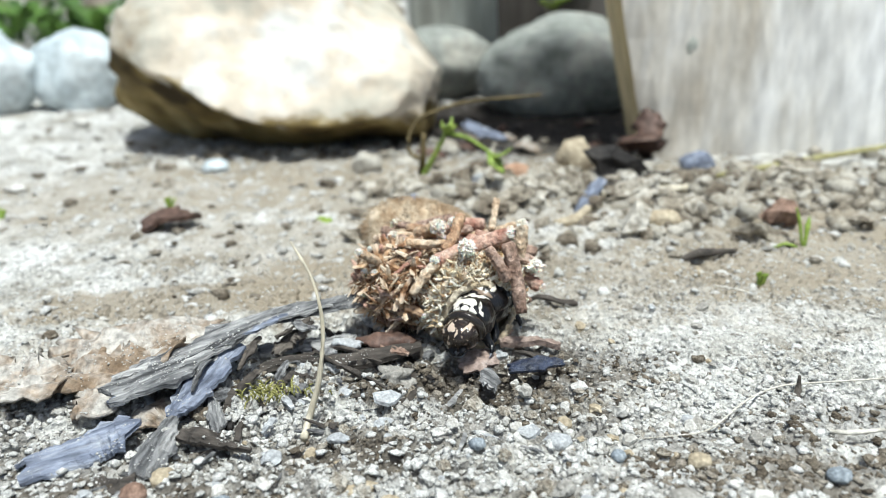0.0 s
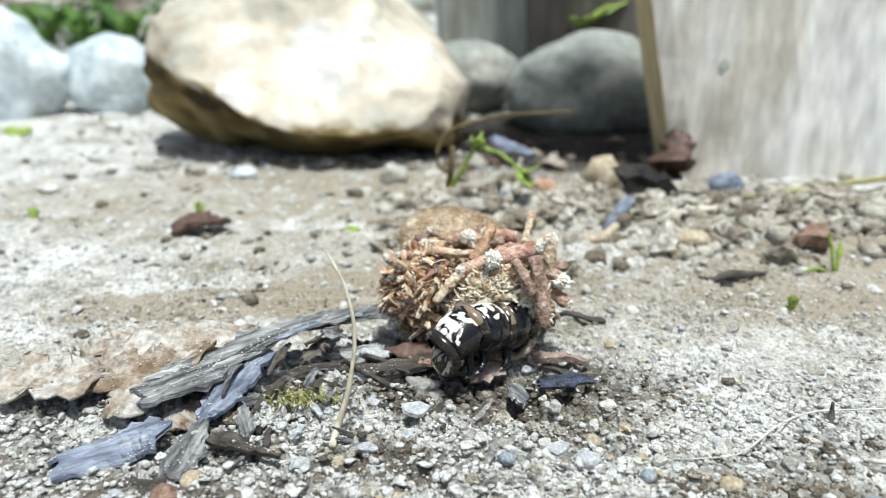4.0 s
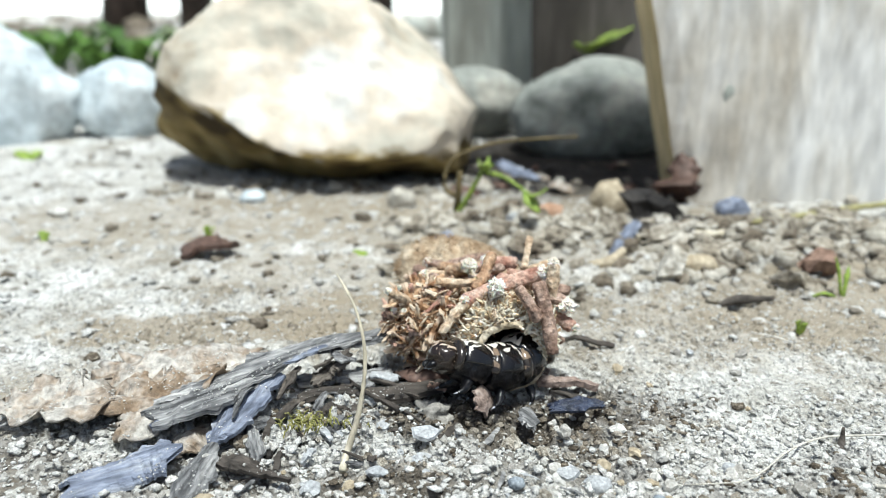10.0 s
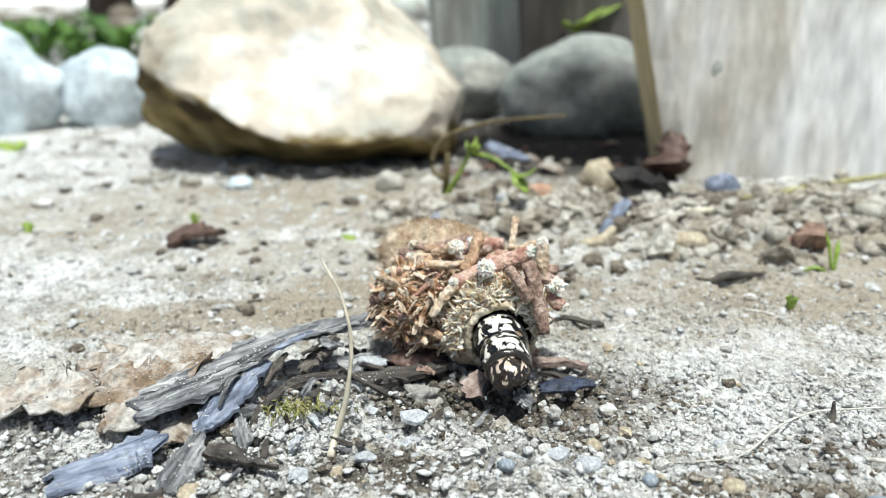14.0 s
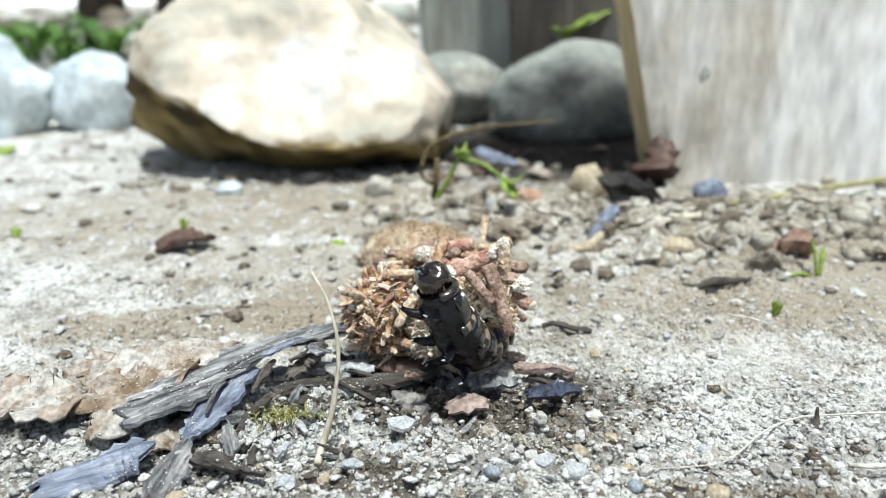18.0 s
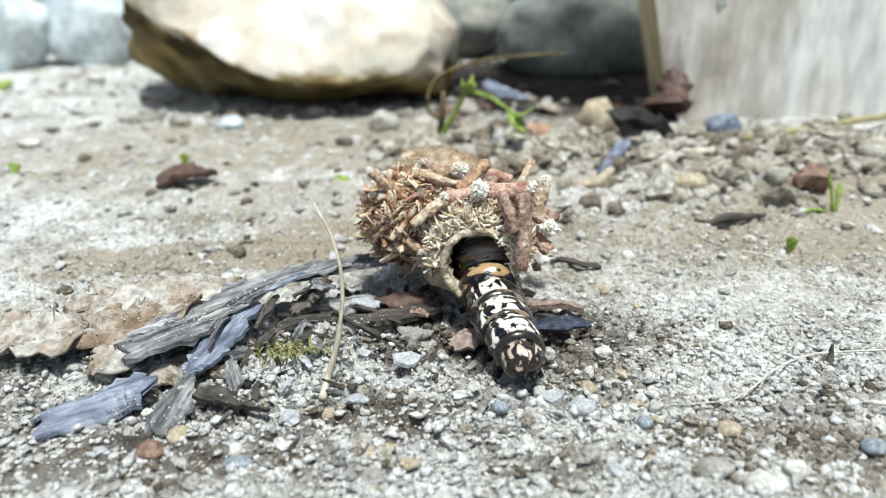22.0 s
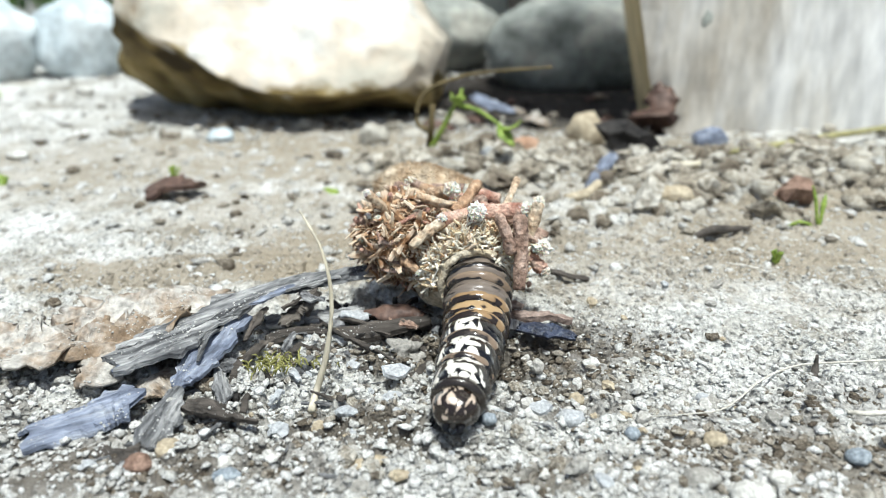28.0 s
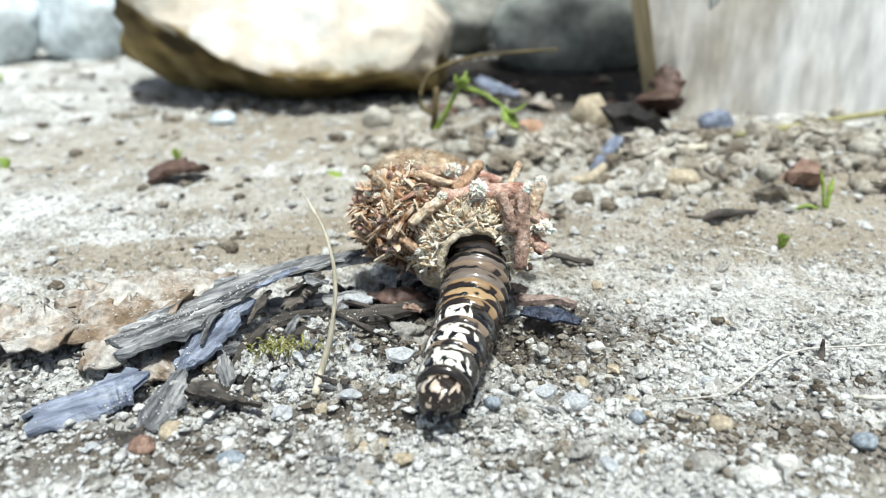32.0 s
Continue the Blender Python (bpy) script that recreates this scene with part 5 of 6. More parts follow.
def twig(a, b, r, material, label, seed, bend=0.4):
    a, b = Vector(a), Vector(b)
    mid = (a + b) / 2 + Vector((rb.uniform(-1, 1), rb.uniform(-1, 1), rb.uniform(-0.3, 1))) * bend
    n = 18
    path = curve_points([rel(a), rel(mid), rel(b)], n)
    rad = [r * (1 + 0.18 * fbm(i * 0.35, seed)) * (1 if 0 < i < n - 1 else 0.8) for i in range(n)]
    V, Fc = tube(path, rad, 12)
    # wrinkled bark: ridges along the stalk, knobs across it
    for i, v in enumerate(V):
        c = path[min(i // 12, n - 1)]
        d = 0.20 * fbm(i % 12 * 2.3, seed * 1.7, i // 12 * 0.10, 2) + 0.07 * fbm(v.x * 1.4, v.y * 1.4, v.z * 1.4, 2)
        V[i] = v + (v - c) * d * 1.6
    return part("twig", mesh("twig", V, Fc, material, True), bag, label)


def tuft(parent, at, r, seed):
    """Frayed pith at a cut end: an uneven crumbly core under many short torn fibres."""
    rt = random.Random(seed)
    c = rel(at)
    V, Fc = lump(r * rt.uniform(0.85, 1.1), r * rt.uniform(0.8, 1.0), r * rt.uniform(0.75, 0.95), seed + 3, 4, 0.55, 3.2)
    V = [tuple(Vector(v) + c) for v in V]
    Fc = list(Fc)
    for _ in range(170):
        d = Vector((rt.gauss(0, 1), rt.gauss(0, 1) - 0.3, rt.gauss(0, 1))).normalized()
        e = (d + Vector((rt.gauss(0, 0.6), rt.gauss(0, 0.6), rt.gauss(0, 0.6)))).normalized()
        l = r * rt.uniform(0.85, 1.3)
        v, f = tube([c + d * r * 0.6, c + d * l * 0.85, c + (d * 0.6 + e * 0.4) * l], [r * 0.09, r * 0.07, r * 0.025], 3)
        o = len(V)
        V += [tuple(q) for q in v]
        Fc += [tuple(i + o for i in q) for q in f]
    part("pith", mesh("pith", V, Fc, M_pith), parent, "frayed white pith")


def twig_with(a, b, r, material, label, seed, ends):
    t = twig(a, b, r, material, label, seed)
    for k, (p, s) in enumerate(ends):
        tuft(t, p, s, seed * 7 + k)


twig_with((2.7, 90.5, 11.2), (13.2, 93.0, 14.2), 0.95, M_twigred, "thick reddish twig with frayed ends", 1, [((13.2, 92.8, 14.4), 0.95), ((3.1, 90.0, 11.8), 0.6)])
twig_with((6.8, 89.5, 13.3), (8.7, 95.0, 12.7), 0.9, M_twigred, "short twig stub with white pith", 2, [((7.0, 89.2, 13.7), 1.1)])
twig_with((4.0, 98.0, 13.6), (1.3, 101.0, 11.5), 0.8, M_twig, "short tan twig with white pith", 3, [((4.0, 97.5, 13.8), 1.05)])
twig_with((6.7, 100.0, 13.4), (10.7, 101.0, 13.0), 0.9, M_twigred, "reddish twig across the top", 4, [((6.5, 99.5, 13.7), 0.9)])
twig((4.7, 92.0, 12.2), (7.1, 97.0, 15.5), 0.75, M_twig, "orange-brown twig leaning upwards", 5)
twig_with((-0.4, 93.0, 13.2), (4.9, 94.0, 12.7), 0.55, M_twig, "pale tan twig", 6, [((-0.5, 96.0, 12.2), 0.5)])
twig((12.1, 89.0, 14.5), (13.8, 85.5, 6.3), 0.85, M_twigdark, "rough dark brown twig hanging beside the mouth", 7, 0.2)
twig_with((9.6, 88.5, 14.0), (12.1, 86.8, 10.2), 0.7, M_twigdark, "rough brown twig beside the mouth", 8, [])
twig_with((14.5, 92.0, 15.9), (14.1, 91.0, 8.9), 0.75, M_twig, "upright tan twig with a pale tip", 9, [((14.5, 92.0, 15.9), 0.7)])
twig_with((12.4, 92.0, 12.2), (16.1, 91.0, 10.7), 0.85, M_twigdark, "brown twig with a frayed white end", 10, [((16.0, 90.6, 10.7), 1.1)])
twig_with((14.0, 92.0, 9.6), (17.1, 90.0, 8.0), 0.85, M_twigred, "reddish twig with a pale cut end", 11, [((17.1, 90.0, 7.9), 0.6)])
twig_with((11.8, 100.0, 12.3), (13.0, 104.0, 15.8), 0.5, M_twig, "thin broken twig pointing up", 12, [])
twig_with((-6.5, 91.0, 12.6), (-2.9, 93.0, 9.9), 0.55, M_twig, "pale twig tip at the side", 13, [((-6.5, 91.0, 12.6), 0.5)])
twig((0.1, 88.0, 8.0), (3.4, 90.0, 11.4), 0.65, M_twig, "tan twig across the front", 14)
twig((-3.6, 92.0, 8.4), (-2.4, 96.0, 11.7), 0.6, M_twigdark, "brown twig at the side", 15)
twig((9.4, 99.0, 12.2), (13.5, 97.0, 11.3), 0.7, M_twigred, "reddish twig under the others", 16)
twig_with((-0.7, 89.5, 5.6), (1.5, 88.5, 4.9), 0.55, M_twig, "pale splinter below the mouth's side", 17, [((1.6, 88.4, 4.8), 0.4)])
twig((-4.7, 93.0, 9.6), (-0.7, 91.0, 7.7), 0.5, M_twig, "tan splinter at the side", 18)
twig((1.3, 103.0, 11.7), (7.9, 106.0, 12.4), 0.9, M_twigdark, "brown twig across the back", 19)
twig((4.1, 92.0, 10.0), (8.8, 92.0, 11.2), 0.5, M_twig, "tan splinter above the mouth", 20)
twig((-3.2, 104.0, 11.3), (1.2, 99.0, 10.6), 0.7, M_twigdark, "brown twig over the side", 22)
twig((13.0, 92.0, 6.0), (16.4, 94.0, 4.3), 0.6, M_twigdark, "brown twig low at the side", 23)


def sliver(l, w, t, seed):
    """A small chip of stalk: bent, tapered, with thickness."""
    rs = random.Random(seed)
    return ribbon([(0, -l / 2, 0), (rs.uniform(-0.1, 0.1) * l, 0, rs.uniform(-0.08, 0.15) * l), (0, l / 2, 0)], [w * rs.uniform(0.2, 1), w, w * rs.uniform(0.1, 0.8)], t, 5, 2, 0.35, rs.uniform(0.2, 0.8), seed, 0.1)


CHIPS = [mesh("chaff_piece", *sliver(rb.uniform(1.5, 3.6), rb.uniform(0.35, 1.2), rb.uniform(0.12, 0.25), k), M_chaff) for k in range(24)]


def chaff_pose(rnd, spread):
    """A place and turn on the bag: on the dense lump at its side, above the mouth, or on the rest of the sack."""
    kind = rnd.random()
    lean = 1.1 if kind < 0.58 else 0.8
    if kind < 0.58:
        d = Vector((rnd.gauss(-0.5, 0.8), rnd.gauss(-0.7, 0.8), rnd.gauss(0.15, 0.8))).normalized()
        p = Vector((-0.2 + 6.0 * d.x, 95.5 + 5.5 * d.y, 6.6 + 5.4 * d.z)) + d * rnd.uniform(-0.5, spread)
        n = d
        if p.y < 92.5 and (p.x - 8.6) ** 2 + (p.z - 5.0) ** 2 < 33:
            p.y, p.z = 93.5, -9.0
    elif kind < 0.82:
        a = rnd.uniform(0.35, 3.6)
        r = rnd.uniform(4.8, 7.4)
        p = Vector((8.3 + r * math.cos(a) * 0.95, 88.6 + (r - 5.0) * 1.0, 5.2 + r * math.sin(a)))
        n = Vector((math.cos(a), -1.2, math.sin(a))).normalized()
    else:
        y, a = rnd.uniform(91, 116), rnd.uniform(-0.3, math.pi + 0.3)
        p = on_sack(y, a, rnd.uniform(0, spread * 0.6))
        n = Vector((math.cos(a), -0.2, math.sin(a))).normalized()
    turn = n.to_track_quat('Z', 'Y') @ Euler((0, 0, rnd.uniform(0, 6.28))).to_quaternion() @ Euler((rnd.triangular(-0.2, 1.5, lean), rnd.uniform(-0.7, 0.7), 0)).to_quaternion()
    return p, turn


for k in range(16):
    x, y, z = rb.uniform(0, 14), rb.uniform(95, 105), rb.uniform(10.5, 12.2)
    z -= 0.02 * (x - 6) ** 2
    a, l = rb.uniform(-0.7, 0.9), rb.uniform(2.5, 5)
    d = Vector((math.cos(a), rb.uniform(-0.6, 0.6), math.sin(a) * 0.35)) * l
    t = twig(Vector((x, y, z)) - d, Vector((x, y, z)) + d, rb.uniform(0.5, 0.95), (M_twig, M_twigdark, M_twigred)[k % 3], "cut twig bound to the bag", 30 + k)
    if k % 2:
        tuft(t, Vector((x, y, z)) - d, 0.75, 60 + k)
for k in range(290):
    p, turn = chaff_pose(rb, 1.3)
    if p.z > 0:
        part("chaff_piece", rb.choice(CHIPS), bag, "", Matrix.LocRotScale(rel(p) * 0.001, turn, None))

BITS = [sliver(rb.uniform(0.7, 2.4), rb.uniform(0.2, 0.6), 0.12, 50 + k) for k in range(14)]
bv, bf = [], []
for k in range(1300):
    p, turn = chaff_pose(rb, 0.7)
    if p.z < 0:
        continue
    v, f = rb.choice(BITS)
    o = len(bv)
    bv += [turn @ Vector(q) + rel(p) for q in v]
    bf += [tuple(i + o for i in q) for q in f]
# longer split straws lying every way over the lump
for k in range(46):
    d = Vector((rb.gauss(-0.55, 0.7), rb.gauss(-0.7, 0.6), rb.gauss(0.25, 0.7))).normalized()
    p = Vector((-0.2 + 6.5 * d.x, 95.5 + 5.9 * d.y, 6.6 + 5.8 * d.z))
    if p.z < 1.5 or (p.y < 92.5 and (p.x - 8.6) ** 2 + (p.z - 5.0) ** 2 < 40):
        continue
    e = Vector((rb.gauss(0, 1), rb.gauss(0, 0.6), rb.gauss(0.3, 1)))
    e = (e - d * e.dot(d) * 0.75).normalized() * rb.uniform(1.3, 2.6)
    v, f = ribbon([rel(p - e), rel(p + d * 0.3), rel(p + e)], [rb.uniform(0.3, 0.7), rb.uniform(0.6, 1.1), rb.uniform(0.2, 0.5)], 0.22, 9, 3, 0.3, 0.5, 700 + k, 0.2)
    part("straw", mesh("straw", v, f, (M_twig, M_chaff, M_twigred, M_twigdark)[k % 4]), bag, "split dry straw bound to the bag")

# short cut stubs that stand out of the lump at the side
for k in range(20):
    d = Vector((rb.gauss(-0.75, 0.5), rb.gauss(-0.35, 0.55), rb.gauss(0.3, 0.6))).normalized()
    p = Vector((-0.2 + 5.8 * d.x, 95.5 + 5.3 * d.y, 6.6 + 5.2 * d.z))
    if p.z < 2 or (p.y < 92.5 and (p.x - 8.6) ** 2 + (p.z - 5.0) ** 2 < 36):
        continue
    e = (d + Vector((rb.gauss(0, 0.45), rb.gauss(0, 0.45), rb.gauss(0, 0.45)))).normalized()
    l = rb.uniform(1.2, 2.4)
    t = twig(p - e * 1.2, p + e * l, rb.uniform(0.22, 0.45), (M_twigdark, M_twig, M_twigred, M_twigdark)[k % 4], "short cut stub standing out of the bag", 140 + k, 0.15)
    if k % 4 == 0:
        tuft(t, p + e * l, 0.4, 180 + k)
part("fine_chaff", mesh("fine_chaff", bv, bf, M_chaffs), bag, "fine pale chaff felted into the silk")["kind"] = "stuff"

# loose fibres of silk and stalk that stand out of the bag
hv, hf = [], []
for k in range(1500):
    p, turn = chaff_pose(rb, 0.6)
    if p.z < 0.5:
        continue
    l = rb.uniform(0.8, 2.6)
    d = turn @ Vector((rb.uniform(-0.6, 0.6), rb.uniform(-0.6, 0.6), 0.8)).normalized()
    e = turn @ Vector((rb.uniform(-1, 1), rb.uniform(-1, 1), 0.2)).normalized()
    w = rb.uniform(0.015, 0.05)
    v, f = tube([rel(p) - d * 0.3, rel(p) + d * l * 0.5, rel(p) + d * l * 0.75 + e * l * 0.35], [w, w * 0.8, w * 0.3], 4)
    o = len(hv)
    hv += v
    hf += [tuple(i + o for i in q) for q in f]
for k in range(900):
    y, a = rb.uniform(103, 116), rb.uniform(-0.2, 3.4)
    r = 7.2 - 0.012 * (y - 104) ** 2
    p = Vector((4.0 - 0.3 * (y - 105) + r * 1.22 * math.cos(a), y, 8.1 + r * 0.8 * math.sin(a)))
    d = Vector((math.cos(a) * 0.5 + rb.uniform(-0.4, 0.4), rb.uniform(0.0, 0.8), math.sin(a) * 0.5 + rb.uniform(-0.3, 0.3))).normalized() * rb.uniform(0.5, 1.4)
    v, f = tube([rel(p) - d * 0.2, rel(p) + d * 0.4, rel(p) + d * 0.6 + Vector((rb.uniform(-1, 1), 0.4, -0.4))], [0.07, 0.06, 0.02], 4)
    o = len(hv)
    hv += v
    hf += [tuple(i + o for i in q) for q in f]
part("fuzz", mesh("fuzz", hv, hf, M_wrap), bag, "pale loose fibres of silk and stalk")["kind"] = "stuff"

FRAYS = [sliver(rb.uniform(0.9, 2.2), rb.uniform(0.14, 0.36), 0.05, 80 + k) for k in range(10)]
fv, ff = [], []
for k in range(760):
    a = rb.uniform(0.15, 3.5)
    r = rb.triangular(4.5, 7.2, 5.2)
    p = Vector((8.4 + r * math.cos(a) * 0.98, 88.2 + (r - 4.6) * 0.9 + rb.uniform(-0.4, 0.4), 5.1 + r * math.sin(a)))
    d = (Vector((math.cos(a), -0.35, math.sin(a))) + Vector((rb.gauss(0, 1.3), rb.gauss(0, 0.45), rb.gauss(0, 1.3)))).normalized() * rb.uniform(0.6, 1.6)
    v, f = rb.choice(FRAYS if k % 5 < 2 else BITS)
    q = d.to_track_quat('Y', 'Z')
    o = len(fv)
    fv += [q @ Vector(c) * 1.25 + rel(p) + d * 0.3 for c in v]
    ff += [tuple(i + o for i in c) for c in f]
part("mouth_fringe", mesh("mouth_fringe", fv, ff, M_fringe), bag, "pale frayed fringe of silk and chaff")["kind"] = "stuff"
ring = [rel((8.9 + (4.25 + 0.25 * fbm(k * 0.4, 3.0)) * math.cos(radians(70 + 7.5 * k)), 87.9 + 0.35 * fbm(k * 0.3, 9.0), 5.0 + (4.3 + 0.25 * fbm(k * 0.4, 5.0)) * math.sin(radians(70 + 7.5 * k)))) for k in range(37)]
part("lip", mesh("lip", *tube(ring, [0.5 + 0.16 * fbm(k * 0.5, 1.0) for k in range(37)], 10, 0.08, 6), M_lip, True), bag, "thick rolled lip of cream silk")

TAIL = ((101, 5.2, 7.0, 8.0, 4.8), (105, 4.0, 7.6, 8.8, 5.3), (109, 2.6, 8.0, 8.4, 5.4), (113, 1.2, 7.8, 7.4, 5.1), (117, 0.4, 7.2, 5.6, 4.5), (120, 0.4, 6.6, 3.2, 2.8), (121, 0.4, 6.4, 0.5, 0.5))
part("tail", mesh("tail", *sleeve(TAIL, rough=1.3, seed=9), M_wrap, True), bag, "tan felted silk tail")


# ---- the caterpillar ----
def pattern(name, pale, dark, amount, scale, stretch=(1, 1, 1), band=None, gloss=0.28):
    """A larva's skin: pale plates blotched with black, black towards the belly."""
    m = bpy.data.materials.new(name)
    m.use_nodes = True
    n, l = m.node_tree.nodes, m.node_tree.links
    b = n["Principled BSDF"]
    tc = n.new("ShaderNodeTexCoord")
    mp = n.new("ShaderNodeMapping")
    mp.inputs["Scale"].default_value = stretch
    mp.inputs["Location"].default_value = (0.0131, 0.0047, 0.0083)
    l.new(tc.outputs["Object"], mp.inputs[0])
    nz = n.new("ShaderNodeTexNoise")
    nz.inputs["Scale"].default_value, nz.inputs["Detail"].default_value, nz.inputs["Distortion"].default_value = scale, 2.5, 0.8
    l.new(mp.outputs[0], nz.inputs["Vector"])
    sx = n.new("ShaderNodeSeparateXYZ")
    l.new(tc.outputs["Object"], sx.inputs[0])
    ma = n.new("ShaderNodeMath")
    ma.operation = 'MULTIPLY_ADD'
    l.new(sx.outputs["Z"], ma.inputs[0])
    ma.inputs[1].default_value = 75.0
    l.new(nz.outputs["Fac"], ma.inputs[2])
    out = ma.outputs[0]
    if band:
        mb = n.new("ShaderNodeMath")
        mb.operation = 'MULTIPLY_ADD'
        ab = n.new("ShaderNodeMath")
        ab.operation = 'ABSOLUTE'
        l.new(sx.outputs["Y"], ab.inputs[0])
        l.new(ab.outputs[0], mb.inputs[0])
        mb.inputs[1].default_value = -band
        l.new(out, mb.inputs[2])
        out = mb.outputs[0]
    rp = n.new("ShaderNodeValToRGB")
    els = rp.color_ramp.elements
    els[0].position, els[0].color = amount, (*dark, 1)
    els[1].position, els[1].color = amount + 0.03, (*pale, 1)
    e = els.new(min(amount + 0.25, 1.0))
    e.color = (*[min(1, c * 1.15) for c in pale], 1)
    l.new(out, rp.inputs[0])
    l.new(rp.outputs[0], b.inputs["Base Color"])
    nb = n.new("ShaderNodeTexNoise")
    nb.inputs["Scale"].default_value, nb.inputs["Detail"].default_value = 1400, 4
    l.new(tc.outputs["Object"], nb.inputs["Vector"])
    bp = n.new("ShaderNodeBump")
    bp.inputs["Strength"].default_value, bp.inputs["Distance"].default_value = 0.25, 0.0004
    l.new(nb.outputs["Fac"], bp.inputs["Height"])
    l.new(bp.outputs[0], b.inputs["Normal"])
    b.inputs["Roughness"].default_value = gloss
    b.inputs["Specular IOR Level"].default_value = 0.35
    b.inputs["Coat Weight"].default_value, b.inputs["Coat Roughness"].default_value = 0.7, 0.12
    return m


BLACK = (0.008, 0.007, 0.007)
M_plate = pattern("white_plate", (0.74, 0.70, 0.615), BLACK, 0.70, 560, (1, 0.8, 1), gloss=0.2)
M_plate2 = pattern("white_spotted_plate", (0.74, 0.69, 0.60), BLACK, 0.73, 520, (1.3, 0.45, 1), gloss=0.2)
M_dark = pattern("dark_plate", (0.10, 0.08, 0.06), BLACK, 0.85, 500, (1, 0.6, 1), gloss=0.25)
M_mixed = pattern("amber_plate", (0.36, 0.245, 0.125), (0.03, 0.018, 0.010), 0.62, 480, (0.5, 1.6, 1), band=150, gloss=0.2)
M_brown = pattern("grey_brown_skin", (0.15, 0.122, 0.098), (0.018, 0.014, 0.011), 0.63, 500, (0.4, 2.4, 1), gloss=0.3)
M_band = pattern("amber_fold", (0.27, 0.175, 0.088), (0.022, 0.014, 0.009), 0.60, 420, (0.4, 1, 1), band=150, gloss=0.18)
M_bandg = pattern("greyish_fold", (0.20, 0.145, 0.10), (0.02, 0.015, 0.011), 0.60, 420, (0.4, 1, 1), band=150, gloss=0.18)
M_head = pattern("head_capsule", (0.52, 0.42, 0.33), (0.020, 0.013, 0.009), 0.62, 900, (1.6, 0.5, 1), gloss=0.18)


def barrel(r, l, bulge=0.12, a0=0.0, a1=2 * math.pi, lift=0.0, nl=22, na=40, squash=0.92, ends=0.78, seed=0, creases=0.0):
    """A body ring along y; a0..a1 is the stretch of its girth, counted from the right side over the back."""
    V, Fc = [], []
    full = a1 - a0 > 6.2
    cols = na if full else na + 1
    for i in range(nl + 1):
        u = i / nl * 2 - 1
        k = ends + (1 - ends) * (1 - abs(u) ** 2.6) + bulge * (1 - u * u) * 0.5
        k -= creases * (0.5 + 0.5 * math.cos(u * 9.4)) * 0.06
        for c in range(cols):
            a = a0 + (a1 - a0) * c / na
            d = (r + lift) * k * (1 + 0.025 * fbm(math.cos(a) * 2, math.sin(a) * 2, u + seed * 3))
            if full:
                d *= 1 - 0.055 * abs(math.sin(u * 3.9 + 0.5 * fbm(a * 0.8, seed, 2.0))) ** 6 + 0.035 * fbm(math.cos(a) * 3.2, math.sin(a) * 3.2, u * 3.5 + seed)
            V.append((d * math.cos(a), u * l / 2, d * math.sin(a) * squash))
    for i in range(nl):
        for c in range(na):
            a, b = i * cols + c, i * cols + (c + 1) % cols
            Fc.append((a, b, b + cols, a + cols))
    if full:
        Fc.append(tuple(range(cols)))
        Fc.append(tuple(range(nl * cols, (nl + 1) * cols))[::-1])
    else:
        V2 = [tuple(Vector(v) * 0.93) for v in V]
        o = len(V)
        V += [(x, y / 0.93, z) for x, y, z in V2]
        Fc += [tuple(i + o for i in q)[::-1] for q in Fc]
        for c in range(na):
            Fc.append((c, c + o, c + 1 + o, c + 1))
            a = nl * cols + c
            Fc.append((a, a + 1, a + 1 + o, a + o))
        for i in range(nl):
            a = i * cols
            Fc.append((a, a + cols, a + cols + o, a + o))
            b = i * cols + na
            Fc.append((b, b + o, b + cols + o, b + cols))
    return V, Fc


larva = new("caterpillar")
larva.matrix_basis = pose(0, 0, 0)
tagged(larva, "glossy black caterpillar with cream and amber back plates", "caterpillar")

# name, radius, length, spacing from the head's centre, plate, fold
RINGS = (("head", 2.3, 3.6, 0.0), ("thorax_ring", 2.85, 5.4, 3.7), ("thorax_ring", 3.25, 5.7, 7.9), ("thorax_ring", 3.5, 5.6, 12.1), ("abdomen_ring", 3.75, 5.2, 16.0), ("abdomen_ring", 3.95, 4.6, 19.8),
         ("abdomen_ring", 4.0, 4.6, 23.5), ("abdomen_ring", 4.0, 4.6, 27.3), ("abdomen_ring", 3.8, 4.6, 31.1))
PLATES = (None, M_plate, M_plate, M_plate2, M_mixed, M_brown, M_dark, M_dark, M_dark)
FOLDS = (None, M_bandg, M_bandg, M_band, M_band, M_bandg, M_bandg, M_bandg, M_bandg)
segments = []
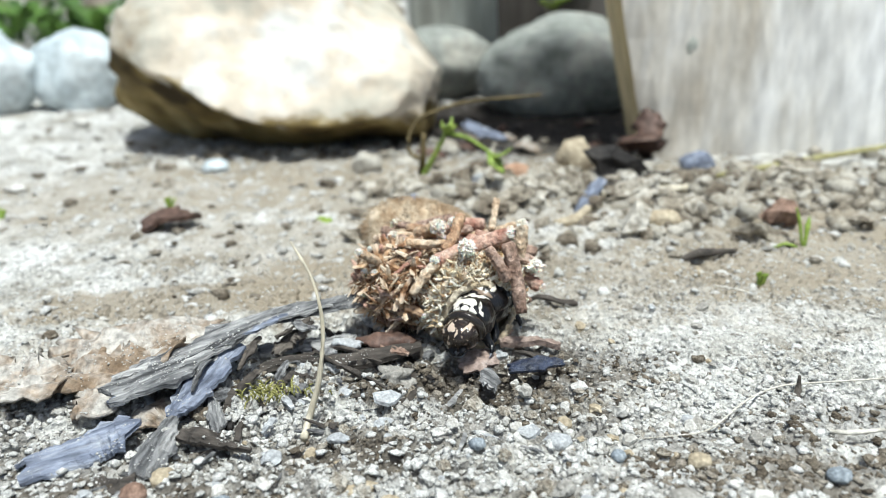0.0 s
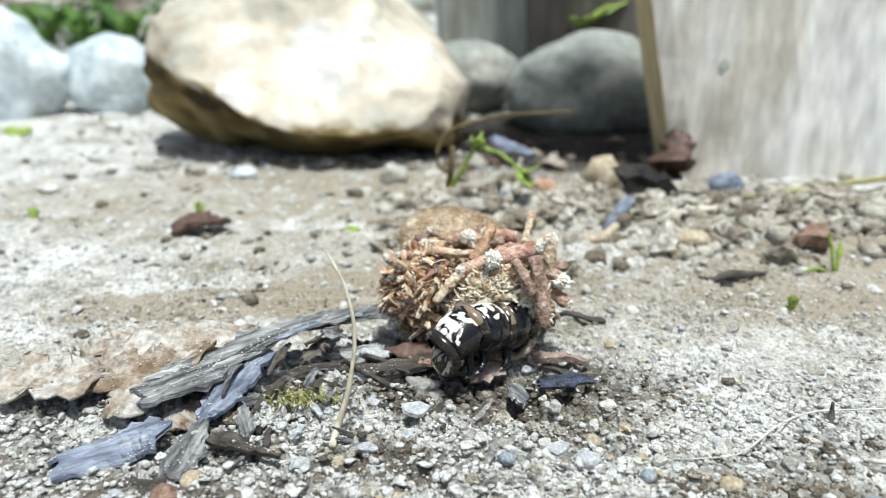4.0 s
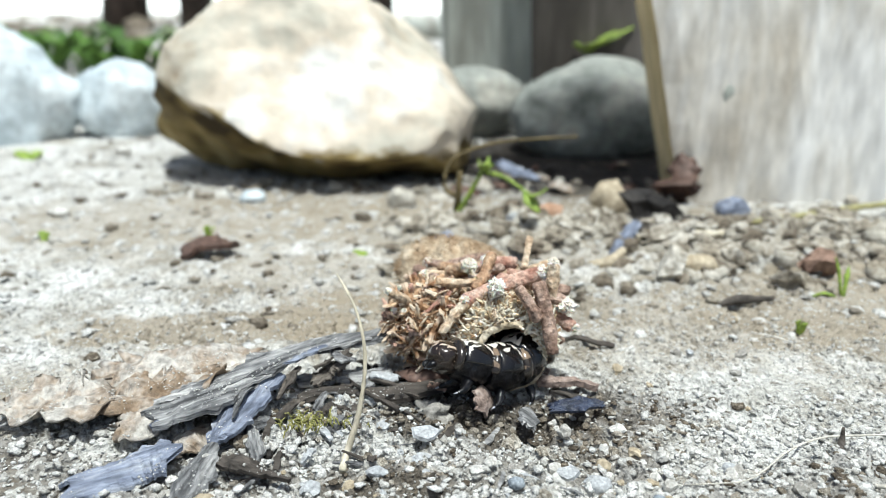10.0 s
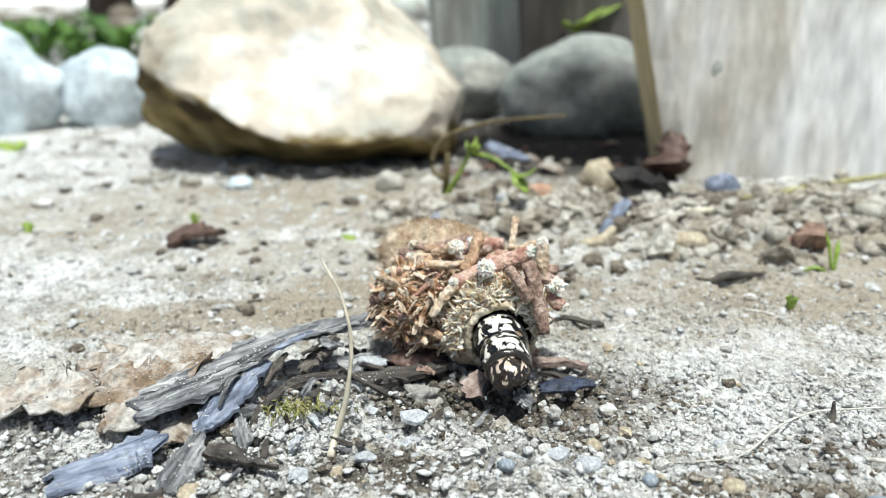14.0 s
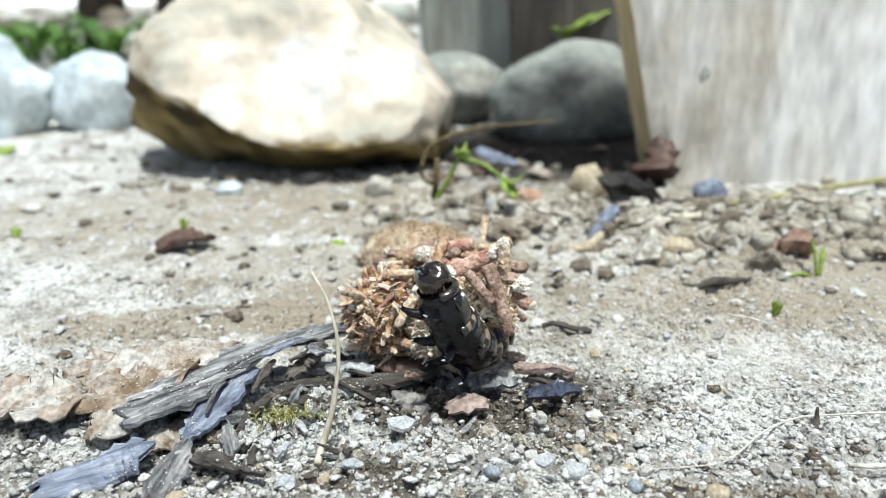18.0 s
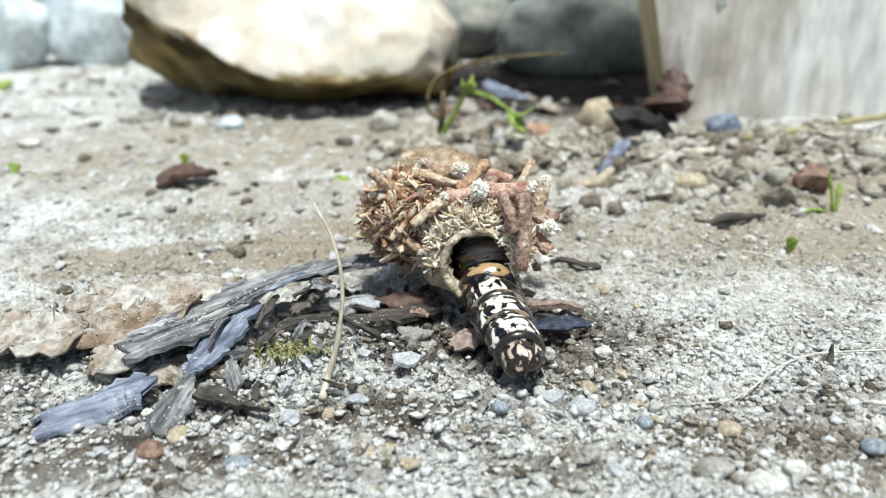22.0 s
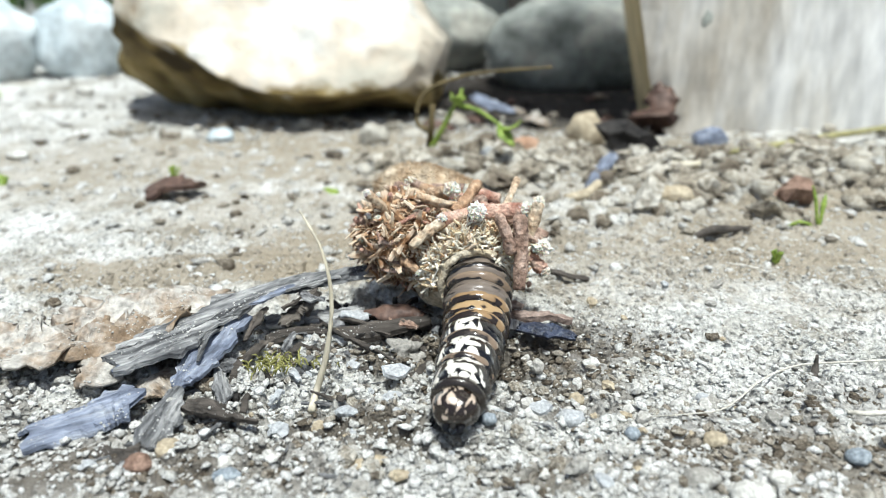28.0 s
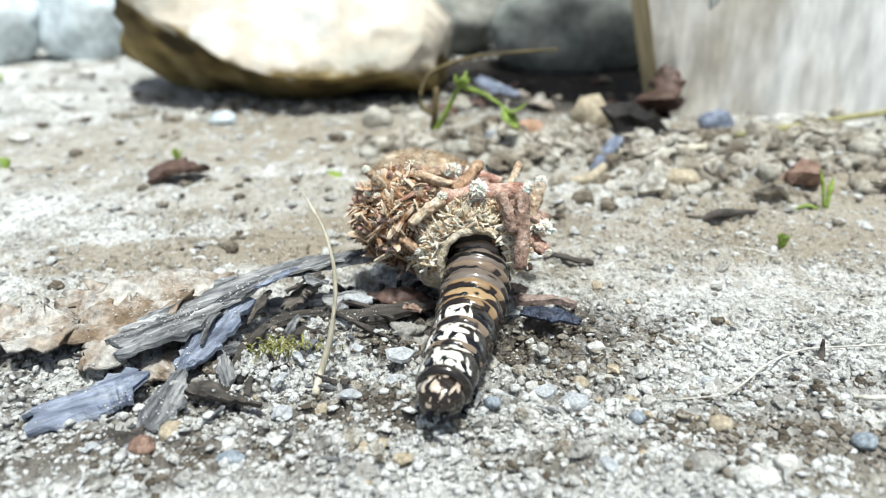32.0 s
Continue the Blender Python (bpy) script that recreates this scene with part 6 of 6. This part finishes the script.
for k, (name, r, l, s) in enumerate(RINGS):
    if k == 0:
        V, Fc = lump(r * 1.0, r * 0.9, r * 0.9, 3, 4, 0.14, 1.2)
        seg = part("head", mesh("head", V, Fc, M_head, True), larva, "rounded brown head capsule streaked cream and black")
        for sx in (-1, 1):
            part("mandible", mesh("mandible", *tube(curve_points([(0.65 * sx, 1.4, -0.9), (0.7 * sx, 2.0, -1.3), (0.15 * sx, 2.2, -1.6)], 6), [0.5, 0.45, 0.4, 0.3, 0.2, 0.1], 7), M_lead, True), seg, "glossy black mandible")
            part("eye", mesh("eye", *[[(x + 1.65 * sx, y + 1.0, z - 0.35) for x, y, z in lump(0.24, 0.24, 0.24, 2, 2, 0.0)[0]], lump(0.24, 0.24, 0.24, 2, 2, 0.0)[1]], M_lead, True), seg)
            part("palp", mesh("palp", *tube([(0.35 * sx, 1.4, -1.3), (0.45 * sx, 2.0, -1.8)], [0.22, 0.1], 6), M_claw, True), seg)
    else:
        seg = part(name, mesh(name, *barrel(r, l, 0.1, seed=k, creases=0.6 if k > 3 else 0.2), M_lead if k < 5 else M_brown, True), larva, "glossy black body ring" if k < 5 else "grey-brown body ring lined with black")
        part("back_plate", mesh("back_plate", *barrel(r, l * (0, 0.74, 0.66, 0.60, 0.42, 0.36, 0.3, 0.3, 0.3)[k], 0.08, radians(0), radians(180), 0.06, seed=k + 20, na=30, nl=8, ends=0.93), PLATES[k], True), seg, ("", "cream back plate with black blotches", "cream back plate with black blotches", "black back plate with three cream spots", "glossy amber back plate", "grey-brown back plate", "dark brown back plate", "dark brown back plate", "dark brown back plate")[k])
        V, Fc = barrel(r, l * (0, 0.27, 0.30, 0.40, 0.38, 0.36, 0.36, 0.36, 0.36)[k], 0.10, radians(-14), radians(194), 0.08, seed=k + 40, na=36, nl=10, ends=0.86)
        part("skin_fold", mesh("skin_fold", V, Fc, FOLDS[k], True), seg, "amber-brown skin fold" if k in (3, 4) else "greyish skin fold", Matrix.Translation((0, -l * 0.00044, 0)))
        if k == 1:
            V, Fc = barrel(r * 0.9, 1.3, 0.12, radians(-30), radians(210), 0.08, seed=71, na=36, nl=10, ends=0.84)
            part("collar", mesh("collar", [(x, y + l * 0.46, z) for x, y, z in V], Fc, M_bandg, True), seg, "glossy grey-brown collar behind the head")
        if k <= 3:
            for sx in (-1, 1):
                leg = curve_points([(1.3 * sx, 0.4, -r * 0.75), (2.0 * sx, 0.9, -r * 1.05), (2.6 * sx, 1.6, -r * 1.22), (2.5 * sx, 2.6, -r * 1.42)], 9)
                lg = part("leg", mesh("leg", *tube(leg, [0.75, 0.72, 0.55, 0.58, 0.46, 0.34, 0.3, 0.12, 0.03], 8), M_lead, True), seg, "jointed glossy black leg")
                part("claw", mesh("claw", *tube(leg[6:], [0.2, 0.14, 0.04], 6), M_claw, True), lg, "pale glossy claw")
        else:
            for sx in (-1, 1):
                part("spiracle", mesh("spiracle", *[[(x + sx * r * 0.93, y, z - 0.4) for x, y, z in lump(0.2, 0.35, 0.35, 4, 1, 0.0)[0]], lump(0.2, 0.35, 0.35, 4, 1, 0.0)[1]], M_lead, True), seg)
    segments.append(seg)


# ---- scraps that the caterpillar pushes about ----
def scrap(name, l, w, seed, material, label, category="leaf"):
    v, f = ribbon([(-l / 2, 0, 0), (0, 0, 0.35), (l / 2, 0, -0.1)], [w * 0.7, w, w * 0.5], 0.35, 10, 6, 0.3, 0.15, seed, 0.3)
    return tagged(new(name, mesh(name, v, f, material)), label, category)


scrap_pink = scrap("leaf_scrap", 5.0, 3.6, 61, M_scrap, "small pinkish brown leaf scrap before the bag")
scrap_grey = scrap("bark_scrap", 6.0, 2.8, 62, M_bark, "small grey bark scrap before the bag", "bark")
chip_blue = scrap("chip", 7.0, 2.2, 63, M_chip, "glossy blue-black charred chip on damp soil", "chip")


# ---- what moves ----
BENDS = []


def bend(t, roll, *points):
    """The middle line of the caterpillar at t, from the mouth of the bag to its head, and its twist towards the head."""
    BENDS.append((t, roll, [Vector(p) for p in points]))


def ring_poses(roll, points):
    """The pose of each ring on a line through the points, extended back into the bag."""
    m = points[0]
    line = [m + Vector((-3.5, 26, -0.5)), m + Vector((-2.2, 16, -0.2)), m + Vector((-0.8, 7, 0.1))] + points
    pts = curve_points(line, 90)
    run = [0.0]
    for a, b in zip(pts, pts[1:]):
        run.append(run[-1] + (b - a).length)
    start = run[int(89 * 3 / (len(line) - 1))]
    frames, up = [], Vector((0, 0, 1))
    for i, p in enumerate(pts):
        t = (pts[min(i + 1, 89)] - pts[max(i - 1, 0)]).normalized()
        up = (up - t * up.dot(t)).normalized()
        frames.append((p, t, up.copy()))
    out = []
    for name, r, l, s in RINGS:
        d = max(run[-1] - s, 0.0)
        i = next(k for k in range(89) if run[k + 1] >= d or k == 88)
        f = (d - run[i]) / max(run[i + 1] - run[i], 1e-6)
        p = frames[i][0].lerp(frames[i + 1][0], f)
        t = frames[i][1].lerp(frames[i + 1][1], f).normalized()
        u = frames[i][2].lerp(frames[i + 1][2], f)
        inside = max(0.0, min(1.0, (d - start) / max(run[-1] - start, 1e-6) * 1.6))
        u = Matrix.Rotation(radians(roll) * inside, 3, t) @ u
        x = t.cross(u).normalized()
        u = x.cross(t)
        out.append(Matrix(((x.x, t.x, u.x, p.x * 0.001), (x.y, t.y, u.y, p.y * 0.001), (x.z, t.z, u.z, p.z * 0.001), (0, 0, 0, 1))))
    return out


def bag_pose(dx, dy, dz, rx, ry, rz):
    a = Vector((rx, ry, rz))
    return Matrix.Translation((BAG + Vector((dx, dy, dz))) * 0.001) @ (Matrix.Rotation(radians(a.length), 4, a.normalized()) if a.length > 1e-6 else Matrix())

def motions():
    walk(bag, [
        (0.0, bag_pose(0.25, 1.33, -0.38, -0.27, 2.82, 2.51)),
        (0.5, bag_pose(0.55, 1.03, -0.45, -0.73, 2.44, 1.17)),
        (1.0, bag_pose(0.41, 1.27, -0.30, 0.19, 2.93, 1.23)),
        (1.5, bag_pose(0.44, 1.15, -0.14, 0.60, 2.93, 1.23)),
        (2.0, bag_pose(0.44, 1.27, 0.06, 1.37, 2.93, 1.23)),
        (2.5, bag_pose(0.94, 1.15, 0.06, 1.37, 2.16, -0.09)),
        (3.0, bag_pose(1.09, 0.25, 0.18, -1.18, 2.16, -3.08)),
        (3.5, bag_pose(1.11, 0.25, -0.00, -1.18, 2.44, -3.08)),
        (4.0, bag_pose(1.24, 0.85, 0.18, -0.32, 2.57, -2.26)),
        (4.5, bag_pose(1.35, 0.93, 0.15, 0.20, 3.02, -2.23)),
        (6.5, bag_pose(0.49, 0.25, -0.21, -0.80, 0.21, -1.14)),
        (7.0, bag_pose(0.34, 0.08, -0.15, -0.80, 0.14, -0.80)),
        (7.5, bag_pose(0.31, 0.08, -0.10, -0.81, 0.22, -0.80)),
        (8.0, bag_pose(0.27, -0.11, 0.03, -0.11, 0.22, -0.80)),
        (8.5, bag_pose(0.06, -0.11, -0.05, -0.26, 0.22, -0.11)),
        (9.0, bag_pose(0.00, -0.11, 0.09, -0.26, 0.32, -0.09)),
        (9.5, bag_pose(-0.27, -0.04, -0.02, -0.26, 0.14, 0.42)),
        (10.0, bag_pose(-0.28, -0.43, -0.02, -0.28, 0.26, 0.93)),
        (10.5, bag_pose(-0.41, -0.43, -0.12, -0.71, 0.26, 1.29)),
        (11.0, bag_pose(-0.44, -0.46, -0.12, -1.02, 0.48, 1.69)),
        (11.5, bag_pose(-0.44, -0.98, -0.14, -1.30, 0.48, 1.69)),
        (12.0, bag_pose(-0.40, -0.98, -0.32, -3.15, -0.18, 0.84)),
        (12.5, bag_pose(-0.40, -0.95, -0.32, -3.15, -0.18, 0.84)),
        (13.0, bag_pose(-0.70, -0.80, -0.28, -2.24, 0.41, 2.72)),
        (13.5, bag_pose(-0.72, -0.48, -0.07, -0.46, 0.60, 2.78)),
        (14.0, bag_pose(-0.72, -0.47, -0.06, -0.44, 0.76, 2.78)),
        (14.5, bag_pose(-0.65, -0.34, -0.06, -0.45, 0.68, 2.65)),
        (16.5, bag_pose(-2.77, -0.18, 0.20, -1.40, -9.13, 0.96)),
        (17.0, bag_pose(-2.71, -0.18, 0.33, -0.12, -10.02, 0.66)),
        (17.5, bag_pose(-1.46, -0.18, 0.33, -0.12, -8.24, -1.30)),
        (18.0, bag_pose(-1.44, -0.18, 0.53, 1.34, -6.11, -1.30)),
        (18.5, bag_pose(-1.29, -0.47, 0.41, -0.20, -4.86, -1.21)),
        (19.0, bag_pose(-1.16, -0.47, 0.53, 1.05, -4.86, -1.21)),
        (19.5, bag_pose(-1.29, -0.50, 0.60, 1.05, -5.97, -1.21)),
        (20.0, bag_pose(-1.16, -0.55, 0.79, 2.36, -5.97, -1.24)),
        (20.5, bag_pose(-1.34, -0.62, 0.81, 2.36, -5.53, -0.86)),
        (21.0, bag_pose(-1.05, -0.94, 0.82, 1.50, -5.41, -1.38)),
        (21.5, bag_pose(0.15, -0.39, 2.16, -4.14, 4.67, -6.13)),
        (22.0, bag_pose(0.72, -1.16, 1.42, -4.95, 12.32, -7.54)),
        (22.5, bag_pose(0.90, -1.32, 1.19, -4.35, 12.32, -8.24)),
        (23.0, bag_pose(0.77, -1.32, 1.15, -4.35, 12.70, -7.54)),
        (23.5, bag_pose(1.00, -1.32, 1.15, -3.26, 11.12, -8.24)),
        (24.0, bag_pose(0.82, -1.35, 1.19, -3.14, 10.97, -7.83)),
        (24.5, bag_pose(0.82, -1.35, 1.19, -3.14, 10.11, -7.83)),
        (25.0, bag_pose(0.17, -1.35, 0.85, -5.05, 10.11, -6.14)),
        (25.5, bag_pose(-1.01, -0.85, 0.44, -8.14, 14.34, 0.35)),
        (27.5, bag_pose(-0.28, -0.33, 0.63, -3.93, 13.55, -1.91)),
        (28.0, bag_pose(-0.18, -0.15, 0.56, -3.86, 13.42, -2.25)),
        (28.5, bag_pose(-0.17, -0.10, 0.51, -3.84, 13.15, -2.48)),
        (29.0, bag_pose(-0.17, 0.05, 0.49, -3.84, 13.09, -2.48)),
        (29.5, bag_pose(-0.19, 0.05, 0.44, -3.85, 13.08, -2.46)),
        (30.0, bag_pose(-0.44, -0.02, 0.40, -3.97, 12.72, -2.46)),
        (30.5, bag_pose(-0.81, -1.56, 0.39, -8.24, 12.72, -3.54)),
        (31.0, bag_pose(-0.82, -1.56, 0.40, -8.24, 13.12, -3.54)),
        (31.5, bag_pose(-0.82, -1.51, 0.40, -7.43, 14.18, -2.70)),
        (32.0, bag_pose(-0.81, -1.45, 0.45, -7.03, 14.27, -2.61)),
    ])
    bend(0.0, 8, (13.1, 93.0, 6.0), (10.4, 90.0, 5.7), (7.3, 84.0, 4.6))
    bend(1.0, 2, (12.4, 93.0, 6.2), (10.0, 89.0, 5.7), (6.0, 82.0, 4.7))
    bend(2.0, -12, (13.2, 93.0, 4.9), (9.5, 88.0, 5.6), (6.0, 83.6, 6.2), (4.9, 83.2, 2.6))
    bend(3.0, -18, (13.2, 93.0, 5.1), (8.0, 87.0, 6.6), (4.4, 82.8, 7.0), (3.3, 82.8, 3.4))
    bend(4.0, -12, (12.3, 93.0, 4.7), (7.1, 87.0, 6.0), (3.4, 83.6, 6.6), (2.3, 83.6, 3.2))
    bend(4.5, -4, (12.4, 92.0, 5.3), (7.1, 84.0, 7.7), (1.9, 80.0, 8.9))
    bend(6.5, 5, (11.4, 92.0, 5.3), (5.8, 83.0, 7.6), (0.5, 80.0, 8.9))
    bend(7.0, 8, (11.5, 92.0, 5.0), (5.8, 83.0, 7.0), (0.5, 80.0, 9.1))
    bend(7.5, 10, (11.0, 92.0, 4.8), (6.5, 84.0, 5.9), (0.8, 80.0, 9.8))
    bend(8.0, 14, (10.9, 92.0, 5.0), (6.5, 84.0, 5.9), (0.1, 80.0, 9.8))
    bend(8.5, 16, (11.4, 92.0, 4.8), (7.4, 87.0, 4.4), (2.7, 85.0, 7.2), (-0.8, 84.0, 9.2))
    bend(9.0, 16, (11.6, 92.0, 5.2), (7.5, 87.0, 4.8), (3.2, 85.0, 7.5), (-0.4, 84.0, 9.2))
    bend(9.5, 16, (11.3, 92.0, 4.0), (7.6, 87.0, 4.0), (3.2, 85.0, 6.4), (-0.9, 84.0, 6.9))
    bend(10.0, 16, (11.4, 92.0, 3.8), (7.6, 87.0, 3.8), (0.5, 84.0, 6.7))
    bend(10.5, 12, (11.6, 92.0, 4.2), (7.1, 87.0, 4.9), (0.8, 84.0, 8.4))
    bend(11.0, 4, (11.4, 93.0, 5.8), (8.2, 86.0, 5.5), (5.0, 82.0, 9.5), (1.3, 82.0, 12.6))
    bend(11.5, -8, (12.2, 93.0, 5.8), (9.0, 86.0, 5.4), (6.3, 82.0, 9.0), (4.7, 82.0, 12.7))
    bend(12.0, -18, (11.2, 93.0, 5.7), (8.4, 86.0, 5.0), (5.8, 82.0, 10.3), (4.5, 82.0, 15.3))
    bend(12.5, -10, (11.7, 92.9, 3.6), (8.2, 86.0, 4.4), (5.9, 82.0, 8.8), (2.4, 82.0, 11.9))
    bend(13.0, 0, (10.6, 92.6, 3.6), (9.5, 87.0, 3.9), (8.4, 81.0, 10.5))
    bend(13.5, 0, (9.1, 93.0, 6.4), (9.3, 87.0, 4.8), (9.6, 79.0, 4.3))
    bend(14.0, 0, (8.4, 93.0, 6.8), (9.0, 87.0, 5.0), (9.4, 79.0, 4.5))
    bend(14.5, 0, (8.2, 93.0, 6.9), (8.7, 87.0, 5.2), (8.9, 79.0, 5.1))
    bend(16.5, 0, (6.1, 93.0, 7.6), (5.4, 87.0, 7.9), (4.6, 80.0, 8.4))
    bend(17.0, 0, (7.4, 93.0, 8.0), (5.6, 87.0, 7.1), (3.8, 79.0, 7.4))
    bend(17.5, 15, (7.4, 93.0, 6.4), (5.2, 86.0, 6.8), (1.9, 80.0, 9.3))
    bend(18.0, -16, (9.3, 93.0, 6.0), (7.1, 87.0, 5.2), (4.1, 82.0, 11.3), (2.5, 82.0, 16.0))
    bend(18.3, -10, (8.6, 93.0, 6.4), (7.2, 87.0, 5.2), (5.6, 80.0, 12.2), (5.3, 79.0, 15.3))
    bend(18.5, 0, (8.2, 93.0, 6.3), (7.1, 88.0, 5.9), (6.2, 80.0, 8.2))
    bend(19.0, 0, (7.6, 93.0, 7.1), (5.2, 88.0, 3.9), (2.9, 74.8, 3.4))
    bend(19.5, 0, (7.6, 93.0, 6.5), (5.4, 86.3, 3.6), (3.2, 74.5, 3.4))
    bend(20.0, 0, (7.1, 93.0, 5.7), (4.4, 81.6, 3.6), (2.6, 73.1, 3.4))
    bend(20.5, 0, (6.7, 93.0, 5.4), (4.3, 81.4, 3.6), (3.2, 71.4, 3.4))
    bend(21.0, 0, (7.1, 93.0, 5.5), (6.8, 83.2, 3.6), (7.1, 70.1, 3.4))
    bend(21.5, 0, (7.1, 93.0, 8.4), (8.3, 86.0, 4.2), (8.8, 73.9, 3.4))
    bend(22.0, 0, (8.1, 93.0, 7.6), (8.6, 85.5, 3.6), (10.6, 71.7, 3.4))
    bend(22.5, 0, (8.0, 93.0, 6.8), (9.5, 82.8, 3.6), (11.4, 70.5, 3.4))
    bend(23.0, 0, (8.3, 93.0, 6.8), (10.1, 83.5, 3.6), (12.4, 72.3, 3.4))
    bend(23.5, -12, (8.2, 93.0, 6.3), (9.8, 86.1, 3.6), (12.9, 79.9, 3.6), (17.4, 80.6, 3.6))
    bend(23.8, -4, (7.9, 93.0, 6.7), (9.7, 86.7, 3.6), (12.2, 80.4, 3.6), (16.2, 80.0, 4.1))
    bend(24.0, 0, (7.8, 93.0, 7.8), (9.2, 87.5, 6.8), (10.4, 82.5, 5.0), (10.5, 80.4, 2.2), (10.0, 80.6, -0.4))
    bend(24.2, -12, (7.7, 93.0, 7.0), (8.6, 86.1, 5.0), (6.3, 80.5, 4.8), (4.6, 79.6, 3.2))
    bend(24.5, -15, (7.8, 93.0, 6.3), (7.6, 85.2, 3.6), (4.6, 80.0, 6.7), (2.1, 80.0, 8.0))
    bend(24.7, -12, (9.2, 93.0, 6.2), (7.5, 85.1, 3.6), (3.6, 80.0, 8.3), (0.8, 80.0, 12.2))
    bend(25.0, -10, (9.7, 93.0, 5.7), (5.8, 85.0, 3.6), (2.7, 80.0, 12.0), (0.8, 81.0, 15.9))
    bend(25.2, -9, (9.2, 93.0, 6.3), (7.3, 87.0, 4.7), (5.0, 82.0, 14.3), (3.7, 83.0, 20.2))
    bend(25.5, -8, (7.9, 93.0, 5.2), (9.6, 88.0, 6.9), (10.6, 83.0, 15.2), (11.8, 84.0, 21.2))
    bend(25.8, -3, (8.0, 93.0, 5.7), (8.8, 86.0, 5.4), (8.9, 77.0, 13.7), (9.1, 74.0, 18.7))
    bend(26.0, 0, (8.0, 93.0, 6.1), (8.2, 85.0, 4.4), (7.9, 74.0, 8.6), (7.3, 66.0, 13.9))
    bend(26.3, 0, (8.0, 93.0, 6.9), (8.0, 83.7, 3.6), (7.5, 70.5, 3.6))
    bend(26.7, 0, (7.9, 93.0, 7.5), (8.0, 79.6, 3.6), (7.5, 67.1, 3.4))
    bend(27.5, 0, (8.2, 93.0, 7.8), (8.3, 79.7, 3.6), (7.8, 67.2, 3.4))
    bend(28.0, 0, (8.6, 93.0, 7.7), (7.6, 81.0, 3.6), (4.5, 65.1, 3.4))
    bend(28.5, 0, (8.5, 93.0, 7.7), (7.1, 79.5, 3.6), (4.3, 65.7, 3.4))
    bend(29.0, 0, (8.4, 93.0, 7.6), (6.2, 79.3, 3.6), (1.3, 66.8, 3.4))
    bend(29.5, 0, (8.3, 93.0, 7.4), (6.2, 80.5, 3.6), (0.3, 67.8, 3.4))
    bend(29.8, -6, (8.4, 93.0, 6.5), (6.0, 81.7, 3.6), (1.6, 71.8, 3.6))
    bend(30.0, -20, (8.1, 93.0, 5.8), (7.6, 86.0, 3.6), (2.9, 80.0, 5.6), (-1.0, 80.0, 6.8))
    bend(30.2, -22, (9.9, 93.0, 3.8), (7.5, 85.6, 3.6), (2.0, 80.0, 8.2), (-3.8, 82.0, 10.4))
    bend(30.5, -20, (10.7, 93.0, 4.6), (6.9, 86.0, 4.7), (1.8, 80.0, 11.8), (-3.4, 82.0, 15.5))
    bend(30.7, -14, (9.8, 93.0, 3.8), (6.8, 86.0, 4.4), (1.8, 80.0, 12.4), (-1.5, 82.0, 18.4))
    bend(31.0, -8, (9.7, 93.0, 3.8), (6.7, 86.0, 4.4), (1.4, 80.0, 13.1), (-2.7, 82.0, 18.4))
    bend(31.1, -3, (9.0, 93.0, 4.6), (7.2, 85.0, 4.3), (4.2, 75.0, 10.6), (2.9, 69.0, 16.5))
    bend(31.2, 0, (8.3, 93.0, 5.9), (7.0, 83.4, 3.6), (4.9, 73.0, 6.4), (3.8, 67.0, 9.1))
    bend(31.3, 0, (7.9, 93.0, 6.5), (6.6, 80.6, 3.6), (2.4, 67.2, 3.4))
    bend(31.5, 0, (8.1, 93.0, 6.7), (6.6, 80.7, 3.6), (3.6, 66.2, 3.4))
    bend(32.0, 0, (8.5, 93.0, 7.0), (6.5, 81.1, 3.6), (2.6, 64.4, 3.4))
    rows = [(t, ring_poses(roll, p)) for t, roll, p in BENDS]
    for k, seg in enumerate(segments):
        walk(seg, [(t, r[k]) for t, r in rows])

    def lay(p, rx, ry, rz):
        return pose(p[0] * 0.001, p[1] * 0.001, p[2] * 0.001, rx, ry, rz)

    walk(scrap_pink, [
        (0.0, lay((9.4, 84.3, 0.8), 25, 0, 20)), (4.5, lay((6.7, 85.4, 0.8), 25, 0, 20)), (6.5, lay((6.5, 82.8, 1.2), 60, 20, 40)), (9.0, lay((5.7, 83.3, 1.4), 70, 30, 60)),
        (12.5, lay((5.4, 81.2, 1.4), 60, 20, 40)), (14.5, lay((6.5, 83.6, 0.8), 30, 0, 20)), (16.5, lay((5.7, 80.5, 0.6), 15, 0, 10)), (20.0, lay((6.4, 81.4, 0.6), 12, 0, 10)),
        (22.0, lay((5.6, 81.0, 0.6), 12, 0, 20)), (25.5, lay((8.2, 87.5, 0.8), 10, 0, 0)), (32.0, lay((6.6, 84.9, 0.8), 10, 0, 0))])
    walk(scrap_grey, [
        (0.0, lay((10.5, 79.7, 1.0), 30, 10, 80)), (9.0, lay((10.5, 79.7, 1.0), 30, 10, 80)), (14.5, lay((11.3, 80.2, 1.0), 30, 10, 80)), (16.5, lay((9.4, 84.4, 1.0), 15, 0, 0)),
        (21.0, lay((10.7, 85.8, 1.0), 15, 5, 40)), (25.5, lay((11.4, 87.5, 1.0), 15, 5, 5)), (32.0, lay((8.7, 86.3, 1.2), 15, 8, -5))])
    walk(chip_blue, [
        (0.0, lay((16.4, 82.3, 1.0), 12, 0, 12)), (21.0, lay((16.8, 82.8, 1.0), 12, 0, 12)), (24.0, lay((16.7, 84.5, 1.0), 14, 0, -20)), (32.0, lay((16.5, 84.3, 1.0), 14, 0, -22))])


motions()
